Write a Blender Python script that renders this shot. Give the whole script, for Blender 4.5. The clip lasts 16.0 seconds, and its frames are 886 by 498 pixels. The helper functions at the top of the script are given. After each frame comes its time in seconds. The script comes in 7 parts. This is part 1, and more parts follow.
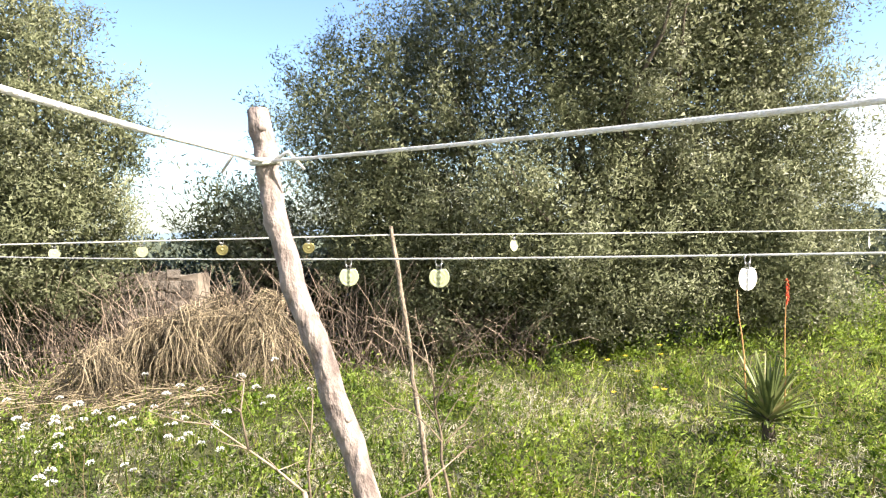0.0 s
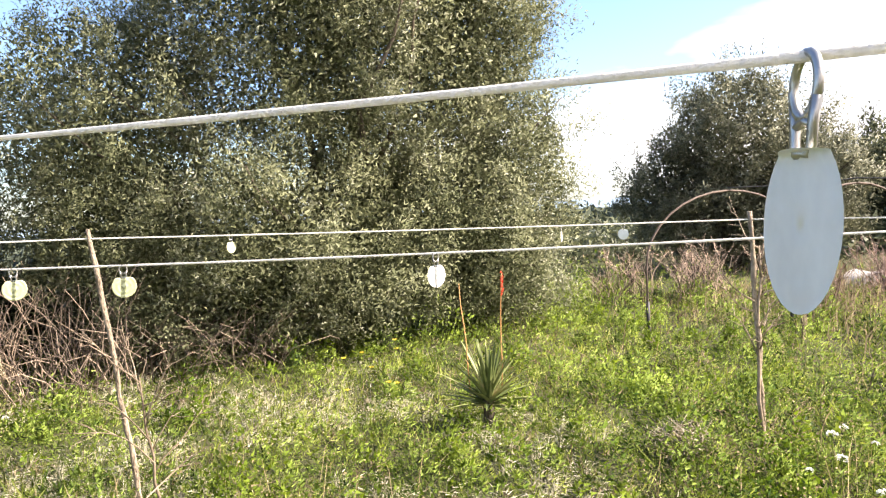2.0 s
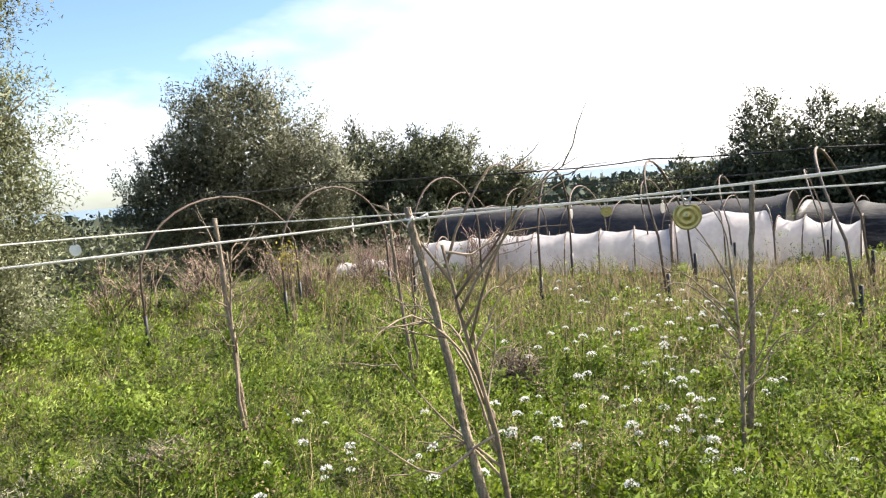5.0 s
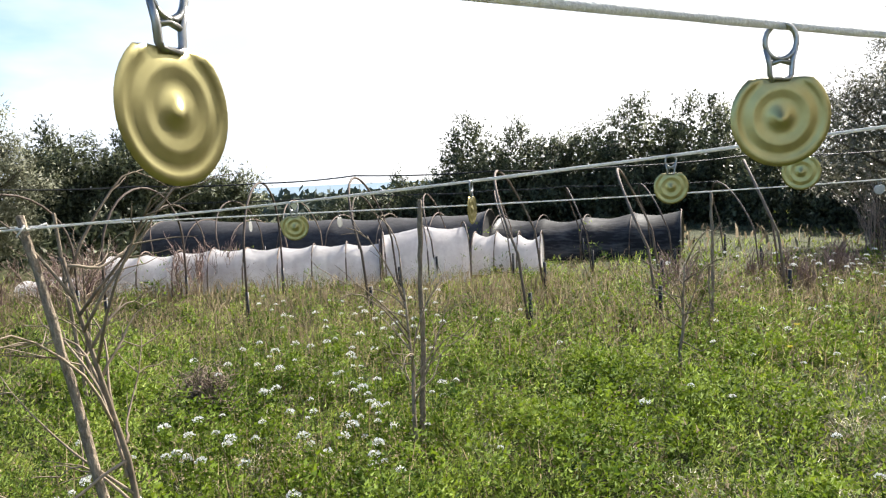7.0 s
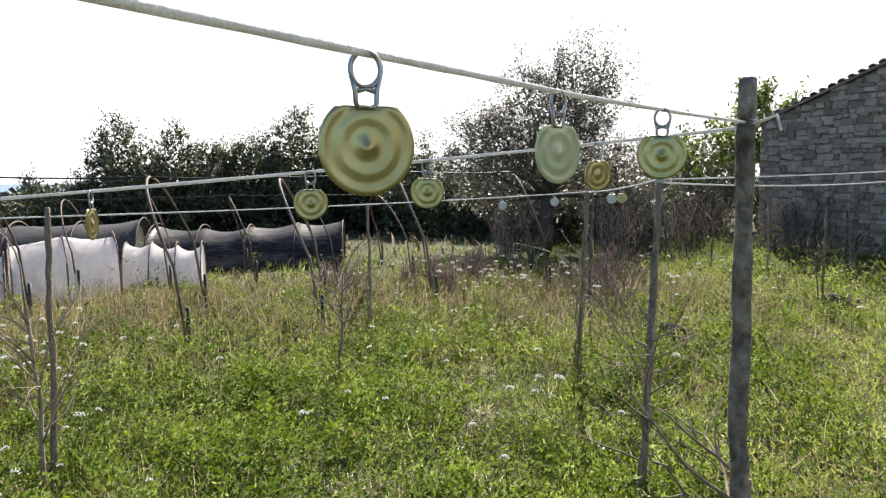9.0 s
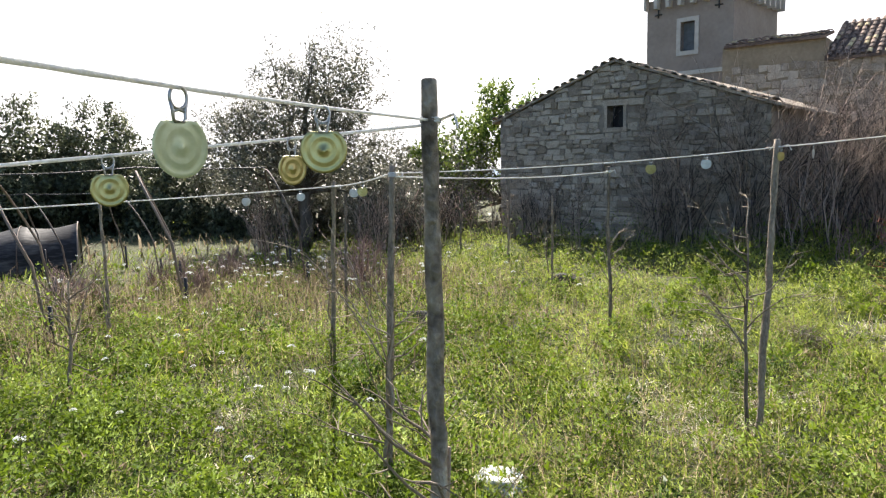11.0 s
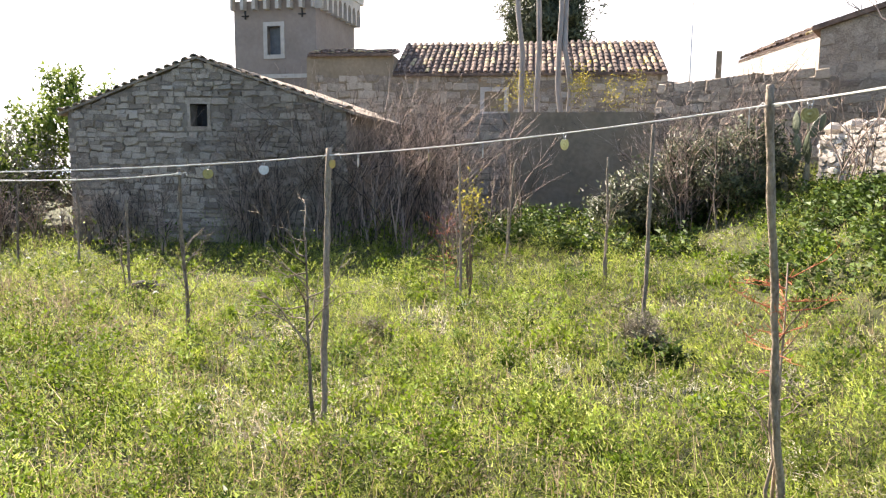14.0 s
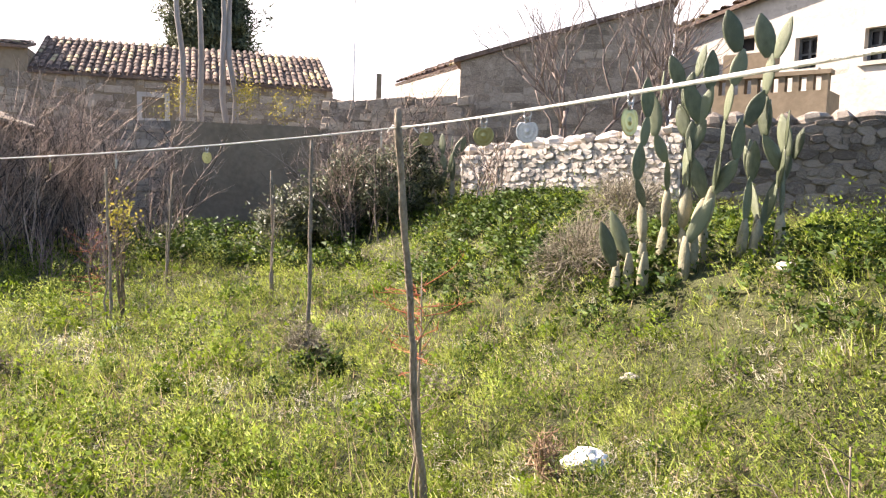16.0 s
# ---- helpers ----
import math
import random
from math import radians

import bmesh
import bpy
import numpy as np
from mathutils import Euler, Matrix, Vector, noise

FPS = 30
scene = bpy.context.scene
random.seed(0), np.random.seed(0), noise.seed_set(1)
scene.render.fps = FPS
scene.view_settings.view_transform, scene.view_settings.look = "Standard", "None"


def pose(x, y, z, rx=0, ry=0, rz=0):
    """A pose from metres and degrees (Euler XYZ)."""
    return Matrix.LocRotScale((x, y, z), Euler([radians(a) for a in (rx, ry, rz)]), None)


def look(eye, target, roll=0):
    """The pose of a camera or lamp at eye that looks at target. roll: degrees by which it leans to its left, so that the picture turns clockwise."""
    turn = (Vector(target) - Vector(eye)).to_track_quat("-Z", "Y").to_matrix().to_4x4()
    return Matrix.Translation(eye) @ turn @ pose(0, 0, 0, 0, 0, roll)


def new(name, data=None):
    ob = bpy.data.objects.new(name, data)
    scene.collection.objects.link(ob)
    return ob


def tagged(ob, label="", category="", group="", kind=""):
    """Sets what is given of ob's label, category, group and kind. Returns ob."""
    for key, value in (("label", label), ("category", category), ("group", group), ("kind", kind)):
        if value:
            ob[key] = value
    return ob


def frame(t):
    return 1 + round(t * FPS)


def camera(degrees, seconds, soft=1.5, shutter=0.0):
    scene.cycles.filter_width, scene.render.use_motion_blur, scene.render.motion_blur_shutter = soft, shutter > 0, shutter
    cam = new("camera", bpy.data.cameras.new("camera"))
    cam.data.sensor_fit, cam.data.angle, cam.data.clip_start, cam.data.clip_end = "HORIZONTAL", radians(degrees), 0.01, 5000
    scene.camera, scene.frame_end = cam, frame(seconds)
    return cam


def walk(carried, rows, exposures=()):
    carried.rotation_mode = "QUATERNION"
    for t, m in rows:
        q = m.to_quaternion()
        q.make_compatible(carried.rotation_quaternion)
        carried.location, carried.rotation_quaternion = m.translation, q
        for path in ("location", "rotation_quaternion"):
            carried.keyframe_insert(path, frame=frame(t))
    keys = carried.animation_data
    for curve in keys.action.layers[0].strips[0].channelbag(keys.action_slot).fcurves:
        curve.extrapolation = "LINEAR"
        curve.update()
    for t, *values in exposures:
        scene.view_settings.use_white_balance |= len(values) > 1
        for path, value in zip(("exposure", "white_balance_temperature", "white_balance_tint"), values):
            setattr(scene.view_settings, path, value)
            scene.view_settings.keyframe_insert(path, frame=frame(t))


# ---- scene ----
cam = camera(63.7, 16.0, soft=1.25)
PATH = [
    (0, (0.963, -0.475, 1.762), (1.054, 1.522, 1.672), -2.6),
    (0.5, (1.021, -0.470, 1.765), (1.287, 1.510, 1.666), -2.7),
    (1, (1.083, -0.443, 1.769), (1.513, 1.507, 1.667), -3.0),
    (1.5, (1.115, -0.444, 1.767), (1.690, 1.468, 1.658), -3.2),
    (2, (1.168, -0.441, 1.761), (1.917, 1.409, 1.632), -3.0),
    (2.5, (1.218, -0.464, 1.761), (2.176, 1.286, 1.614), -3.2),
    (3, (1.273, -0.474, 1.758), (2.435, 1.146, 1.591), -3.6),
    (3.5, (1.335, -0.487, 1.755), (2.707, 0.956, 1.568), -3.7),
    (6, (1.567, -0.81, 1.736), (3.4, -0.031, 1.549), -3.7),
    (6.5, (1.544, -0.903, 1.708), (3.446, -0.312, 1.525), -2.6),
    (7, (1.605, -0.902, 1.719), (3.566, -0.56, 1.515), -2.7),
    (7.5, (1.662, -0.905, 1.723), (3.649, -0.846, 1.508), -2.1),
    (8, (1.694, -0.918, 1.725), (3.674, -1.092, 1.505), -1.3),
    (8.5, (1.679, -0.933, 1.727), (3.629, -1.319, 1.514), -0.4),
    (9, (1.654, -0.96, 1.728), (3.561, -1.525, 1.523), -0.6),
    (9.5, (1.638, -0.993, 1.725), (3.486, -1.725, 1.512), -0.9),
    (12, (1.501, -1.13, 1.725), (2.921, -2.52, 1.499), -0.6),
    (12.5, (1.475, -1.165, 1.722), (2.759, -2.681, 1.496), -0.2),
    (13, (1.459, -1.208, 1.725), (2.574, -2.851, 1.49), 0.1),
    (13.5, (1.429, -1.235, 1.751), (2.375, -2.98, 1.509), -0.1),
    (14, (1.414, -1.25, 1.755), (2.204, -3.072, 1.519), 0.4),
    (14.5, (1.402, -1.281, 1.744), (1.966, -3.186, 1.515), 1.2),
    (15, (1.361, -1.314, 1.75), (1.707, -3.272, 1.531), 1.4),
    (15.5, (1.322, -1.314, 1.756), (1.458, -3.3, 1.555), 1.5),
    (16, (1.29, -1.301, 1.768), (1.21, -3.291, 1.582), 1.5),
]
walk(cam, [(t, look(eye, target, roll)) for t, eye, target, roll in PATH], [(0.0, 1.85, 6800, 15), (1.0, 1.87, 7000, 17), (2.3, 1.99, 7050, 20), (3.5, 1.80, 7000, 17), (6.0, 1.3, 6600, 12), (7.0, 1.26, 6500, 11), (9.5, 1.18, 6600, 13), (12.0, 1.72, 6700, 13), (14.0, 1.89, 6950, 18), (16.0, 1.85, 7050, 22)])

# ---- world, sun ----
SUN_AZ, SUN_EL = 118.0, 38.0
world = bpy.data.worlds.new("sky")
scene.world = world
world.use_nodes = True
wn, wl = world.node_tree.nodes, world.node_tree.links
wn.clear()
sky = wn.new("ShaderNodeTexSky")
sky.sky_type, sky.sun_disc = "NISHITA", False
sky.sun_elevation, sky.sun_rotation = radians(SUN_EL), radians(SUN_AZ)
sky.air_density, sky.dust_density, sky.ozone_density = 1.0, 0.6, 2.0
w_co = wn.new("ShaderNodeTexCoord")
w_no = wn.new("ShaderNodeTexNoise")
w_no.inputs["Scale"].default_value, w_no.inputs["Detail"].default_value = 2.2, 6.0
w_map = wn.new("ShaderNodeMapping")
w_map.inputs["Scale"].default_value = (1.0, 1.0, 3.0)
wl.new(w_co.outputs["Generated"], w_map.inputs[0])
wl.new(w_map.outputs[0], w_no.inputs["Vector"])
w_dot = wn.new("ShaderNodeVectorMath")
w_dot.operation = "DOT_PRODUCT"
w_dot.inputs[1].default_value = (math.sin(radians(138)), math.cos(radians(138)), -0.8)
wl.new(w_co.outputs["Generated"], w_dot.inputs[0])
w_sum = wn.new("ShaderNodeMath")
w_sum.operation = "MULTIPLY_ADD"
wl.new(w_no.outputs["Fac"], w_sum.inputs[0])
w_sum.inputs[1].default_value = 2.0
wl.new(w_dot.outputs["Value"], w_sum.inputs[2])
w_ramp = wn.new("ShaderNodeValToRGB")
w_ramp.color_ramp.elements[0].position, w_ramp.color_ramp.elements[1].position = 0.50, 0.95
wl.new(w_sum.outputs[0], w_ramp.inputs[0])
w_mix = wn.new("ShaderNodeMix")
w_mix.data_type = "RGBA"
w_no2 = wn.new("ShaderNodeTexNoise")
w_no2.inputs["Scale"].default_value, w_no2.inputs["Detail"].default_value = 1.7, 4.0
wl.new(w_map.outputs[0], w_no2.inputs["Vector"])
w_tone = wn.new("ShaderNodeValToRGB")
w_tone.color_ramp.elements[0].position, w_tone.color_ramp.elements[1].position = 0.36, 0.60
w_tone.color_ramp.elements[0].color, w_tone.color_ramp.elements[1].color = (0.60, 0.68, 0.78, 1), (1.0, 1.0, 1.0, 1)
w_lift = wn.new("ShaderNodeVectorMath")
w_lift.operation = "SCALE"
w_lift.inputs[3].default_value = 7.0
wl.new(w_no2.outputs["Fac"], w_tone.inputs[0])
wl.new(w_tone.outputs[0], w_lift.inputs[0])
wl.new(w_lift.outputs[0], w_mix.inputs[7])
wl.new(w_ramp.outputs[0], w_mix.inputs[0])
w_blue = wn.new("ShaderNodeVectorMath")
w_blue.operation = "MULTIPLY"
w_blue.inputs[1].default_value = (0.74, 0.85, 0.96)
wl.new(sky.outputs[0], w_blue.inputs[0])
wl.new(w_blue.outputs[0], w_mix.inputs[6])
w_bg = wn.new("ShaderNodeBackground")
w_bg.inputs["Strength"].default_value = 0.098
wl.new(w_mix.outputs[2], w_bg.inputs["Color"])
w_out = wn.new("ShaderNodeOutputWorld")
wl.new(w_bg.outputs[0], w_out.inputs[0])

sun = new("sun", bpy.data.lights.new("sun", "SUN"))
sun.data.energy, sun.data.angle, sun.data.color = 5.0, radians(0.6), (1.0, 0.95, 0.86)
SUN_DIR = Vector((math.sin(radians(SUN_AZ)) * math.cos(radians(SUN_EL)), math.cos(radians(SUN_AZ)) * math.cos(radians(SUN_EL)), math.sin(radians(SUN_EL))))
sun.matrix_world = look(SUN_DIR * 60, (0, 0, 0))

# ---- materials ----
def mat(name, c1, c2, scale=6.0, rough=0.8, bump=0.0, metal=0.0, through_light=0.0, island=0.0, each=0.0, fine=4.0, fine_mix=0.3, stretch=(1, 1, 1), contrast=(0.3, 0.7), c3=None, spec=0.3, glow=(1.0, 1.0, 1.0)):
    """Two colours mixed by coarse and fine noise, with variation from piece to piece."""
    m = bpy.data.materials.new(name)
    m.use_nodes = True
    n, l = m.node_tree.nodes, m.node_tree.links
    n.clear()
    co = n.new("ShaderNodeTexCoord")
    mp = n.new("ShaderNodeMapping")
    mp.inputs["Scale"].default_value = stretch
    l.new(co.outputs["Object"], mp.inputs[0])
    a = n.new("ShaderNodeTexNoise")
    a.inputs["Scale"].default_value, a.inputs["Detail"].default_value = scale, 5.0
    l.new(mp.outputs[0], a.inputs["Vector"])
    b = n.new("ShaderNodeTexNoise")
    b.inputs["Scale"].default_value, b.inputs["Detail"].default_value = scale * fine, 6.0
    l.new(mp.outputs[0], b.inputs["Vector"])
    mix = n.new("ShaderNodeMix")
    mix.inputs[0].default_value = fine_mix
    l.new(a.outputs["Fac"], mix.inputs[2])
    l.new(b.outputs["Fac"], mix.inputs[3])
    fac = mix.outputs[0]
    ramp = n.new("ShaderNodeValToRGB")
    e = ramp.color_ramp.elements
    e[0].position, e[1].position = contrast
    e[0].color, e[1].color = (*c1, 1), (*c2, 1)
    if c3:
        x = ramp.color_ramp.elements.new(min(0.98, contrast[1] + 0.12))
        x.color = (*c3, 1)
    if island or each:
        rnd = (n.new("ShaderNodeNewGeometry").outputs["Random Per Island"] if island else n.new("ShaderNodeObjectInfo").outputs["Random"])
        k = island or each
        ma = n.new("ShaderNodeMath")
        ma.operation = "MULTIPLY_ADD"
        l.new(rnd, ma.inputs[0])
        ma.inputs[1].default_value = k
        sub = n.new("ShaderNodeMath")
        sub.operation = "SUBTRACT"
        l.new(fac, sub.inputs[0])
        sub.inputs[1].default_value = k / 2
        l.new(sub.outputs[0], ma.inputs[2])
        fac = ma.outputs[0]
    l.new(fac, ramp.inputs[0])
    p = n.new("ShaderNodeBsdfPrincipled")
    p.inputs["Roughness"].default_value, p.inputs["Metallic"].default_value = rough, metal
    p.inputs["Specular IOR Level"].default_value = spec
    l.new(ramp.outputs[0], p.inputs["Base Color"])
    if bump:
        bp = n.new("ShaderNodeBump")
        bp.inputs["Strength"].default_value, bp.inputs["Distance"].default_value = bump, 0.02
        l.new(b.outputs["Fac"], bp.inputs["Height"])
        l.new(bp.outputs[0], p.inputs["Normal"])
    out = n.new("ShaderNodeOutputMaterial")
    surf = p.outputs[0]
    if through_light:
        t = n.new("ShaderNodeBsdfTranslucent")
        tint = n.new("ShaderNodeMix")
        tint.data_type, tint.blend_type = "RGBA", "MULTIPLY"
        tint.inputs[0].default_value = 1.0
        tint.inputs[7].default_value = (*glow, 1)
        l.new(ramp.outputs[0], tint.inputs[6])
        l.new(tint.outputs[2], t.inputs[0])
        ms = n.new("ShaderNodeMixShader")
        ms.inputs[0].default_value = through_light
        l.new(surf, ms.inputs[1])
        l.new(t.outputs[0], ms.inputs[2])
        surf = ms.outputs[0]
    l.new(surf, out.inputs[0])
    return m


M = {}
M["soil"] = mat("soil", (0.022, 0.026, 0.009), (0.10, 0.105, 0.038), 1.3, 0.95, 1.0, fine=55, fine_mix=0.68, c3=(0.18, 0.16, 0.09), contrast=(0.38, 0.60))
M["grass"] = mat("grass", (0.045, 0.085, 0.014), (0.36, 0.42, 0.105), 0.9, 0.6, through_light=0.42, island=0.16, fine=4, fine_mix=0.5, c3=(0.50, 0.47, 0.22), contrast=(0.38, 0.61), glow=(1.12, 1.12, 0.7), spec=0.05)
M["grass_dry"] = mat("dry_grass", (0.22, 0.165, 0.085), (0.46, 0.37, 0.2), 0.7, 0.7, through_light=0.3, island=0.6)
M["weed"] = mat("weed_leaf", (0.045, 0.09, 0.012), (0.20, 0.275, 0.035), 0.7, 0.6, through_light=0.42, island=0.2, glow=(1.1, 1.1, 0.6), spec=0.06)
M["ivy"] = mat("bank_leaf", (0.024, 0.048, 0.012), (0.095, 0.145, 0.034), 1.2, 0.5, through_light=0.25, island=0.5, spec=0.12, glow=(1.05, 1.1, 0.6))
M["cover"] = mat("clover_leaf", (0.026, 0.06, 0.012), (0.29, 0.385, 0.085), 1.1, 0.6, through_light=0.36, island=0.10, fine=5, fine_mix=0.5, contrast=(0.38, 0.61), c3=(0.44, 0.46, 0.17), glow=(1.12, 1.12, 0.7), spec=0.05)
M["cover_dry"] = mat("yellowish_leaf", (0.035, 0.062, 0.014), (0.40, 0.455, 0.12), 1.1, 0.6, through_light=0.45, island=0.10, fine=5, fine_mix=0.5, contrast=(0.38, 0.61), c3=(0.58, 0.57, 0.30), glow=(1.1, 1.12, 0.7), spec=0.05)
M["withered"] = mat("withered_grass", (0.12, 0.095, 0.06), (0.33, 0.265, 0.17), 1.5, 0.7, through_light=0.4, island=0.5, spec=0.05)
M["straw"] = mat("bleached_grass", (0.38, 0.355, 0.25), (0.66, 0.62, 0.47), 1.5, 0.7, through_light=0.35, island=0.5, spec=0.05)
M["olive"] = mat("olive_leaf", (0.10, 0.115, 0.056), (0.255, 0.27, 0.15), 0.9, 0.5, through_light=0.32, island=0.5, c3=(0.44, 0.45, 0.33), spec=0.15, fine=3)
M["olive_dark"] = mat("dark_olive_leaf", (0.085, 0.093, 0.055), (0.225, 0.23, 0.15), 0.9, 0.5, through_light=0.25, island=0.5, c3=(0.33, 0.33, 0.25), spec=0.2, fine=3)
M["grey_leaf"] = mat("grey_leaf", (0.085, 0.086, 0.06), (0.22, 0.218, 0.16), 0.8, 0.5, through_light=0.3, island=0.7, c3=(0.31, 0.30, 0.24))
M["dark_leaf"] = mat("evergreen_leaf", (0.042, 0.052, 0.028), (0.15, 0.165, 0.085), 0.7, 0.5, through_light=0.22, island=0.6, spec=0.25)
M["light_leaf"] = mat("spring_leaf", (0.06, 0.11, 0.015), (0.2, 0.26, 0.05), 0.7, 0.5, through_light=0.4, island=0.6)
M["bark"] = mat("bark", (0.05, 0.04, 0.03), (0.16, 0.13, 0.1), 9, 0.9, 0.8, stretch=(1, 1, 0.25))
M["post"] = mat("peeled_wood", (0.13, 0.10, 0.085), (0.40, 0.335, 0.295), 10, 0.8, 0.8, stretch=(1, 1, 0.5), fine=5, fine_mix=0.5, contrast=(0.36, 0.62))
M["post_grey"] = mat("lichened_wood", (0.10, 0.077, 0.054), (0.33, 0.27, 0.20), 13, 0.9, 1.0, stretch=(1, 1, 0.8), fine=4, contrast=(0.36, 0.6), c3=(0.50, 0.46, 0.37))
M["stake"] = mat("stake_wood", (0.10, 0.076, 0.054), (0.38, 0.305, 0.225), 22, 0.85, 0.8, stretch=(1, 1, 0.45), fine=4, fine_mix=0.45, each=0.2)
M["twig"] = mat("twig", (0.12, 0.09, 0.06), (0.36, 0.285, 0.205), 8, 0.85, 0.3, each=0.3)
M["twig_grey"] = mat("grey_twig", (0.05, 0.038, 0.03), (0.47, 0.355, 0.275), 3, 0.9, island=0.95)
M["twig_red"] = mat("red_twig", (0.15, 0.10, 0.085), (0.35, 0.245, 0.205), 3, 0.8, island=0.6)
M["reed"] = mat("dry_reed", (0.075, 0.06, 0.04), (0.40, 0.325, 0.21), 1.6, 0.8, island=0.9, through_light=0.15)
M["bramble"] = mat("bramble", (0.085, 0.065, 0.05), (0.37, 0.285, 0.215), 3, 0.85, island=0.8)
M["cord"] = mat("white_cord", (0.68, 0.67, 0.63), (0.86, 0.85, 0.81), 60, 0.85, 0.4, through_light=0.3)
M["gold"] = mat("gold_lacquer", (0.33, 0.28, 0.11), (0.48, 0.42, 0.19), 20, 0.33, metal=0.92, fine_mix=0.2, spec=0.5)
# near-white and hardly metallic: the sun's glare on the lid is in the colour
M["tin"] = mat("tin", (0.74, 0.73, 0.69), (0.90, 0.89, 0.85), 20, 0.38, metal=0.2, fine_mix=0.2, spec=0.5)
M["tin_dull"] = mat("dull_tin", (0.42, 0.42, 0.40), (0.62, 0.61, 0.58), 45, 0.42, metal=0.5, fine_mix=0.4, spec=0.5)
M["pale_lid"] = mat("pale_lacquer", (0.40, 0.43, 0.23), (0.54, 0.57, 0.36), 25, 0.4, metal=0.35, fine_mix=0.3, spec=0.5)
M["ring"] = mat("ring_pull", (0.32, 0.31, 0.29), (0.5, 0.49, 0.46), 30, 0.35, metal=0.9)
M["hoop"] = mat("rusty_rod", (0.10, 0.075, 0.06), (0.24, 0.18, 0.14), 12, 0.75, 0.3, each=0.4)
M["wire"] = mat("black_hose", (0.015, 0.015, 0.017), (0.04, 0.04, 0.04), 20, 0.5)
M["fleece"] = mat("white_fleece", (0.66, 0.62, 0.61), (0.90, 0.87, 0.86), 3, 0.85, 0.4, through_light=0.55, stretch=(1, 1, 1))
M["net"] = mat("dark_shade_net", (0.022, 0.021, 0.023), (0.06, 0.057, 0.06), 5, 0.8, 0.3, stretch=(1, 1, 4))
M["film"] = mat("dark_plastic_film", (0.02, 0.018, 0.017), (0.09, 0.084, 0.079), 1.6, 0.5, 0.3, stretch=(1, 1, 5), contrast=(0.45, 0.68), spec=0.12)
M["stone"] = mat("limestone", (0.215, 0.170, 0.126), (0.49, 0.405, 0.312), 5, 0.92, 1.0, each=0.28, fine=7, fine_mix=0.55, contrast=(0.36, 0.64))
M["stone_i"] = mat("limestone_rubble", (0.215, 0.170, 0.126), (0.49, 0.405, 0.312), 5, 0.92, 1.0, island=0.28, fine=7, fine_mix=0.55, contrast=(0.36, 0.64))
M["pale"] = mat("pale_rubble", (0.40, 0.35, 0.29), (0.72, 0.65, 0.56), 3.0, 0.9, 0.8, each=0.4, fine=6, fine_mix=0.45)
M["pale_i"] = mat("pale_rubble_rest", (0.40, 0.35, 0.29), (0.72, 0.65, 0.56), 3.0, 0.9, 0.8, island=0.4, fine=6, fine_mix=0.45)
M["thorn"] = mat("thorny_twig", (0.13, 0.11, 0.075), (0.38, 0.33, 0.235), 3, 0.9, island=0.8)
M["fig_bark"] = mat("fig_bark", (0.12, 0.092, 0.078), (0.27, 0.215, 0.18), 5, 0.85, 0.4, stretch=(1, 1, 0.3))
M["mortar"] = mat("mortar", (0.13, 0.105, 0.08), (0.33, 0.275, 0.215), 3, 0.95, 0.6)
# limestone in darker colours: holds the shaded wall's shade, reused on the stub
M["rubble_grey"] = mat("darkened_rubble", (0.12, 0.10, 0.082), (0.33, 0.285, 0.235), 5, 0.92, 1.0, each=0.3, fine=7, fine_mix=0.55, contrast=(0.36, 0.64))
M["rubble_grey_i"] = mat("darkened_rubble_rest", (0.12, 0.10, 0.082), (0.33, 0.285, 0.235), 5, 0.92, 1.0, island=0.3, fine=7, fine_mix=0.55, contrast=(0.36, 0.64))
M["render_grey"] = mat("grey_render", (0.17, 0.13, 0.083), (0.33, 0.255, 0.172), 0.9, 0.95, 0.4, fine=9, fine_mix=0.4)
M["tower_wall"] = mat("tower_render", (0.21, 0.165, 0.132), (0.31, 0.25, 0.205), 0.8, 0.95, 0.2, fine=8)
M["dressed"] = mat("dressed_stone", (0.38, 0.34, 0.29), (0.55, 0.5, 0.43), 2, 0.9, 0.4)
M["house_white"] = mat("limewash", (0.42, 0.37, 0.31), (0.66, 0.60, 0.52), 1.3, 0.9, 0.5, fine=6, fine_mix=0.5)
M["tile"] = mat("clay_tile", (0.10, 0.07, 0.055), (0.31, 0.21, 0.15), 3, 0.9, 0.5, each=0.8, c3=(0.44, 0.36, 0.19))
M["tile_i"] = mat("clay_tile_rest", (0.10, 0.07, 0.055), (0.31, 0.21, 0.15), 3, 0.9, 0.5, island=0.8, c3=(0.44, 0.36, 0.19))
M["dark"] = mat("dark_opening", (0.012, 0.012, 0.014), (0.03, 0.03, 0.032), 3, 0.4)
M["frame_green"] = mat("window_frame", (0.07, 0.08, 0.085), (0.13, 0.14, 0.15), 5, 0.6)
M["cactus"] = mat("cactus_pad", (0.075, 0.09, 0.048), (0.17, 0.19, 0.11), 4, 0.45, 0.4, each=0.6, fine=14, spec=0.35)
M["cactus_old"] = mat("cactus_trunk", (0.2, 0.18, 0.11), (0.36, 0.33, 0.22), 6, 0.8, 0.5)
M["aloe"] = mat("aloe_leaf", (0.075, 0.10, 0.03), (0.23, 0.26, 0.095), 5, 0.5, each=0.6, c3=(0.34, 0.30, 0.15), spec=0.25)
M["aloe_red"] = mat("aloe_flower", (0.55, 0.05, 0.02), (0.8, 0.12, 0.05), 8, 0.6)
M["aloe_stalk"] = mat("aloe_stalk", (0.45, 0.22, 0.08), (0.6, 0.34, 0.14), 8, 0.7)
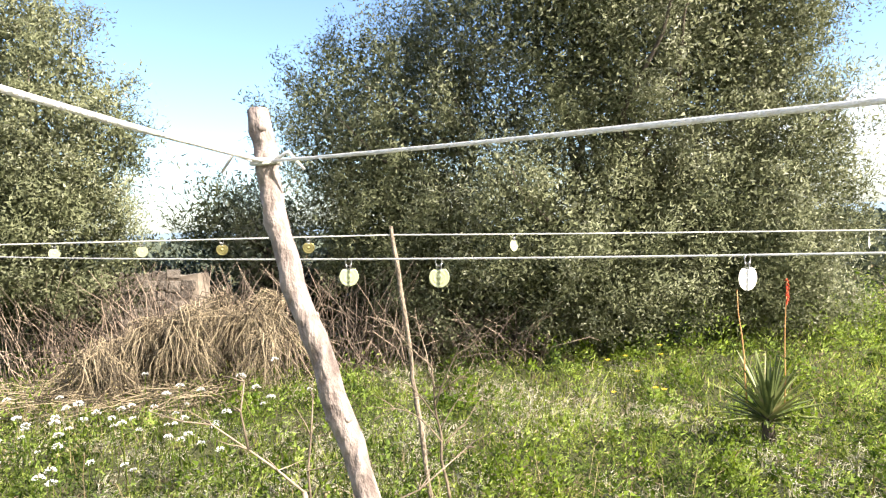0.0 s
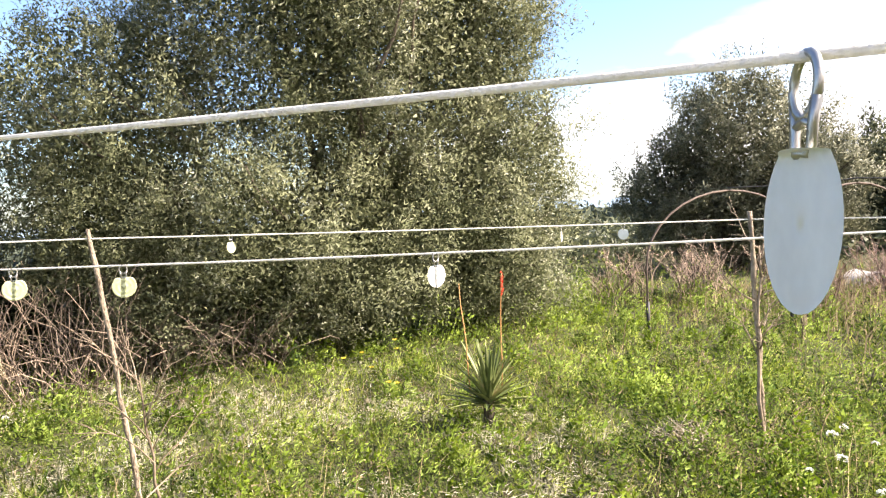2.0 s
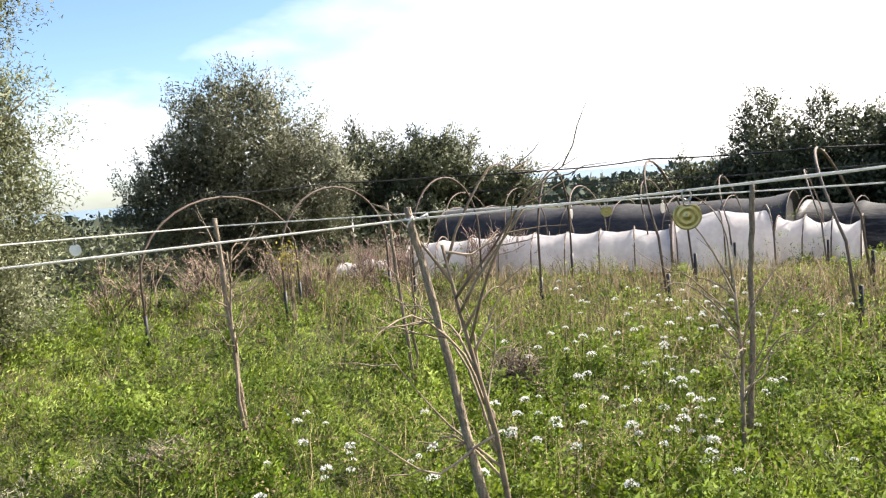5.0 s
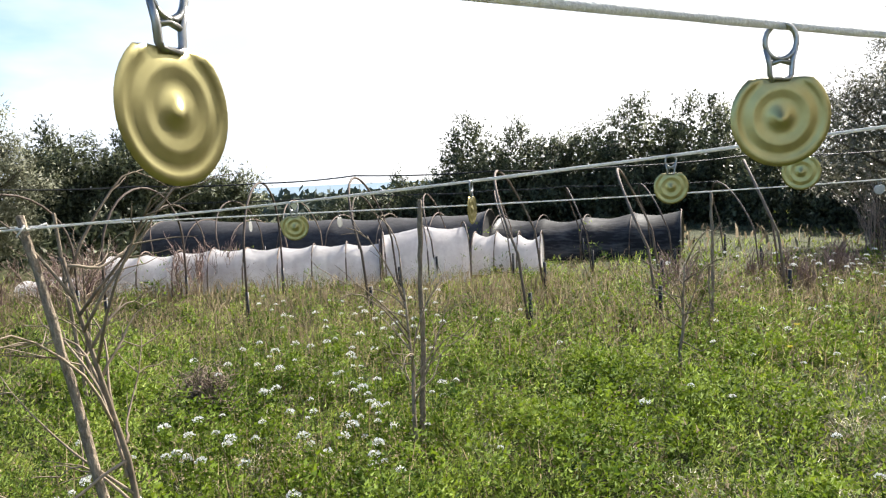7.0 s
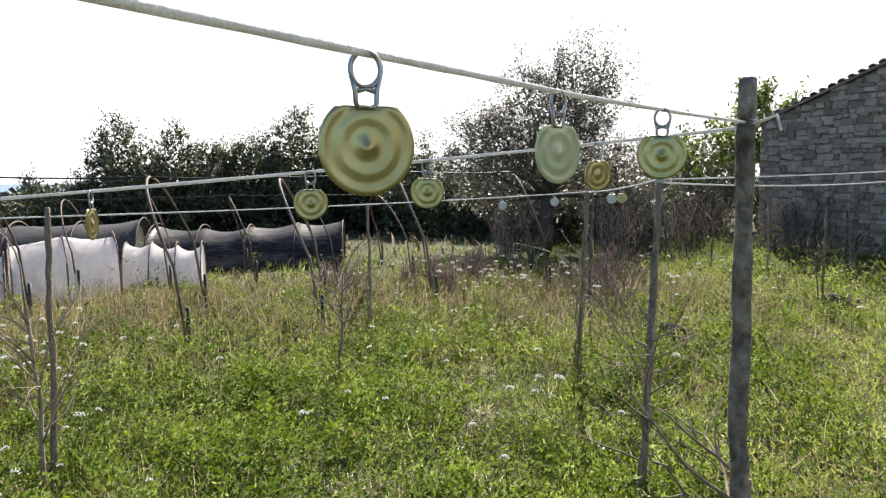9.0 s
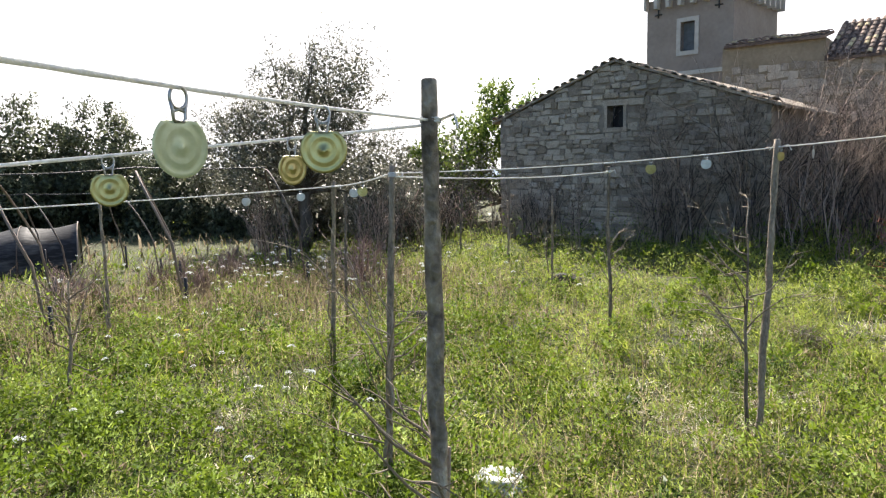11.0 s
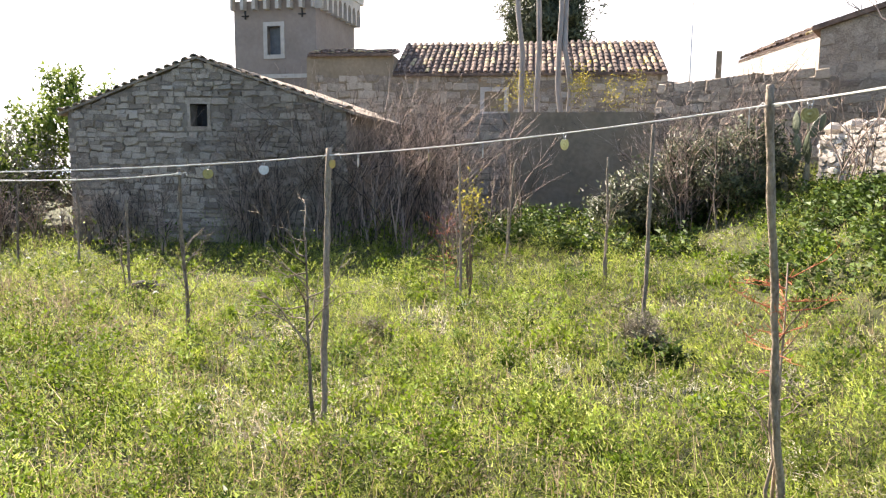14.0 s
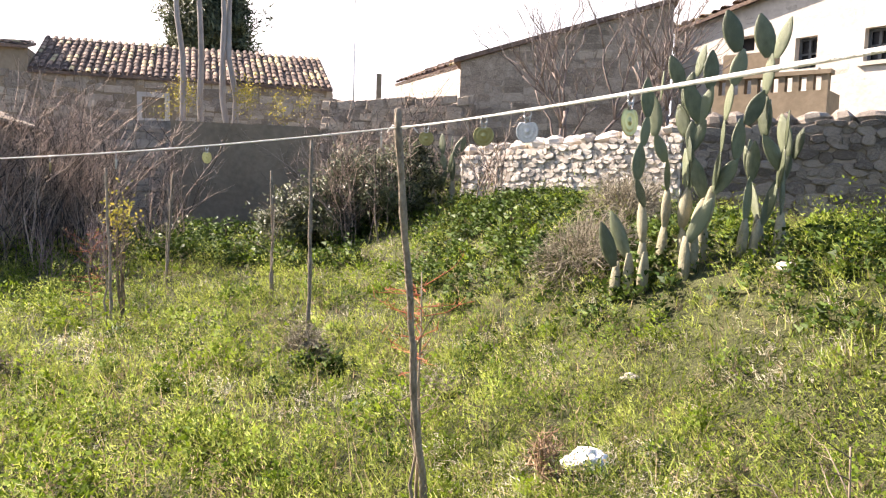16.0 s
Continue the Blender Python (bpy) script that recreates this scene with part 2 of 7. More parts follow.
M["petal"] = mat("white_petal", (0.7, 0.7, 0.66), (0.86, 0.86, 0.82), 4, 0.8, through_light=0.3)
M["yellow"] = mat("yellow_petal", (0.6, 0.48, 0.05), (0.75, 0.62, 0.1), 4, 0.7, through_light=0.3)
M["yellow_leaf"] = mat("yellow_leaf", (0.20, 0.19, 0.035), (0.46, 0.37, 0.07), 4, 0.6, through_light=0.35, island=0.5)
M["orange_twig"] = mat("orange_shoots", (0.32, 0.085, 0.04), (0.5, 0.16, 0.07), 4, 0.7, island=0.4)
M["orange_dry"] = mat("reddish_dry_grass", (0.17, 0.095, 0.055), (0.36, 0.24, 0.145), 4, 0.8, island=0.6)
M["bag"] = mat("white_sacking", (0.7, 0.69, 0.66), (0.85, 0.84, 0.82), 6, 0.8, 0.4)
M["rock_dark"] = mat("burnt_wood", (0.03, 0.028, 0.026), (0.10, 0.095, 0.09), 6, 0.9, 0.8)
M["hill"] = mat("distant_wood", (0.045, 0.06, 0.045), (0.10, 0.12, 0.085), 0.08, 0.95, fine=8, fine_mix=0.5)
M["pale_bark"] = mat("pale_bark", (0.22, 0.19, 0.165), (0.36, 0.32, 0.28), 4, 0.85, 0.4, stretch=(1, 1, 0.3))


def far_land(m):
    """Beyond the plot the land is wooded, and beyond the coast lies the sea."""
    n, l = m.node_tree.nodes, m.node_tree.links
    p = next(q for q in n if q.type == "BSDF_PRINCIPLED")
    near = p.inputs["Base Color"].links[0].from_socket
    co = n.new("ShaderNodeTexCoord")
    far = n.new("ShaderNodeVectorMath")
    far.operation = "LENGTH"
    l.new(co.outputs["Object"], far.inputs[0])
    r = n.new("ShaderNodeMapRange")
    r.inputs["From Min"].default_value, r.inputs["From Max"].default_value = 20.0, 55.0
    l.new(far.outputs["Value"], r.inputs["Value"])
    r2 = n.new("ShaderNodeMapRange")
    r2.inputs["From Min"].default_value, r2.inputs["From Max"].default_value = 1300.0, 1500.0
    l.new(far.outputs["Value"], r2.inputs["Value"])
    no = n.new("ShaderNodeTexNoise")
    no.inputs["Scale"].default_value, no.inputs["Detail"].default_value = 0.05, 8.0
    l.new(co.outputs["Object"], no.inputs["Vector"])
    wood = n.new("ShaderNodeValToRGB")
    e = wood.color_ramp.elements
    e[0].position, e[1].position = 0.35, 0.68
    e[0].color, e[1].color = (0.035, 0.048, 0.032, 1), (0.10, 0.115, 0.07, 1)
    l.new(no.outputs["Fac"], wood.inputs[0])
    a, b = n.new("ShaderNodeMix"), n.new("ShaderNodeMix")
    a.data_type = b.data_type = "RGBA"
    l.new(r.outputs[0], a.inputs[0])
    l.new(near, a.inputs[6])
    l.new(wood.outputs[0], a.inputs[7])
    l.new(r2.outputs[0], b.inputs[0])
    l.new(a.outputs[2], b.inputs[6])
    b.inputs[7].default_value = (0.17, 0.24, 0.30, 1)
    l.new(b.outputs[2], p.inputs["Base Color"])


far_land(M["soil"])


# ---- building tools ----
def world_of(ob):
    m = ob.matrix_parent_inverse @ ob.matrix_basis if ob.parent else ob.matrix_basis
    return world_of(ob.parent) @ m if ob.parent else m.copy()


def under(ob, parent, label=""):
    """Makes ob, whose coordinates are the world's, a part of parent."""
    if parent:
        ob.parent = parent
        ob.matrix_parent_inverse = world_of(parent).inverted()
    if label:
        ob["label"] = label
    return ob


def mesh_ob(name, verts, faces, material, parent=None, label="", smooth=False):
    me = bpy.data.meshes.new(name)
    me.from_pydata([tuple(v) for v in verts], [], faces)
    me.materials.append(material)
    if smooth:
        me.polygons.foreach_set("use_smooth", [True] * len(me.polygons))
    me.update()
    return under(new(name, me), parent, label)


def part(name, bm, material, parent, label="", smooth=False):
    me = bpy.data.meshes.new(name)
    bm.to_mesh(me)
    bm.free()
    me.materials.append(material)
    if smooth:
        me.polygons.foreach_set("use_smooth", [True] * len(me.polygons))
    return under(new(name, me), parent, label)


def shade_as(me, normals, per):
    """Gives every leaf the shading normal of the clump that it belongs to."""
    n = normals / (np.linalg.norm(normals, axis=1)[:, None] + 1e-9)
    at = me.attributes.new("custom_normal", "FLOAT_VECTOR", "POINT")
    at.data.foreach_set("vector", np.repeat(n, per, 0).astype(np.float32).ravel())


def quads_ob(name, corners, material, parent=None, label="", normals=None):
    """corners: array (n, 3 or 4, 3); each row one loose leaf or blade."""
    n, k = corners.shape[:2]
    if normals is not None:
        face = np.cross(corners[:, 1] - corners[:, k - 1], corners[:, 2] - corners[:, 0])
        turned = (face * normals).sum(1) < 0
        corners = np.where(turned[:, None, None], corners[:, [0] + list(range(k - 1, 0, -1))], corners)
    me = bpy.data.meshes.new(name)
    me.vertices.add(k * n)
    me.vertices.foreach_set("co", np.ascontiguousarray(corners, dtype=np.float32).ravel())
    me.loops.add(k * n)
    me.loops.foreach_set("vertex_index", np.arange(k * n, dtype=np.int32))
    me.polygons.add(n)
    me.polygons.foreach_set("loop_start", np.arange(0, k * n, k, dtype=np.int32))
    me.materials.append(material)
    me.update(calc_edges=True)
    if normals is not None:
        shade_as(me, normals, k)
    return under(new(name, me), parent, label)


def base(name, label, category, x=0, y=0, z=0, group="", kind=""):
    e = new(name)
    e.empty_display_size = 0.1
    e.matrix_basis = pose(x, y, z)
    return tagged(e, label, category, group, kind)


class Tubes:
    """Collects tapered tubes into one mesh."""

    def __init__(self):
        self.v, self.f = [], []

    def add(self, pts, radii, sides=6, cap=True):
        pts = [Vector(p) for p in pts]
        if not hasattr(radii, "__len__"):
            radii = [radii] * len(pts)
        start = len(self.v)
        ref = Vector((0.31, 0.17, 0.93))
        for i, p in enumerate(pts):
            d = (pts[min(i + 1, len(pts) - 1)] - pts[max(i - 1, 0)])
            d = d.normalized() if d.length > 1e-9 else Vector((0, 0, 1))
            if abs(d.dot(ref)) > 0.96:
                ref = Vector((0.9, -0.3, 0.1))
            a = d.cross(ref).normalized()
            b = d.cross(a)
            for s in range(sides):
                t = 2 * math.pi * s / sides
                self.v.append(p + radii[i] * (math.cos(t) * a + math.sin(t) * b))
        for i in range(len(pts) - 1):
            for s in range(sides):
                q = start + i * sides
                self.f.append((q + s, q + (s + 1) % sides, q + sides + (s + 1) % sides, q + sides + s))
        if cap:
            self.f.append(tuple(start + s for s in reversed(range(sides))))
            self.f.append(tuple(start + (len(pts) - 1) * sides + s for s in range(sides)))
        return self

    def done(self, name, material, parent=None, label="", smooth=True):
        return mesh_ob(name, self.v, self.f, material, parent, label, smooth)


def wobble(a, b, n, amount, rng, lift=0.0):
    """A crooked line of n + 1 points from a to b."""
    a, b = Vector(a), Vector(b)
    out = []
    for i in range(n + 1):
        t = i / n
        p = a.lerp(b, t)
        k = amount * math.sin(math.pi * t) if 0 < i < n else 0
        out.append(p + Vector((rng.uniform(-k, k), rng.uniform(-k, k), rng.uniform(-k, k) * 0.4 + lift * math.sin(math.pi * t))))
    return out


def box_bm(bm, lo, hi):
    """Adds an upright box."""
    v = [bm.verts.new((x, y, z)) for z in (lo[2], hi[2]) for y in (lo[1], hi[1]) for x in (lo[0], hi[0])]
    for f in ((0, 2, 3, 1), (4, 5, 7, 6), (0, 1, 5, 4), (2, 6, 7, 3), (0, 4, 6, 2), (1, 3, 7, 5)):
        bm.faces.new([v[i] for i in f])
    return bm


def rand_dirs(n, rs):
    d = rs.normal(size=(n, 3))
    return d / np.linalg.norm(d, axis=1)[:, None]


def leaf_quads(p, d, length, width, rs, fold=0.0):
    """Diamond leaves at p along unit d; length and width arrays."""
    s = np.cross(d, rand_dirs(len(p), rs))
    s /= np.linalg.norm(s, axis=1)[:, None] + 1e-9
    L, W = length[:, None], width[:, None]
    up = np.cross(s, d) * W * fold
    return np.stack([p, p + d * L * 0.45 - s * W / 2 + up, p + d * L, p + d * L * 0.45 + s * W / 2 + up], axis=1)


def leaf_tris(p, d, length, width, rs):
    """Small pointed leaves of one triangle each."""
    s = np.cross(d, rand_dirs(len(p), rs))
    s /= np.linalg.norm(s, axis=1)[:, None] + 1e-9
    W = width[:, None]
    return np.stack([p - s * W / 2, p + s * W / 2, p + d * length[:, None]], axis=1)


def smooth01(a, b, v):
    t = np.clip((np.asarray(v, dtype=float) - a) / (b - a), 0, 1)
    return t * t * (3 - 2 * t)


def gz(x, y):
    """Height of the ground: a flat plot, a bank below the rubble walls, land falling away to the sea."""
    x, y = np.asarray(x, dtype=float), np.asarray(y, dtype=float)
    s = -0.906 * (x + 1.5) - 0.423 * (y + 5.5)
    near = 1.0 - smooth01(25, 45, np.hypot(x, y))
    z = 1.18 * smooth01(-0.6, 2.6, s) * near * smooth01(-2.5, -6.5, y)
    z = z + np.clip(0.05 * (-y - 9), 0, 0.9) * near
    z = z + 0.035 * np.sin(1.3 * x + 0.7 * y) * np.sin(0.9 * y - 0.4 * x) + 0.02 * np.sin(3.1 * x) * np.sin(2.7 * y + 1)
    r = np.hypot(x - 1, y + 1)
    return z - 9.0 * smooth01(25, 260, r) - 14.0 * smooth01(200, 1500, r)


def g(x, y):
    return float(gz(x, y))


# ---- ground ----
def build_ground():
    radii = [0.0] + [0.45 * 1.058 ** i for i in range(160)]
    radii = [r for r in radii if r < 4800] + [4800.0]
    seg = 120
    verts, faces = [(1.2, -1.0, g(1.2, -1.0))], []
    for r in radii[1:]:
        for s in range(seg):
            a = 2 * math.pi * s / seg
            x, y = 1.2 + r * math.cos(a), -1.0 + r * math.sin(a)
            verts.append((x, y, g(x, y)))
    for s in range(seg):
        faces.append((0, 1 + s, 1 + (s + 1) % seg))
    for i in range(len(radii) - 2):
        for s in range(seg):
            q, t = 1 + i * seg, (s + 1) % seg
            faces.append((q + s, q + seg + s, q + seg + t, q + t))
    ob = mesh_ob("ground", verts, faces, M["soil"], smooth=True)
    return tagged(ob, "earth under grass and weeds, rising to a bank", "ground", kind="structure")


build_ground()


def scatter(n, rs, rmin, rmax, even=0.0):
    """Places round the plot's middle, thinning out with distance; thin towards the unkempt west."""
    u = rs.random(n)
    r = (1 - even) * rmin * (rmax / rmin) ** u + even * (rmin + (rmax - rmin) * u)
    if rmin < 2:
        r = np.where(rs.random(n) < 0.03, rmin * np.sqrt(u), r)
    a = rs.random(n) * 2 * math.pi
    x, y = 1.5 + r * np.cos(a), -1.1 + r * np.sin(a)
    west = (a > 2.35) & (a < 4.0)
    keep = ~west | (rs.random(n) < 0.3)
    return x[keep], y[keep]


def blades(name, x, y, h, w, material, rs, lean=0.45, label="", category="grass"):
    n = len(x)
    z = gz(x, y) - 0.01
    a = rs.random(n) * 2 * math.pi
    t = lean * rs.random(n) * h
    b = rs.random(n) * 2 * math.pi
    root = np.stack([x, y, z], 1)
    side = np.stack([np.cos(a), np.sin(a), np.zeros(n)], 1) * (w / 2)[:, None]
    bend = np.stack([np.cos(b), np.sin(b), np.zeros(n)], 1)
    mid = root + bend * (t * 0.35)[:, None] + np.stack([np.zeros(n), np.zeros(n), h * 0.6], 1)
    tip = root + bend * (t * 1.4)[:, None] + np.stack([np.zeros(n), np.zeros(n), h * (1 - 0.25 * rs.random(n))], 1)
    low = np.stack([root - side, root + side, mid + side * 0.8, mid - side * 0.8], 1)
    top = np.stack([mid - side * 0.8, mid + side * 0.8, tip + side * 0.12, tip - side * 0.12], 1)
    both = np.stack([low, top], 1)
    m = len(x)
    co = both[:, [0, 0, 0, 0, 1, 1], [0, 1, 2, 3, 2, 3]].reshape(-1, 3)
    me = bpy.data.meshes.new(name)
    me.vertices.add(6 * m)
    me.vertices.foreach_set("co", np.ascontiguousarray(co, dtype=np.float32).ravel())
    k = np.arange(m, dtype=np.int32)[:, None] * 6
    idx = np.concatenate([k + np.array([0, 1, 2, 3]), k + np.array([3, 2, 4, 5])], 1).ravel()
    me.loops.add(8 * m)
    me.loops.foreach_set("vertex_index", idx.astype(np.int32))
    me.polygons.add(2 * m)
    me.polygons.foreach_set("loop_start", np.arange(0, 8 * m, 4, dtype=np.int32))
    me.materials.append(material)
    me.update(calc_edges=True)
    shade_as(me, bend * (0.5 * rs.random(n))[:, None] + np.array([0, 0, 1.0]) + rand_dirs(n, rs) * 0.25, 6)
    return tagged(new(name, me), label, category, kind="stuff")


def patchy(x, y, k, seed):
    """A slow wave over the plot, 0 to 1, for clumps."""
    v = np.sin(k * x + seed) * np.sin(k * 1.3 * y + 2 * seed) + 0.6 * np.sin(2.1 * k * (x + y) + seed * 3) * np.sin(1.7 * k * (x - y))
    return 0.5 + 0.31 * v


def bleached(x, y):
    """Where the meadow is short and straw-coloured, 0 to 1."""
    north = smooth01(0.0, 1.6, y) * smooth01(4.8, 2.4, x) * (patchy(x, y, 1.5, 4.4) > 0.42)
    south = 0.6 * smooth01(-2.4, -3.4, y) * smooth01(7.0, 5.0, x) * (patchy(x, y, 1.5, 4.4) > 0.60)
    return np.maximum(north, south)


def build_grass():
    rs = np.random.RandomState(3)
    x, y = scatter(190000, rs, 1.1, 17, 0.45)
    p = patchy(x, y, 1.1, 1.0)
    keep = rs.random(len(x)) < 0.3 + 0.7 * p
    x, y, p = x[keep], y[keep], p[keep]
    tall = patchy(x, y, 2.3, 7.0)
    h = (0.05 + 0.10 * p + 0.10 * tall * tall) * rs.uniform(0.5, 1.4, len(x))
    d = np.hypot(x - 1.5, y + 1.1)
    w = 0.005 + 0.0011 * d
    near = d < 4.0
    blades("grass", x[near], y[near], h[near], w[near] * rs.uniform(0.7, 1.3, near.sum()), M["grass"], rs, 1.5, "short green and yellowish meadow grass in tufts")
    x, y, h, w = x[~near], y[~near], h[~near], w[~near]
    m = len(x)
    way = rand_dirs(m, rs) * 0.7 + np.array([0, 0, 1.0])
    way /= np.linalg.norm(way, axis=1)[:, None]
    tagged(quads_ob("grass", leaf_tris(np.stack([x, y, gz(x, y) - 0.01], 1), way, h * 1.0, w * rs.uniform(0.9, 1.5, m), rs), M["grass"], normals=way * 0.5 + np.array([0, 0, 0.8]) + rand_dirs(m, rs) * 0.6), "short meadow grass further off", "grass", kind="stuff")
    x, y = scatter(20000, rs, 15, 60, 0.6)
    keep = ~((y < -11) & (x > -8)) | (rs.random(len(x)) < 0.3)
    x, y = x[keep], y[keep]
    blades("grass", x, y, rs.uniform(0.15, 0.4, len(x)), rs.uniform(0.03, 0.07, len(x)), M["withered"], rs, 0.8, "rough withered grass beyond the plot")
    x, y = scatter(80000, rs, 1.3, 18, 0.7)
    p = patchy(x, y, 0.8, 4.0)
    strip = np.exp(-((x - 10.6) / 1.9) ** 2) * (y > -6) * (y < 9)
    keep = rs.random(len(x)) < 0.08 + 0.45 * (p > 0.62) + 0.9 * strip + 0.3 * (y < -3) * (x < 6)
    x, y, strip = x[keep], y[keep], strip[keep]
    h = rs.uniform(0.06, 0.26, len(x)) + 0.42 * strip * rs.random(len(x))
    blades("dry_grass", x, y, h, rs.uniform(0.003, 0.009, len(x)), M["grass_dry"], rs, 1.1, "dry straw-coloured grass among the green")
    x, y = rs.normal(10.5, 1.5, 15000), rs.uniform(-7.5, 8.5, 15000)
    clump = patchy(x, y, 1.9, 9.0)
    keep = rs.random(len(x)) < 0.25 + 0.9 * clump
    x, y, clump = x[keep], y[keep], clump[keep]
    blades("withered_grass", x, y, rs.uniform(0.12, 0.32, len(x)) + 0.3 * clump * rs.random(len(x)), rs.uniform(0.006, 0.014, len(x)), M["withered"], rs, 0.9, "tall withered brown grass below the hoops")


build_grass()


def plants(name, x, y, h, leaves, length, material, rs, label, category="weeds", width=0.5, droop=0.0):
    """Leafy weeds: rosettes of diamond leaves up short stems."""
    n = len(x) * leaves
    px, py, ph = np.repeat(x, leaves), np.repeat(y, leaves), np.repeat(h, leaves)
    up = rs.random(n) ** 0.8
    a = rs.random(n) * 2 * math.pi
    spread = ph * (0.25 + 0.35 * (1 - up)) * rs.random(n)
    p = np.stack([px + spread * np.cos(a), py + spread * np.sin(a), gz(px, py) + up * ph * 0.9], 1)
    d = np.stack([np.cos(a), np.sin(a), rs.uniform(-0.2, 0.9, n) - droop], 1)
    d /= np.linalg.norm(d, axis=1)[:, None]
    L = length * rs.uniform(0.5, 1.3, n)
    return tagged(quads_ob(name, leaf_tris(p, d, L, L * width, rs), material, normals=d * 0.9 + np.array([0, 0, 0.45]) + rand_dirs(n, rs) * 0.5), label, category, kind="stuff")


def tussocks(name, n, per, rs, length, width, material, label, reach=15.0, flat=0.75, dry=None, inner=1.15):
    """Low domes of small leaves, side by side over the plot."""
    x, y = scatter(n, rs, inner, reach, 0.35)
    keep = rs.random(len(x)) > 0.85 * (x > 8.6) * smooth01(8.6, 10.5, x) * (y > -7)
    if inner > 5:
        keep &= y < -5.5
    keep &= (patchy(x, y, 2.9, 8.0) > 0.28) | (rs.random(len(x)) < 0.3)
    keep &= rs.random(len(x)) > 0.6 * bleached(x, y)
    if dry is not None:
        south = rs.random(len(x)) < 0.15 + 0.75 * smooth01(1.0, -5.0, y + 0.25 * np.abs(x))
        keep &= south if dry else ~south
    x, y = x[keep], y[keep]
    n = len(x)
    d = np.hypot(x - 1.5, y + 1.1)
    R = rs.uniform(0.08, 0.34, n) * (0.75 + 0.07 * d)
    H = R * rs.uniform(0.25, 0.75, n) * flat * (1 - 0.6 * bleached(x, y)) + 0.03
    k = n * per
    X, Y, RR, HH, D = (np.repeat(q, per) for q in (x, y, R, H, d))
    a = rs.random(k) * 2 * math.pi
    rho = np.sqrt(rs.random(k))
    px, py = X + RR * rho * np.cos(a), Y + RR * rho * np.sin(a)
    z = gz(px, py) + HH * (1 - rho ** 2) * (1 - 0.55 * rs.random(k) ** 2) + rs.uniform(0, 0.03, k)
    way = np.stack([np.cos(a) * (0.4 + rho), np.sin(a) * (0.4 + rho), rs.uniform(0.1, 1.5, k)], 1) + rand_dirs(k, rs) * 0.6
    way /= np.linalg.norm(way, axis=1)[:, None]
    L = (length + 0.0021 * D) * rs.uniform(0.6, 1.4, k)
    return tagged(quads_ob(name, leaf_tris(np.stack([px, py, z], 1), way, L, L * width, rs), material, normals=np.stack([np.cos(a) * rho * 1.5, np.sin(a) * rho * 1.5, 0.75 * np.ones(k)], 1) + rand_dirs(k, rs) * 0.5), label, "weeds", kind="stuff")


def grass_tufts(name, n, per, rs, material, label, where, long=0.10):
    """Tufts of thin blades that arch outwards from a root."""
    x, y = scatter(n, rs, 1.2, 15, 0.3)
    keep = rs.random(len(x)) < where(x, y)
    x, y = x[keep], y[keep]
    d = np.hypot(x - 1.5, y + 1.1)
    size = rs.uniform(0.6, 1.5, len(x))
    X, Y, D, S = (np.repeat(q, per) for q in (x, y, d, size))
    m = len(X)
    a = rs.random(m) * 2 * math.pi
    lean = rs.uniform(0.15, 1.25, m)
    L = (long + 0.003 * D) * S * rs.uniform(0.6, 1.25, m)
    out = np.stack([np.cos(a), np.sin(a), np.zeros(m)], 1)
    root = np.stack([X, Y, gz(X, Y) - 0.01], 1) + out * (0.035 * S * rs.random(m))[:, None]
    way = out * np.sin(lean)[:, None] + np.array([0, 0, 1.0]) * np.cos(lean)[:, None]
    knee = root + way * (L * 0.6)[:, None]
    tip = knee + (way * 0.35 + out * 0.5 - np.array([0, 0, 0.22]))* (L * 0.55)[:, None]
    side = np.stack([-np.sin(a), np.cos(a), np.zeros(m)], 1) * ((0.0022 + 0.00042 * D) * rs.uniform(0.8, 1.4, m))[:, None]
    tris = np.concatenate([np.stack([root - side, root + side, knee], 1), np.stack([knee - side * 0.8, knee + side * 0.8, tip], 1)])
    nrm = np.array([0, 0, 1.0]) + out * 0.75 + rand_dirs(m, rs) * 0.3
    return tagged(quads_ob(name, tris, material, normals=np.concatenate([nrm, nrm])), label, "grass", kind="stuff")


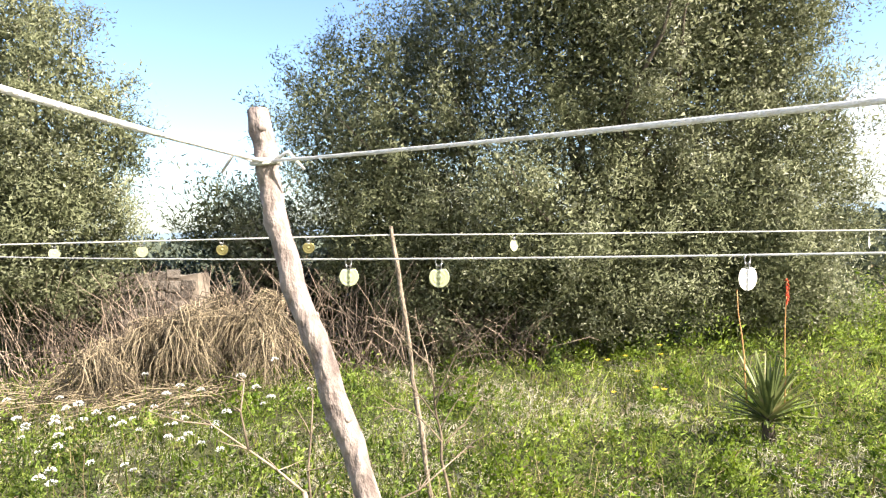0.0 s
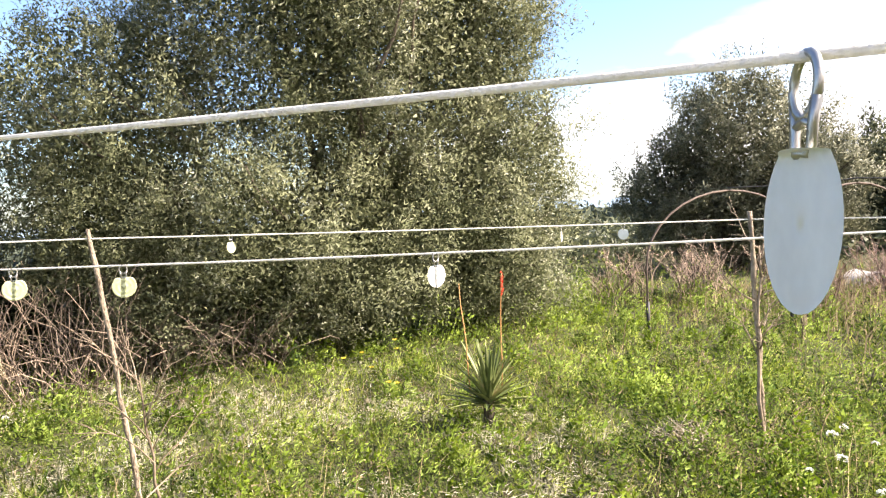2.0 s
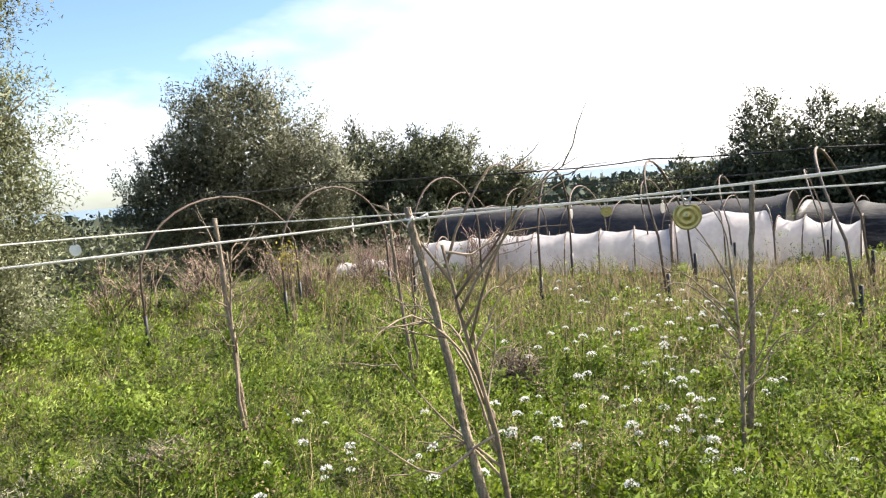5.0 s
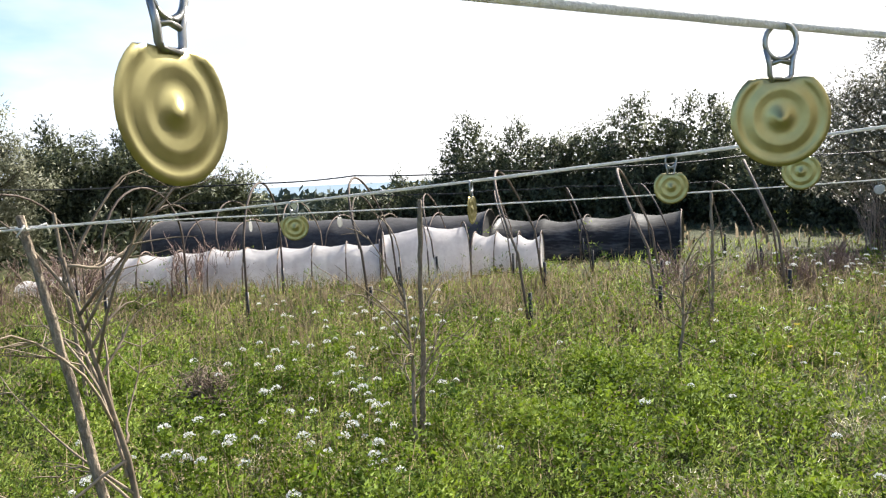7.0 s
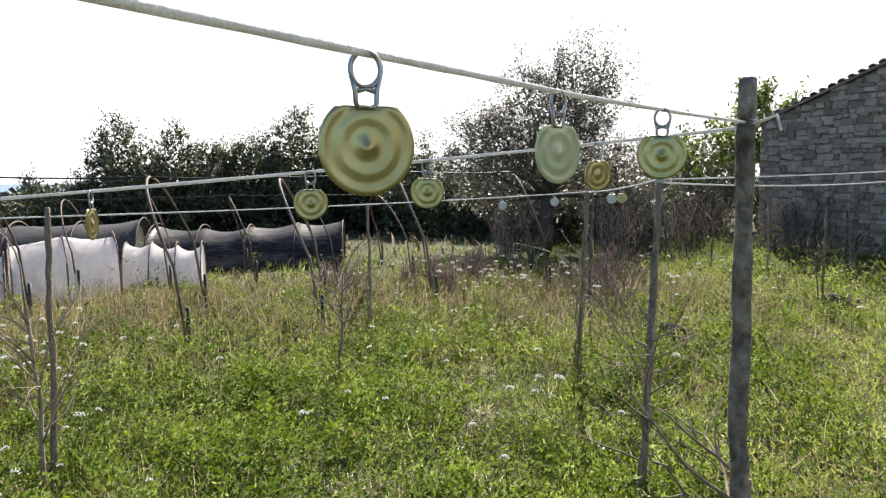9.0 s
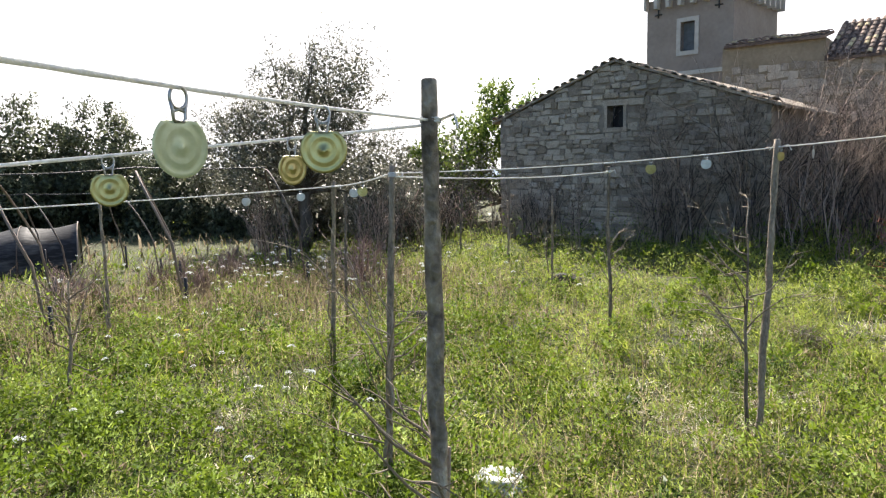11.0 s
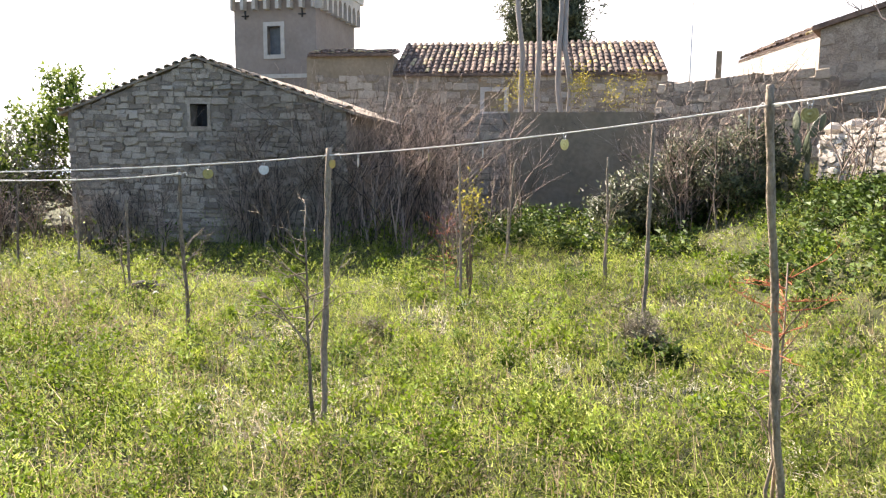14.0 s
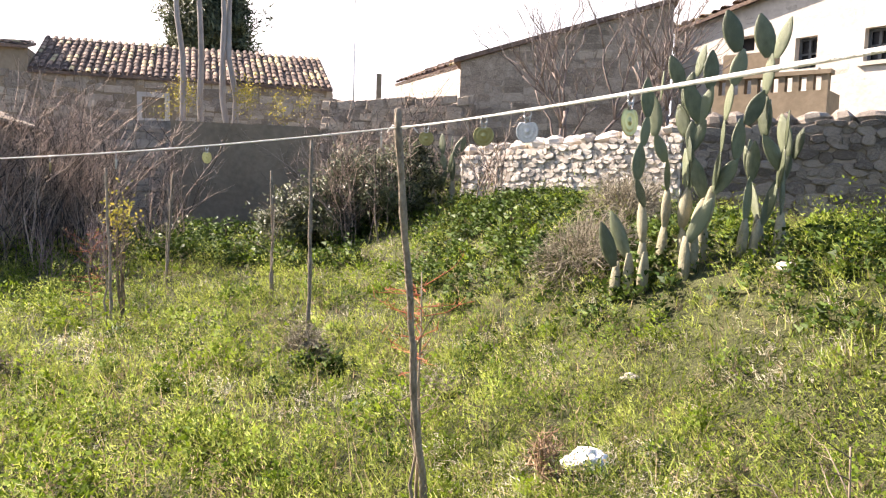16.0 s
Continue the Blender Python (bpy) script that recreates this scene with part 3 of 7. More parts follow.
def build_weeds():
    rs = np.random.RandomState(7)
    grass_tufts("grass_tufts", 12000, 18, rs, M["grass"], "tufts of fresh arching grass blades", lambda x, y: 0.35 + 0.65 * (patchy(x, y, 1.7, 2.0) > 0.45))
    grass_tufts("grass_tufts", 5000, 18, rs, M["withered"], "tufts of withered arching grass blades", lambda x, y: 0.2 + 0.8 * (patchy(x, y, 1.2, 6.5) > 0.58) + 0.5 * (y > 2) * (x < 3.5) + 0.3 * (y < -3.5) * (x < 4.5), 0.12)
    # dry straw, except mid-plot, where pale tufts stand for sunlit tops of green grass
    grass_tufts("grass_tufts", 40000, 13, rs, M["straw"], "tufts of bleached straw-coloured grass, some standing for sunlit grass tops", lambda x, y: np.maximum(0.9 * bleached(x, y), 0.3 * (patchy(x, y, 1.9, 1.4) > 0.5) * (x > 2.5) * (x < 8) * (np.abs(y + 0.8) < 2.2)), 0.11)
    tussocks("ground_cover", 10500, 100, rs, 0.020, 0.34, M["cover"], "carpet of fresh green grass and small leaves", flat=2.1, dry=False)
    tussocks("ground_cover", 10500, 100, rs, 0.025, 0.21, M["cover_dry"], "carpet of yellowish grass, partly withered", flat=2.1, dry=True)
    tussocks("ground_cover", 3000, 80, rs, 0.022, 0.18, M["cover_dry"], "yellow-green cover at the far edge of the plot", reach=17.0, flat=1.7, inner=9.0)
    tussocks("withered_grass", 900, 80, rs, 0.03, 0.22, M["withered"], "withered brown grass in low tufts", flat=1.1)
    tussocks("weeds", 1500, 60, rs, 0.026, 0.62, M["weed"], "low leafy green weeds in tufts", flat=2.0)
    # tall fresh weeds where the plot is lushest
    x, y = rs.normal(6.3, 2.4, 2400), rs.normal(-1.2, 2.6, 2400)
    keep = (np.hypot(x - 1.6, y + 1.2) > 1.9) & (patchy(x, y, 1.4, 5.0) > 0.45)
    plants("weeds", x[keep], y[keep], rs.uniform(0.12, 0.42, keep.sum()), 46, 0.034, M["weed"], rs, "lush knee-high green weeds", width=0.55)
    # rounded clumps of leafy weeds that stand above the rest
    for k, (n, mt, words) in enumerate(((700, M["weed"], "leafy green weed clumps"), (700, M["cover"], "fresh bright green weed clumps"), (200, M["ivy"], "dark green broad-leaved weed clumps"))):
        x, y = scatter(n, rs, 1.9, 13, 0.4)
        keep = (patchy(x, y, 0.9 + 0.4 * k, 3.0 + 2 * k) > 0.42) & ((y > -4) | (rs.random(len(x)) < 0.7)) & (rs.random(len(x)) > 0.75 * bleached(x, y))
        x, y = x[keep], y[keep]
        d = np.hypot(x - 1.5, y + 1.1)
        R, H = rs.uniform(0.07, 0.19, len(x)) * (0.8 + 0.05 * d), rs.uniform(0.12, 0.34, len(x))
        per = 170
        X, Y, RR, HH, D = (np.repeat(q, per) for q in (x, y, R, H, d))
        m = len(X)
        v = rand_dirs(m, rs)
        v[:, 2] = np.abs(v[:, 2])
        q = rs.random(m) ** 0.35
        p = np.stack([X + v[:, 0] * RR * q, Y + v[:, 1] * RR * q, gz(X, Y) + v[:, 2] * HH * q], 1)
        way = v + rand_dirs(m, rs) * 0.8
        way /= np.linalg.norm(way, axis=1)[:, None]
        L = (0.017 + 0.0028 * D) * rs.uniform(0.6, 1.4, m)
        tagged(quads_ob("weeds", leaf_tris(p, way, L, L * 0.6, rs), mt, normals=v + rand_dirs(m, rs) * 0.5), words, "weeds", kind="stuff")
    # thin dry weed stalks with seed heads
    x, y = np.concatenate([rs.normal(cx, s, m) for cx, cy, s, m in STALKS]), np.concatenate([rs.normal(cy, s, m) for cx, cy, s, m in STALKS])
    keep = np.hypot(x - 1.5, y + 1.1) > 1.6
    x, y = x[keep], y[keep]
    h = rs.uniform(0.2, 0.55, len(x))
    blades("dry_stalks", x, y, h, rs.uniform(0.003, 0.006, len(x)), M["grass_dry"], rs, 0.6, "thin dry brown weed stalks", "weeds")
    X, Y, Z = np.repeat(x, 9), np.repeat(y, 9), np.repeat(gz(x, y) + h * 0.85, 9)
    q = np.stack([X, Y, Z], 1) + rs.normal(size=(len(X), 3)) * (0.045, 0.045, 0.05)
    L = rs.uniform(0.008, 0.02, len(X))
    tagged(quads_ob("seed_heads", leaf_quads(q, rand_dirs(len(X), rs), L, L * 0.7, rs), M["grass_dry"]), "small pale seed heads of dry weeds", "weeds", kind="stuff")
    # dark leafy cover along the far wall and up the bank
    x, y = rs.uniform(-5, 4, 6200), rs.uniform(-14.5, -5.8, 6200)
    s = -0.906 * (x + 1.5) - 0.423 * (y + 5.5)
    keep = (s > 0.6 + 1.3 * rs.random(len(x))) & (s < 3.8) & ((patchy(x, y, 1.3, 3.0) > 0.40) | (rs.random(len(x)) < 0.2)) & ((x > -1.3) | (rs.random(len(x)) < 0.45))
    plants("bank_plants", x[keep], y[keep], rs.uniform(0.08, 0.36, keep.sum()), 26, 0.065, M["ivy"], rs, "leafy green plants covering the bank", width=0.75)
    x, y = rs.normal(-0.85, 0.35, 34), rs.normal(-8.7, 0.35, 34)
    plants("bank_plants", x, y, rs.uniform(0.12, 0.36, 34), 26, 0.065, M["ivy"], rs, "dark broad-leaved plants below the cactus", width=0.75)
    x, y = rs.normal(2.15, 0.16, 16), rs.normal(-7.72, 0.14, 16)
    plants("bank_plants", x, y, rs.uniform(0.1, 0.28, 16), 26, 0.06, M["ivy"], rs, "dark broad-leaved plants at the foot of a stake", width=0.75)
    x, y = rs.uniform(-1.6, 1.5, 420), rs.uniform(-13.8, -10.0, 420)
    keep = patchy(x, y, 1.6, 2.0) > 0.42
    plants("bank_plants", x[keep], y[keep], rs.uniform(0.1, 0.38, keep.sum()), 26, 0.06, M["ivy"], rs, "leafy green plants below the dry-stone wall", width=0.75)
    x, y = rs.uniform(1.2, 6.3, 1000), rs.uniform(-17.5, -13.3, 1000)
    keep = (patchy(x, y, 1.1, 6.0) > 0.42) & (y < -13.4 - 0.22 * (x - 4))
    plants("wall_foot_plants", x[keep], y[keep], rs.uniform(0.12, 0.55, keep.sum()), 26, 0.075, M["ivy"], rs, "dark leafy plants at the foot of the far wall", width=0.7)


STALKS = ((5.2, 0.6, 0.5, 160), (7.6, 0.6, 0.8, 220), (4.4, 2.0, 0.6, 120), (3.2, -2.6, 0.4, 110), (6.0, -4.4, 0.9, 160), (8.0, -5.6, 1.2, 260), (2.2, -4.2, 0.6, 90), (0.4, -4.4, 0.5, 80), (3.4, -7.0, 1.0, 120), (10.5, -6.4, 1.4, 300), (1.4, 3.6, 0.8, 60), (-1.8, 5.4, 0.8, 120), (3.8, -3.4, 0.6, 120), (9.2, 0.5, 1.1, 320), (8.6, -3.6, 1.0, 220), (8.0, 3.0, 1.0, 160))
build_weeds()


def build_flowers():
    rs = np.random.RandomState(11)
    spots = [(4.5, 1.3, 0.75, 34), (5.4, 0.4, 0.8, 34), (4.0, 1.9, 0.4, 6), (6.6, 0.9, 0.9, 40), (8.4, 1.0, 1.2, 40), (-1.5, 4.7, 1.1, 75), (6.5, -2.6, 1.4, 22), (11, -5.2, 2.4, 150), (4.2, -0.4, 0.9, 8)]
    heads, stems = [], Tubes()
    for cx, cy, spread, n in spots:
        for _ in range(n):
            x, y = rs.normal(cx, spread * 0.6), rs.normal(cy, spread * 0.6)
            if math.hypot(x - 1.5, y + 1.1) < 1.5:
                continue
            h = rs.uniform(0.2, 0.5)
            z = g(x, y)
            top = Vector((x + rs.uniform(-0.06, 0.06), y + rs.uniform(-0.06, 0.06), z + h))
            stems.add([(x, y, z), top], 0.0025, 3, False)
            k = 44
            wide = rs.uniform(0.6, 1.25) * (1.0 if cx > 0 else 1.1)
            a, q = rs.random(k) * 2 * math.pi, np.sqrt(rs.random(k))
            c = np.array(top) + wide * np.stack([0.024 * q * np.cos(a), 0.024 * q * np.sin(a), 0.018 * (1 - q * q) + rs.uniform(-0.004, 0.004, k)], 1)
            d = np.stack([np.cos(a), np.sin(a), rs.uniform(-0.1, 1.2, k)], 1)
            d /= np.linalg.norm(d, axis=1)[:, None]
            heads.append(leaf_quads(c, d, np.full(k, 0.011 * wide), np.full(k, 0.010 * wide), rs))
    tagged(quads_ob("white_flowers", np.concatenate(heads), M["petal"]), "white flower heads on thin stems in the weeds", "flowers", kind="stuff")
    tagged(stems.done("flower_stems", M["weed"]), "thin green stems of the white flowers", "stems", kind="stuff")
    ys = []
    for cx, cy, n in ((2.85, 5.2, 5), (6.9, -2.6, 2), (3.15, 5.9, 3)):
        for _ in range(n):
            x, y = rs.normal(cx, 0.25), rs.normal(cy, 0.2)
            z = g(x, y) + rs.uniform(0.3, 0.5)
            a = np.linspace(0, 2 * math.pi, 12, endpoint=False)
            c = np.tile((x, y, z), (12, 1))
            ys.append(leaf_quads(c, np.stack([np.cos(a), np.sin(a), 0.35 + 0 * a], 1), np.full(12, 0.026), np.full(12, 0.016), rs))
    tagged(quads_ob("yellow_flowers", np.concatenate(ys), M["yellow"]), "yellow daisy-like flowers in the weeds", "flowers", kind="stuff")


build_flowers()


# ---- trees ----
def crown(parent, blobs, clumps, per, length, width, material, seed, tight=0.30, label="", hang=0.0, fill=1.0, spray=0.42):
    """Leaf clumps over the surface of several overlapping blobs (x, y, z, rx, ry, rz)."""
    rs = np.random.RandomState(seed)
    vol = np.array([(b[3] * b[4] * b[5]) ** (2 / 3) for b in blobs])
    which = rs.choice(len(blobs), clumps, p=vol / vol.sum())
    B = np.array(blobs)[which]
    d = rand_dirs(clumps, rs)
    rad = rs.uniform(0.45, 1.04, clumps) ** 0.55
    c = B[:, :3] + d * B[:, 3:] * rad[:, None]
    size = tight * rs.uniform(0.6, 1.5, clumps)
    n = clumps * per
    cc, dd, ss = np.repeat(c, per, 0), np.repeat(d, per, 0), np.repeat(size, per)
    axis = np.repeat(rand_dirs(clumps, rs) + d * 0.8 + np.array([0, 0, 0.35 - hang]), per, 0)
    axis /= np.linalg.norm(axis, axis=1)[:, None]
    along = rs.uniform(-1.2, 1.2, n) * ss
    p = cc + axis * along[:, None] + rs.normal(size=(n, 3)) * (ss * spray)[:, None]
    p[:, 2] = np.maximum(p[:, 2], gz(p[:, 0], p[:, 1]) + 0.02)
    way = rand_dirs(n, rs) * 0.9 + axis * 0.7 + np.array([0, 0, 0.15 - hang])
    way /= np.linalg.norm(way, axis=1)[:, None]
    k = rs.uniform(0.6, 1.3, n)
    # larger leaves deep inside, which close the crown
    m = int(n / 7 * fill) + 1
    pick = rs.choice(len(blobs), m, p=vol / vol.sum())
    Bi = np.array(blobs)[pick]
    pi_ = Bi[:, :3] + rand_dirs(m, rs) * Bi[:, 3:] * (0.78 * rs.random(m) ** 0.4)[:, None]
    pi_[:, 2] = np.maximum(pi_[:, 2], gz(pi_[:, 0], pi_[:, 1]) + 0.05)
    ki = rs.uniform(1.0, 1.6, m)
    inner = leaf_tris(pi_, rand_dirs(m, rs), length * ki, width * ki * 1.6, rs)
    out = (p - cc) / ss[:, None] * 0.8 + dd * 0.7 + rand_dirs(n, rs) * 0.55
    return quads_ob("crown", np.concatenate([leaf_tris(p, way, length * k, width * k, rs), inner]), material, parent, label, np.concatenate([out, rand_dirs(m, rs)])), c


def tree(name, label, x, y, blobs, clumps, per, length, width, material, seed, trunk_r, tips=40, bark="bark", tight=0.3, category="tree", stems=1, group="", hang=0.0, fill=1.0, spray=0.42):
    rng = random.Random(seed)
    z = g(x, y)
    t = base(name, label, category, x, y, z, group)
    cr, c = crown(t, blobs, clumps, per, length, width, material, seed, tight, hang=hang, fill=fill, spray=spray)
    tb = Tubes()
    lo = np.array(blobs)
    fork = max(0.5, (lo[:, 2] - lo[:, 5]).min() - z + 0.7)
    heads = []
    for s in range(stems):
        b0 = Vector((x + rng.uniform(-0.3, 0.3) * (stems > 1), y + rng.uniform(-0.3, 0.3) * (stems > 1), z - 0.05))
        f0 = b0 + Vector((rng.uniform(-0.3, 0.3), rng.uniform(-0.3, 0.3), fork * rng.uniform(0.8, 1.2)))
        tb.add(wobble(b0, f0, 4, 0.08, rng), [trunk_r * k for k in (1.35, 1.0, 0.9, 0.85, 0.85)], 9)
        heads.append(f0)
    pick = rng.sample(range(len(c)), min(tips, len(c)))
    for i in pick:
        f0 = rng.choice(heads)
        tip = Vector(c[i])
        r0 = trunk_r * rng.uniform(0.25, 0.55)
        tb.add(wobble(f0, tip, 5, 0.12 * (tip - f0).length / 2, rng), [r0, r0 * 0.8, r0 * 0.6, r0 * 0.42, r0 * 0.28, r0 * 0.12], 5)
    tb.done("trunk", M[bark], t)
    return t


tree("olive_tree", "large old olive tree with grey-green crown down to the grass", 3.49, 9.62,
     [(0.72, 9.37, 3.0, 1.7, 1.6, 1.6), (3.06, 9.04, 4.6, 2.4, 2.0, 2.8), (4.67, 9.16, 3.8, 1.9, 1.8, 2.7), (2.64, 8.67, 1.5, 2.2, 1.7, 1.4), (5.04, 8.74, 1.5, 1.5, 1.6, 1.4), (3.28, 9.53, 6.0, 2.2, 1.8, 1.6), (0.76, 9.17, 1.7, 1.3, 1.2, 1.2), (1.62, 8.42, 0.7, 1.1, 0.9, 0.8), (3.40, 8.02, 0.8, 1.3, 0.9, 0.9), (5.42, 8.21, 0.8, 1.1, 1.0, 0.9), (5.76, 9.10, 4.6, 1.3, 1.4, 1.8), (6.05, 8.88, 2.2, 1.0, 1.2, 1.5)],
     1500, 270, 0.052, 0.0185, M["olive"], 21, 0.2, 20, tight=0.32, stems=3, fill=2.6, spray=0.30)
tree("olive_tree", "olive tree with grey-green crown at the edge of the plot", -3.85, 9.02,
     [(-3.47, 8.80, 3.0, 1.1, 1.2, 1.5), (-4.65, 9.06, 4.6, 1.5, 1.3, 1.6), (-3.49, 8.40, 1.7, 1.2, 1.1, 1.2), (-4.58, 8.66, 2.0, 1.3, 1.2, 1.8)],
     420, 270, 0.054, 0.020, M["olive"], 22, 0.16, 16, tight=0.28, fill=1.8, spray=0.32)
tree("olive_tree", "round dark olive tree behind the hoops", 13.22, 11.70,
     [(13.11, 11.60, 2.9, 1.7, 1.7, 1.6), (11.96, 12.47, 1.6, 1.2, 1.3, 1.3), (14.26, 10.64, 1.8, 1.3, 1.3, 1.3), (13.21, 11.50, 1.2, 2.0, 1.8, 1.1)],
     380, 200, 0.08, 0.030, M["olive_dark"], 23, 0.16, 16, tight=0.27, fill=1.7, spray=0.34)
tree("evergreen_tree", "dark evergreen tree beyond the hoops", 20.63, 11.70,
     [(19.70, 13.05, 1.9, 1.5, 1.5, 1.5), (20.80, 11.29, 2.0, 1.6, 1.6, 1.4), (21.92, 9.62, 1.2, 1.4, 1.4, 1.0), (20.25, 12.12, 0.6, 2.4, 2.4, 0.9)],
     240, 170, 0.12, 0.045, M["dark_leaf"], 24, 0.16, 12, tight=0.32, fill=2.5)
FAR_TREES = [(24.6, 6.0, 0.2, 1.3, 1.2), (25.2, 4.0, 0.5, 1.5, 1.5), (25.4, 2.0, 1.4, 1.6, 2.0), (25.5, 0.1, 1.3, 1.6, 2.0), (25.6, -1.6, 1.4, 1.5, 1.8), (25.2, -3.4, 1.7, 1.7, 2.2), (25.0, -5.3, 1.7, 1.7, 2.1), (22.5, -6.6, 0.9, 1.4, 1.9), (21.5, -8.4, 0.9, 1.4, 1.7)]
for i, (fx, fy, fz, fr, fh) in enumerate(FAR_TREES):
    tree("evergreen_tree", "dark evergreen tree in the row beyond the tunnels", fx, fy,
         [(fx, fy, fz, fr, fr, fh), (fx + 0.7, fy - 0.8, fz - 0.9, fr, fr, fh * 0.8), (fx - 0.6, fy + 0.7, fz - 1.1, fr, fr, fh * 0.8)],
         170, 120, 0.10, 0.052, M["dark_leaf"], 40 + i, 0.14, 8, tight=0.26, fill=3.0, group="row of evergreen trees")
tree("olive_tree", "pale grey olive tree with open crown and dark trunk", 16.4, -7.7,
     [(16.3, -7.6, 2.9, 1.2, 1.2, 1.4), (15.6, -8.4, 3.4, 0.8, 0.9, 1.2), (17.0, -6.6, 2.0, 1.2, 1.2, 1.3), (16.0, -9.0, 1.6, 1.0, 1.0, 1.2)],
     230, 120, 0.075, 0.027, M["grey_leaf"], 25, 0.16, 30, tight=0.24, fill=1.4)
tree("young_tree", "bright green young tree beside the barn", 17.2, -14.2,
     [(17.2, -14.0, 2.7, 0.9, 0.9, 1.2), (16.4, -14.6, 2.9, 0.6, 0.6, 0.9), (17.6, -12.8, 1.6, 1.2, 1.2, 1.4)],
     90, 110, 0.12, 0.07, M["light_leaf"], 26, 0.08, 25, tight=0.26, fill=0.4)
tree("shrub", "grey-brown half-bare shrub beside the barn wall", 15.6, -11.0,
     [(15.8, -10.6, 0.9, 1.0, 1.0, 1.1), (16.6, -12.2, 1.3, 0.9, 0.9, 1.2), (15.2, -9.2, 0.7, 0.9, 0.9, 0.8)],
     90, 90, 0.09, 0.035, M["grey_leaf"], 27, 0.04, 70, tight=0.26, category="shrub", stems=4, fill=0.3)
for i, (x, y, r, h) in enumerate(((18.6, -11.6, 1.2, 1.3), (20.2, -9.4, 1.5, 1.5), (19.6, -13.6, 1.2, 1.4), (18.4, -8.6, 1.2, 1.2), (21.5, -11.5, 1.4, 1.5), (17.0, -9.9, 0.9, 0.9))):
    tree("shrub", "grey-brown hedge bush beyond the barn", x, y, [(x, y, h * 0.75, r, r, h), (x + 0.5, y - 0.6, h * 0.5, r, r, h * 0.8)],
         70, 80, 0.13, 0.06, M["grey_leaf"], 70 + i, 0.03, 24, tight=0.25, category="shrub", stems=3)
for i, (x, y, r, h) in enumerate(((-1.45, 10.89, 1.0, 0.75), (-3.06, 10.78, 1.0, 0.7), (-0.07, 10.52, 0.9, 0.8), (-4.87, 10.68, 1.1, 0.8))):
    tree("shrub", "dark bramble bush behind the heap of stalks", x, y, [(x, y, h * 0.8, r, 0.7, h), (x + 0.6, y, h * 0.5, r * 0.7, 0.6, h * 0.8)],
         60, 90, 0.1, 0.05, M["dark_leaf"], 60 + i, 0.03, 20, tight=0.22, category="shrub", stems=3)
tree("cypress", "tall dark cypress behind the tiled roof", 12.1, -40.0,
     [(12.1, -40, 6.0, 2.1, 2.1, 6.0), (12.6, -40.2, 9.5, 1.9, 1.9, 3.6), (11.4, -39.8, 9.0, 1.5, 1.5, 3.0)],
     260, 120, 0.3, 0.09, M["dark_leaf"], 28, 0.3, 10, tight=0.5)
tree("shrub", "bushy evergreen at the olive's edge", -1.10, 9.87, [(-1.79, 10.11, 1.75, 0.65, 0.7, 0.75), (-1.09, 10.17, 1.5, 0.7, 0.8, 0.9)],
     60, 150, 0.08, 0.024, M["olive"], 29, 0.05, 15, tight=0.28, category="shrub", stems=3)


def far_woods():
    rs = np.random.RandomState(31)
    n = 4000
    a = np.radians(rs.uniform(-48, 122, n))
    r = 34 * (330 / 34) ** (rs.random(n) ** 1.3)
    x, y = r * np.sin(a), r * np.cos(a)
    z = gz(x, y)
    k = 12
    big = np.repeat(0.35 + r / 200, k)[:, None]
    P = np.repeat(np.stack([x, y, z], 1), k, 0) + (rs.normal(size=(n * k, 3)) * (1.3, 1.3, 0.6) + (0, 0, 0.8)) * big
    L = rs.uniform(0.5, 1.3, n * k) * big[:, 0]
    tagged(quads_ob("far_woods", leaf_quads(P, rand_dirs(n * k, rs), L, L * 0.8, rs), M["hill"]), "distant dark woods and scrub falling to the sea", "woods", kind="stuff")


far_woods()


def near_scrub():
    """Dark scrub on the land that falls away beyond the hoops."""
    rs = np.random.RandomState(32)
    n = 900
    a = np.radians(rs.uniform(8, 62, n))
    r = 19 * (70 / 19) ** rs.random(n)
    x, y = r * np.sin(a), r * np.cos(a)
    k = 60
    big = np.repeat(rs.uniform(0.3, 0.6, n) + r / 160, k)
    p = np.repeat(np.stack([x, y, gz(x, y)], 1), k, 0) + (rs.normal(size=(n * k, 3)) * (0.9, 0.9, 0.42) + (0, 0, 0.5)) * big[:, None]
    p[:, 2] = np.maximum(p[:, 2], gz(p[:, 0], p[:, 1]))
    L = rs.uniform(0.08, 0.2, n * k) * (0.6 + big)
    tagged(quads_ob("scrub", leaf_tris(p, rand_dirs(n * k, rs), L, L * 0.5, rs), M["dark_leaf"]), "dark evergreen scrub beyond the plot", "scrub", kind="stuff")


near_scrub()


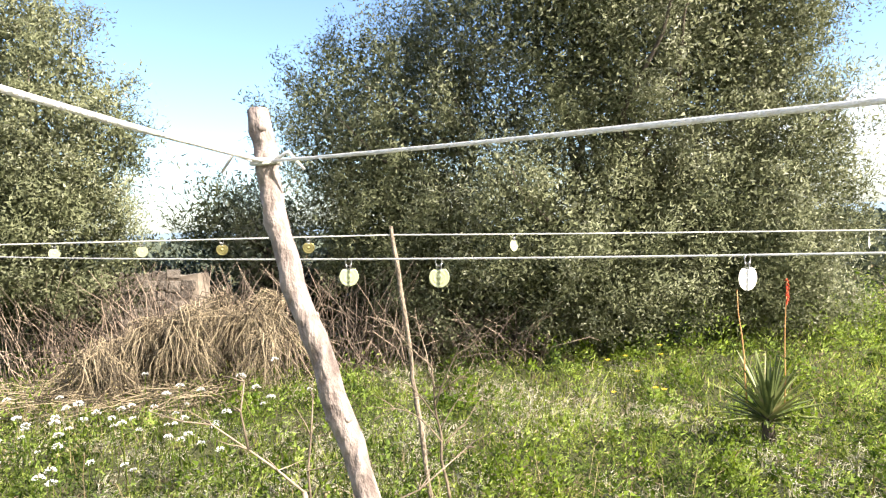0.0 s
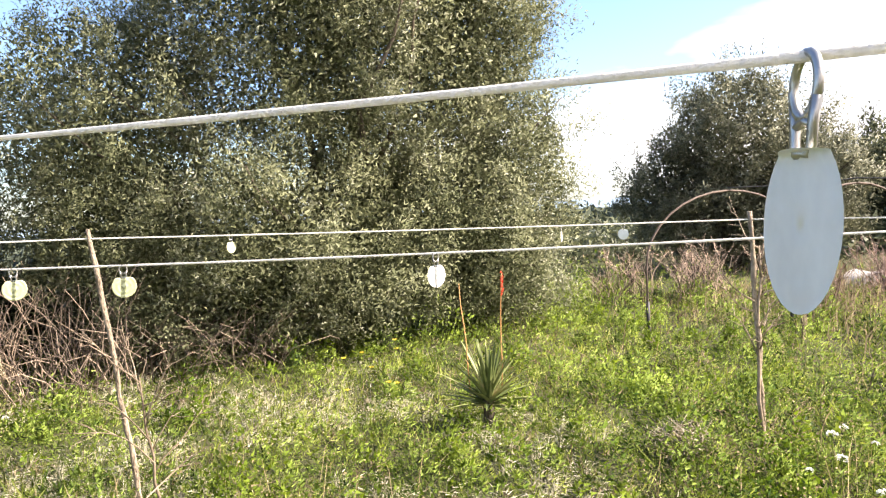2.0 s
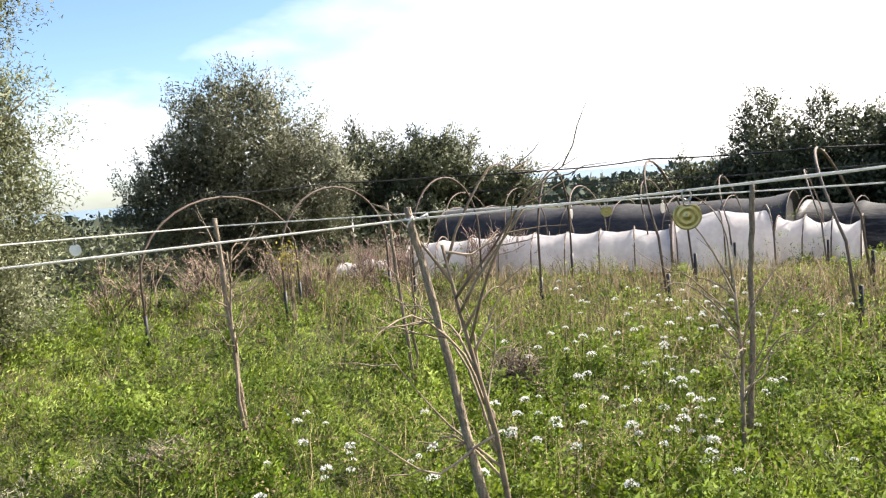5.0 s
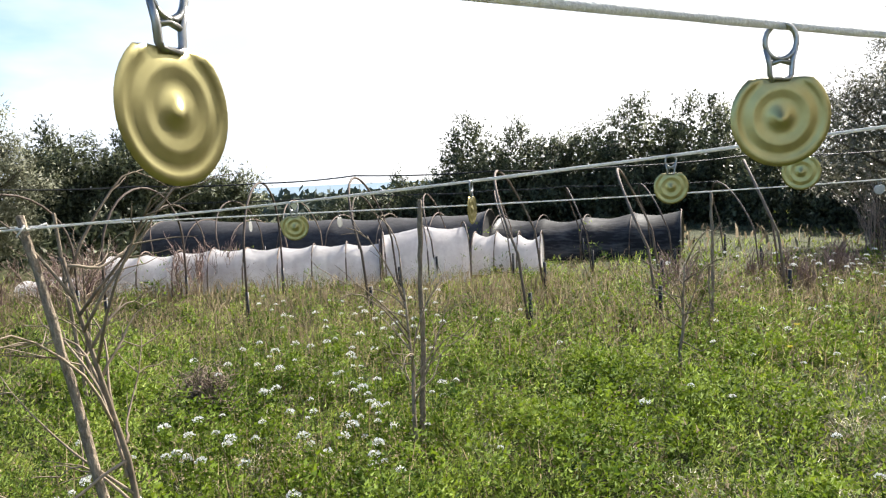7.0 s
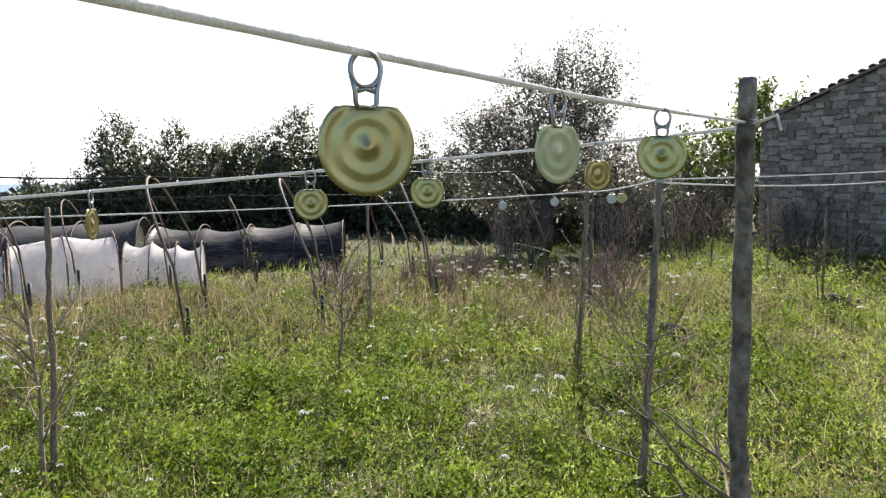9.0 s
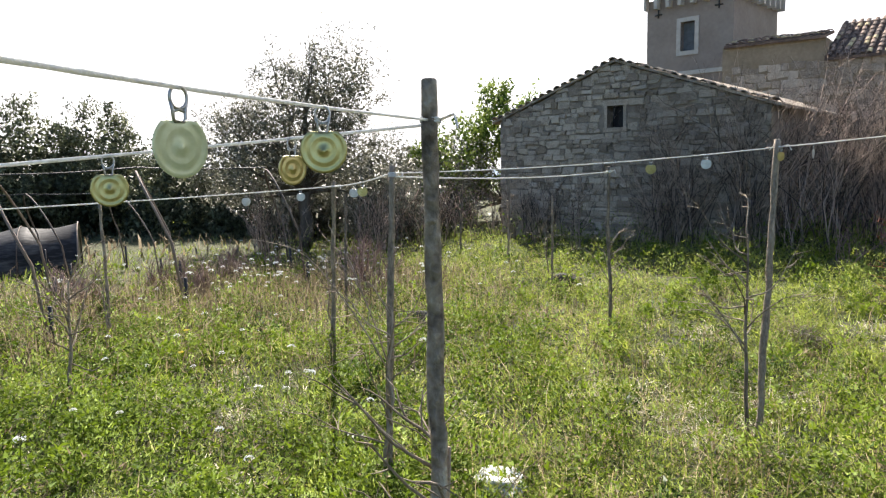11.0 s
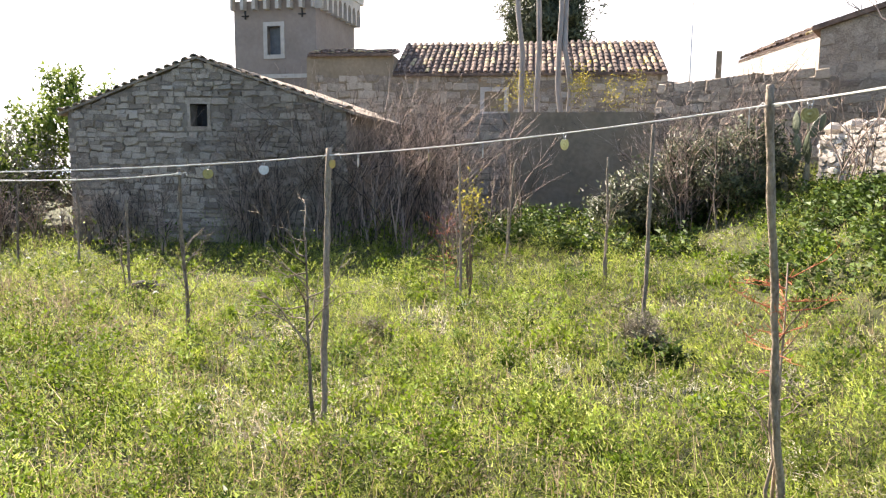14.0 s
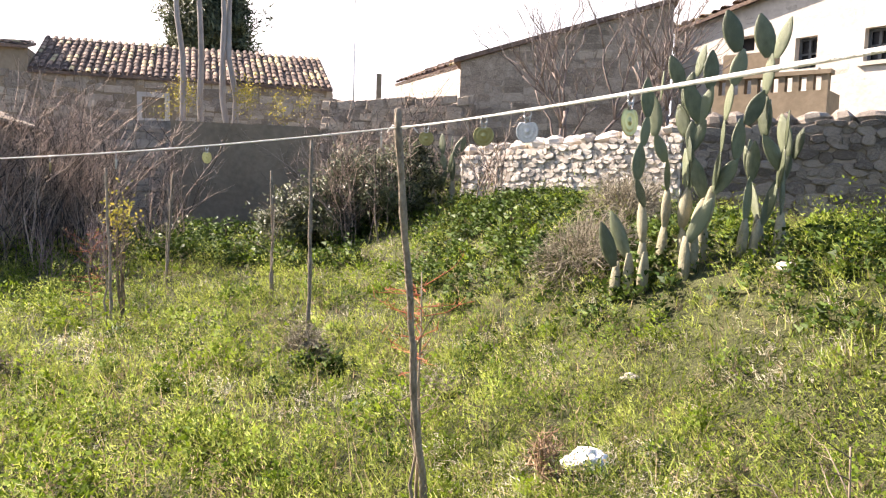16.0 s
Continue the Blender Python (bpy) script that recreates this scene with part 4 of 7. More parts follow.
def dry_heap():
    """Heap of cut dry stalks hanging over the brambles."""
    rng = random.Random(33)
    heap = base("reed_heap", "heap of dry straw-coloured stalks hanging over brambles", "heap", -1.5, 7.7, g(-1.5, 7.7))
    tb = Tubes()
    for c in range(80):
        x = rng.uniform(-2.6, -0.35)
        high = 1.12 - 0.36 * abs(x + 0.8)
        o = Vector((x, 7.2 + rng.uniform(-0.4, 0.5), 0))
        o.z = g(o.x, o.y) + high * rng.uniform(0.35, 1.0)
        lean = rng.uniform(-0.7, 0.5)
        for i in range(34):
            a = o + Vector((rng.uniform(-0.1, 0.1), rng.uniform(-0.1, 0.1), rng.uniform(-0.06, 0.06)))
            L = rng.uniform(0.2, 0.65)
            e = a + Vector((lean * L + rng.uniform(-0.22, 0.22), -rng.uniform(0.1, 0.6) * L, -rng.uniform(0.5, 1.0) * L))
            e.z = max(e.z, g(e.x, e.y) + 0.02)
            mid = a.lerp(e, 0.4) + Vector((rng.uniform(-0.07, 0.07), -0.08, rng.uniform(0.05, 0.2)))
            low = mid.lerp(e, 0.55) + Vector((rng.uniform(-0.06, 0.06), rng.uniform(-0.05, 0.03), rng.uniform(-0.02, 0.07)))
            r = rng.uniform(0.0025, 0.0055)
            tb.add([a, mid, low, e], [r, r * 0.9, r * 0.7, r * 0.3], 3, False)
    for i in range(1100):
        y = rng.uniform(6.2, 7.3)
        x = rng.uniform(-3.4, -0.8 - 0.12 * (7.4 - y) + rng.gauss(0, 0.2))
        a = Vector((x, y, g(x, y) + rng.uniform(0.02, 0.2)))
        L = rng.uniform(0.2, 0.5)
        tb.add([a, a + Vector((rng.uniform(-1, 1) * L, rng.uniform(-1, 1) * L, rng.uniform(-0.05, 0.1)))], [0.004, 0.002], 3, False)
    tagged(tb.done("stalk_mass", M["reed"], heap), kind="stuff")
    br = Tubes()
    for i in range(900):
        x, y = rng.uniform(-3.9, 2.6), rng.uniform(7.5, 8.8)
        z = g(x, y)
        a = Vector((x, y, z))
        b = a + Vector((rng.uniform(-0.7, 0.7), rng.uniform(-0.7, 0.4), rng.uniform(0.3, 1.35) * (1 if x < 0.7 else 0.6)))
        br.add(wobble(a, b, 3, 0.15, rng, 0.15), [0.006, 0.005, 0.004, 0.002], 3, False)
    tagged(br.done("bramble_tangle", M["bramble"], heap, "dark bare bramble stems"), kind="stuff")


dry_heap()


# ---- posts, stakes, cords ----
def post(label, pts, radii, material, seed):
    rng = random.Random(seed)
    x, y, _ = pts[0]
    t = base("wooden_post", label, "post", x, y, g(x, y))
    fine, rr = [], []
    for i in range(len(pts) - 1):
        for k in range(5):
            f = k / 5
            fine.append(Vector(pts[i]).lerp(Vector(pts[i + 1]), f) + Vector((rng.uniform(-1, 1), rng.uniform(-1, 1), 0)) * 0.004)
            rr.append((radii[i] * (1 - f) + radii[i + 1] * f) * rng.uniform(0.92, 1.1))
    fine.append(Vector(pts[-1]))
    rr.append(radii[-1] * 0.97)
    fine.append(Vector(pts[-1]) + Vector((0, 0, 0.004)))
    rr.append(radii[-1] * 0.8)
    Tubes().add(fine, rr, 14).done("shaft", M[material], t)
    for i in range(7):
        j = rng.randrange(2, len(fine) - 2)
        a = rng.uniform(0, 6.28)
        o = Vector((math.cos(a), math.sin(a), 0.15))
        Tubes().add([fine[j] + o * rr[j] * 0.75, fine[j] + o * rr[j] * 1.12], [0.011, 0.006], 7).done("branch_stub", M[material], t)
    return t


def cord(label, spans, r=0.0045):
    """A white cord through points, sagging a little in each span. spans: points; (x, y, z, sag to the next)."""
    pts = []
    for i in range(len(spans) - 1):
        a, b, sag = Vector(spans[i][:3]), Vector(spans[i + 1][:3]), spans[i][3]
        n = max(8, int((b - a).length / 0.09))
        for k in range(n):
            t = k / n
            pts.append(a.lerp(b, t) - Vector((0, 0, sag * 4 * t * (1 - t))))
    pts.append(Vector(spans[-1][:3]))
    rng = random.Random(len(pts))
    tb = Tubes().add(pts, [r * rng.uniform(0.86, 1.14) for _ in pts], 8)
    ob = tb.done("cord", M["cord"])
    return tagged(ob, label, "cord", group="cords between the posts"), pts


def turns(name, at, r, n, parent, axis_tilt=0.15, cord_r=0.0045, seed=0):
    """Turns of cord round a post, as a knot."""
    rng = random.Random(seed)
    pts = []
    for i in range(n * 14 + 1):
        a = 2 * math.pi * i / 14
        pts.append((at[0] + r * math.cos(a), at[1] + r * math.sin(a), at[2] + axis_tilt * r * math.sin(a) + cord_r * 1.7 * (i / 14 - n / 2)))
    Tubes().add(pts, cord_r, 6).done(name, M["cord"], parent, "white cord wound round the wood")
    for s in (-1, 1):
        a = Vector((at[0] + r * 0.7 * s, at[1] - r * 0.7, at[2]))
        Tubes().add([a, a + Vector((0.03 * s, -0.02, 0.012)), a + Vector((0.055 * s, -0.01, -0.02))], [cord_r, cord_r, cord_r * 0.7], 6).done("knot_tail", M["cord"], parent)


T1 = (0.706, 0.850, 1.878)
T2 = (2.925, -2.005, 1.832)
TX = (0.653, -0.92, 1.877)
p1 = post("bent peeled wooden post with white cord tied near its top", [(1.085, 0.769, -0.1), (1.006, 0.789, 0.747), (0.865, 0.812, 1.263), (0.797, 0.827, 1.494), (0.747, 0.838, 1.651), (0.716, 0.847, 1.797), (0.706, 0.850, 1.879), (0.696, 0.855, 1.972)], [0.026, 0.025, 0.024, 0.023, 0.022, 0.021, 0.0205, 0.020], "post", 1)
turns("knot", T1, 0.0265, 2, p1, cord_r=0.0038)
p2 = post("straight grey lichened wooden post with white cord tied near its top", [(2.84, -1.96, g(2.86, -2) - 0.1), (2.86, -1.97, 0.7), (2.905, -1.995, 1.1), (2.928, -2.012, 1.35), (2.922, -2.003, 1.6), (2.92, -2.0, 1.92)], [0.025, 0.022, 0.0205, 0.0195, 0.0185, 0.0185], "post_grey", 2)
turns("knot", T2, 0.022, 2, p2, cord_r=0.0038)
px = post("wooden post that holds the ends of two cords", [(0.63, -0.94, g(0.63, -0.94) - 0.1), (0.645, -0.94, 1.0), (0.64, -0.945, 1.96)], [0.026, 0.024, 0.021], "post_grey", 3)

# name: foot, top, radius
STAKES = {
    "A": ((1.027, 3.767), (0.854, 3.716, 1.718), 0.015),
    "B": ((4.84, 3.10), (4.77, 3.11, 1.60), 0.017),
    "C": ((3.58, 0.40), (3.57, 0.77, 1.655), 0.016),
    "E": ((6.338, 2.707), (6.241, 2.763, 1.579), 0.015),
    "F": ((5.92, 0.05), (5.86, -0.03, 1.58), 0.017),
    "G": ((9.28, -2.38), (9.27, -2.37, 1.42), 0.016),
    "I": ((7.25, -3.86), (6.81, -3.70, 1.63), 0.019),
    "H": ((4.78, -2.95), (4.855, -3.07, 1.74), 0.018),
    "K": ((6.13, -6.24), (6.03, -6.08, 1.70), 0.017),
    "L": ((3.86, -4.97), (3.885, -5.13, 1.85), 0.020),
    "M": ((4.72, -9.45), (4.77, -9.49, 1.83), 0.018),
    "N": ((4.87, -11.6), (4.75, -11.67, 1.79), 0.018),
    "O": ((2.40, -8.80), (2.38, -8.82, 2.17), 0.022),
    "P": ((1.20, -4.95), (1.375, -4.46, 2.08), 0.019),
    "Q": ((3.22, -11.05), (3.23, -11.0, 1.86), 0.019),
    "R": ((10.6, -8.78), (10.67, -8.87, 1.54), 0.017),
    "S": ((9.43, -5.12), (9.43, -5.16, 1.43), 0.017),
    "T": ((8.60, -7.85), (8.6, -7.85, 1.3), 0.016),
    "U": ((11.85, -8.7), (11.8, -8.73, 1.41), 0.017),
}
stakes = {}
for i, (k, (foot, top, r)) in enumerate(STAKES.items()):
    rng = random.Random(100 + i)
    z = g(*foot)
    st = base("stake", "thin wooden stake driven into the grass beside a sapling", "stake", foot[0], foot[1], z, "stakes of the saplings")
    bow = wobble((foot[0], foot[1], z - 0.1), top, 6, 0.014, rng)
    line = []
    for j in range(21):
        q = min(5, j * 6 // 20)
        line.append(bow[q].lerp(bow[q + 1], j * 6 / 20 - q) + Vector((rng.uniform(-1, 1), rng.uniform(-1, 1), 0)) * 0.004 * (0 < j < 20))
    Tubes().add(line + [Vector(top) + Vector((0, 0, 0.003))], [r * rng.uniform(0.82, 1.18) * (1.1 - 0.01 * j) for j in range(21)] + [r * 0.6], 8).done("shaft", M["stake"], st)
    stakes[k] = st


def sapling(x, y, h, seed, spread=0.5, n=9, r=0.012, fork=0.45, label="bare young fruit tree with thin spreading branches", material="twig", tip=None):
    rng = random.Random(seed)
    z = g(x, y)
    t = base("sapling", label, "sapling", x, y, z, "saplings of the plot")
    top = Vector(tip or (x + rng.uniform(-0.1, 0.1), y + rng.uniform(-0.1, 0.1), z + h))
    line = wobble((x, y, z - 0.05), top, 7, 0.025, rng)
    Tubes().add(line, [r * (1.15 - 0.11 * i) for i in range(8)], 7).done("stem", M[material], t)
    n = int(n * 1.5)
    for i in range(n):
        u = fork + (1 - fork) * (i + 0.5) / n
        j = min(6, int(u * 7))
        p = line[j].lerp(line[j + 1], u * 7 - j)
        a = rng.uniform(0, 6.283)
        L = spread * rng.uniform(0.5, 1.2) * (1.25 - 0.6 * u)
        out, across = Vector((math.cos(a), math.sin(a), 0)), Vector((-math.sin(a), math.cos(a), 0))
        rise, bow, side = rng.uniform(0.15, 1.1), rng.uniform(-0.28, 0.35), rng.uniform(-0.3, 0.3)
        bl = []
        for k in range(8):
            v = k / 7
            bl.append(p + out * (L * 0.9 * (v - 0.12 * v * v)) + across * (side * L * v * v + 0.02 * L * math.sin(9 * v + i)) + Vector((0, 0, L * (rise * v + bow * math.sin(math.pi * v) + 0.015 * math.sin(11 * v)))))
        rb = r * 0.42
        arm = Tubes().add(bl, [rb, rb * 0.9, rb * 0.8, rb * 0.7, rb * 0.58, rb * 0.46, rb * 0.33, rb * 0.16], 5).done("branch", M[material], t)
        for _ in range(rng.randint(2, 6)):
            q = bl[rng.randint(2, 6)]
            l2 = L * rng.uniform(0.15, 0.45)
            b = a + rng.uniform(-1.2, 1.2)
            Tubes().add(wobble(q, q + Vector((math.cos(b) * l2, math.sin(b) * l2, l2 * rng.uniform(-0.1, 0.9))), 3, l2 * 0.1, rng), [rb * 0.5, rb * 0.4, rb * 0.3, rb * 0.15], 4, False).done("twig", M[material], arm)
    return t


sapling(1.136, 3.561, 0.95, 201, 0.5, 6, 0.01)
sapling(4.77, 3.06, 1.35, 202, 0.55, 9, 0.014)
sapling(3.63, 0.38, 1.30, 203, 0.66, 11, 0.014, 0.45, tip=(3.60, 0.66, 1.52))
sapling(6.254, 2.642, 1.25, 204, 0.75, 10, 0.013)
sapling(5.74, 0.02, 1.1, 205, 0.6, 10, 0.015, 0.35)
sapling(7.35, -1.75, 0.95, 206, 0.5, 10, 0.016, 0.35)
sapling(9.25, -2.35, 0.9, 207, 0.4, 7, 0.01)
sapling(7.2, -3.83, 0.9, 208, 0.5, 7, 0.011)
sapling(4.76, -2.9, 1.0, 209, 0.7, 9, 0.013, 0.3)
sapling(6.1, -6.2, 1.0, 210, 0.4, 7, 0.011)
sapling(3.88, -4.92, 1.3, 211, 0.55, 10, 0.013, 0.45)
sapling(4.76, -9.41, 1.2, 212, 0.5, 9, 0.012)
sapling(4.84, -11.5, 1.3, 213, 0.4, 7, 0.011)
sapling(1.27, -4.86, 1.0, 214, 0.35, 6, 0.01)
sapling(3.25, -10.98, 1.3, 215, 0.5, 9, 0.012)
sapling(8.57, -7.8, 1.0, 216, 0.5, 8, 0.011)
sapling(10.56, -8.73, 1.2, 217, 0.6, 9, 0.012)
sapling(-0.34, -3.8, 0.8, 221, 0.45, 5, 0.009, 0.3)
sapling(2.96, -1.96, 1.05, 218, 0.6, 11, 0.013, 0.25)


def low_branches():
    """A young tree at the edge of the plot with one long low arm."""
    rng = random.Random(219)
    t = base("sapling", "small bare fruit tree with one long low branch", "sapling", 0.45, 3.0, g(0.45, 3.0), "saplings of the plot")
    Tubes().add([(0.45, 3.0, g(0.45, 3.0) - 0.05), (0.43, 2.99, 0.2), (0.39, 2.98, 0.45)], [0.014, 0.013, 0.012], 7).done("stem", M["twig"], t)
    for pts in ([(0.39, 2.98, 0.45), (0.27, 2.97, 0.57), (0.136, 2.97, 0.68), (-0.035, 2.98, 0.81), (-0.17, 2.96, 0.84), (-0.32, 2.98, 0.89)], [(0.42, 2.98, 0.38), (0.41, 3.0, 0.55), (0.435, 2.99, 0.72), (0.45, 3.02, 0.9)], [(0.136, 2.97, 0.68), (0.1, 3.0, 0.86), (0.12, 3.03, 1.0)], [(0.44, 2.99, 0.1), (0.7, 3.05, 0.3), (0.95, 3.0, 0.42), (1.2, 3.05, 0.6)]):
        tb = Tubes().add(pts, [0.0068 * (1 - 0.75 * i / len(pts)) for i in range(len(pts))], 6)
        for q in pts[1:]:
            for _ in range(2):
                l2 = rng.uniform(0.06, 0.2)
                tb.add(wobble(q, Vector(q) + Vector((rng.uniform(-1, 1), rng.uniform(-0.6, 0.6), rng.uniform(0, 1))) * l2, 3, 0.02, rng), [0.004, 0.003, 0.002, 0.001], 4, False)
        tb.done("branch", M["twig"], t)


low_branches()

_, near_cord = cord("near white cord from the peeled post to the grey post", [(*T1, 0.004), (1.469, -0.183, 1.823, 0.002), (1.883, -0.744, 1.809, 0.0), (2.136, -1.05, 1.810, 0.0), (2.363, -1.325, 1.812, 0.0), (2.628, -1.645, 1.820, 0.0), T2], 0.0029)
cord("white cord from the peeled post to a post behind", [(*T1, 0.012), TX], 0.0031)
tC = (3.575, 0.76, 1.615)
_, mid_cord = cord("white cord past the saplings to the grey post", [(-3.785, 4.960, 1.760, 0.065), (*tC, 0.02), (T2[0], T2[1], T2[2] - 0.010)], 0.0036)
_, far_cord = cord("white cord along the tops of the stakes", [(-5.725, 5.005, 1.791, 0.004), (0.854, 3.716, 1.670, 0.007), (4.77, 3.11, 1.55, 0.0), (5.86, -0.035, 1.533, 0.016), (6.81, -3.70, 1.586, 0.015), (4.853, -3.068, 1.698)], 0.0045)
_, wall_cord = cord("white cord over the stakes towards the rubble wall", [(4.853, -3.068, 1.698, 0.024), (3.884, -5.134, 1.807, 0.025), (1.36, -4.459, 2.004, 0.016), TX], 0.0033)
cord("white cord ending in a knot on a stake", [(4.853, -3.07, 1.68, 0.03), (6.03, -6.08, 1.658)], 0.0045)
turns("knot", (4.853, -3.068, 1.69), 0.02, 3, stakes["H"], seed=2)
turns("knot", (6.03, -6.08, 1.658), 0.02, 3, stakes["K"], seed=3)
turns("knot", tC, 0.024, 1, stakes["C"], seed=4)
turns("knot", (1.355, -4.5, 2.004), 0.021, 1, stakes["P"], seed=5)
turns("knot", (6.81, -3.70, 1.586), 0.02, 2, stakes["I"], seed=6)
turns("knot", (3.884, -5.134, 1.807), 0.021, 1, stakes["L"], seed=7)


# ---- can lids ----
def lid_mesh(R=0.037, relief=1.0):
    """A folded can lid with pressed rings; hangs down from the origin, facing -y."""
    v, f = [], []
    prof = [(0.0, 0.002), (0.14, 0.0014), (0.24, 0.0002), (0.42, 0.0002), (0.52, 0.0008), (0.6, 0.0008), (0.7, 0.0001), (0.84, 0.0001), (0.93, 0.0012), (1.0, 0.0)]
    seg = 36
    for rr, dz in prof:
        for s in range(seg):
            a = 2 * math.pi * s / seg
            x, z = R * rr * math.sin(a), R * rr * math.cos(a)
            bend = 0.0
            if z > R * 0.78:
                bend = (z - R * 0.78) * 0.8
                z = R * 0.78 + (z - R * 0.78) * 0.12
            v.append((x, -dz * relief + bend, z - R * 0.78))
    for i in range(len(prof) - 1):
        for s in range(seg):
            t = (s + 1) % seg
            f.append((i * seg + s, i * seg + t, (i + 1) * seg + t, (i + 1) * seg + s))
    f.append(tuple(range(seg)))
    return v, f


def ring_tubes():
    """The finger ring, the forked tab below it and the bridge between its legs."""
    ring, fork, bridge = Tubes(), Tubes(), Tubes()
    ring.add([(0.0115 * math.sin(2 * math.pi * i / 18), 0, 0.0265 + 0.013 * math.cos(2 * math.pi * i / 18)) for i in range(19)], 0.0021, 6, False)
    fork.add([(0.0108, 0, 0.0215), (0.0082, 0, 0.011), (0.0078, 0, 0.002), (0.006, 0, -0.001), (-0.006, 0, -0.001), (-0.0078, 0, 0.002), (-0.0082, 0, 0.011), (-0.0108, 0, 0.0215)], 0.0021, 6)
    bridge.add([(-0.007, 0, 0.0105), (0, 0, 0.0125), (0.007, 0, 0.0105)], 0.0019, 6)
    return (("ring_pull", ring), ("tab", fork), ("bridge", bridge))


LID_MESH = {}
for key, relief in (("gold", 1.5), ("tin", 0.35), ("tin_dull", 1.0), ("pale_lid", 1.3)):
    LV, LF = lid_mesh(relief=relief)
    me = bpy.data.meshes.new("disc")
    me.from_pydata(LV, [], LF)
    me.materials.append(M[key])
    me.polygons.foreach_set("use_smooth", [True] * len(me.polygons))
    LID_MESH[key] = me
RING_PARTS = []
for nm, rt in ring_tubes():
    me = bpy.data.meshes.new(nm)
    me.from_pydata([tuple(p) for p in rt.v], [], rt.f)
    me.materials.append(M["ring"])
    me.polygons.foreach_set("use_smooth", [True] * len(me.polygons))
    RING_PARTS.append((nm, me))


def lid(at, turn, key, size=1.0, swing=0.0, roll=0.0):
    """Hangs a lid from the cord at a point; turn: degrees about the vertical."""
    words = {"gold": "gold-lacquered can lid hanging by its ring pull from a cord", "tin": "tin can lid with its glare painted near-white, hanging by its ring pull from a cord", "pale_lid": "pale green-lacquered can lid hanging by its ring pull from cord", "tin_dull": "dull silvery can lid hanging by its ring pull from a cord"}
    t = new("can_lid")
    t.empty_display_size = 0.03
    t.matrix_basis = pose(*at, swing, roll, turn) @ Matrix.Diagonal((size, size, size, 1)) @ Matrix.Translation((0, 0, -0.038))
    tagged(t, words[key], "can lid", "can lids on the cords")
    for nm, me in [("disc", LID_MESH[key])] + RING_PARTS:
        ob = new(nm, me)
        ob.parent = t
    return t


def on(pts, x=None, y=None):
    """The point of a cord at x or y."""
    k, v = (0, x) if x is not None else (1, y)
    for a, b in zip(pts, pts[1:]):
        if min(a[k], b[k]) <= v <= max(a[k], b[k]) and a[k] != b[k]:
            return a.lerp(b, (v - a[k]) / (b[k] - a[k]))
    return min(pts, key=lambda p: abs(p[k] - v))


lid(on(near_cord, y=-0.183), 64, "tin", 1.22, 4)
lid(on(near_cord, y=-0.744), -14, "gold", 0.86)
lid(on(near_cord, y=-1.05), -84, "gold", 0.92)
lid(on(near_cord, y=-1.285), -70, "pale_lid", 0.9)
lid(on(near_cord, y=-1.556), -118, "gold", 0.95)
half = next(i for i, p in enumerate(mid_cord) if p.x > 3.565)
for x, a, k in ((0.712, 12, "pale_lid"), (1.066, 4, "pale_lid"), (1.993, 22, "tin")):
    lid(on(mid_cord[:half], x=x), a, k, 1.05)
for y, a, k in ((-0.215, -70, "gold"), (-0.69, -10, "gold"), (-1.117, -88, "gold"), (-1.35, -98, "gold"), (-1.697, -80, "gold")):
    lid(on(mid_cord[half:], y=y), a, k, 0.95)
n1 = next(i for i, p in enumerate(far_cord) if p.x > 4.76)
n2 = next(i for i, p in enumerate(far_cord) if p.y < -3.69)
for x, a, k in ((-1.283, 20, "pale_lid"), (-0.697, 12, "pale_lid"), (-0.181, 15, "gold"), (0.356, 10, "gold"), (1.56, 40, "pale_lid"), (3.471, 50, "tin"), (3.877, -60, "tin")):
    lid(on(far_cord[:n1], x=x), a, k, 0.95)
for y, a, k in ((2.21, 30, "tin_dull"), (0.92, 8, "tin_dull"), (0.73, -65, "gold"), (0.43, -10, "tin_dull"), (-2.89, -90, "tin_dull"), (-3.37, -110, "tin_dull")):
    lid(on(far_cord[n1:n2], y=y), a, k, 0.9)
for x, k in ((5.95, "tin_dull"), (5.66, "gold")):
    lid(on(far_cord[n2:], x=x), -115, k, 0.9)
n3 = next(i for i, p in enumerate(wall_cord) if p.y < -5.12)
n4 = next(i for i, p in enumerate(wall_cord) if p.x < 1.37)
for y, a, k in ((-4.41, -150, "gold"), (-4.72, -140, "tin_dull")):
    lid(on(wall_cord[:n3], y=y), a, k, 0.8)
for x, a, k in ((3.86, -100, "gold"), (3.64, -74, "tin_dull"), (3.1, -72, "gold"), (2.74, -78, "tin_dull"), (2.27, -120, "gold"), (1.44, -97, "tin_dull")):
    lid(on(wall_cord[n3:n4], x=x), a, k, 0.8)
for y, a, k, z in ((-3.94, -185, "gold", 0.75), (-3.22, -190, "gold", 0.75), (-2.89, -205, "tin_dull", 0.7), (-2.43, -140, "gold", 0.65)):
    lid(on(wall_cord[n4:], y=y), a, k, z)


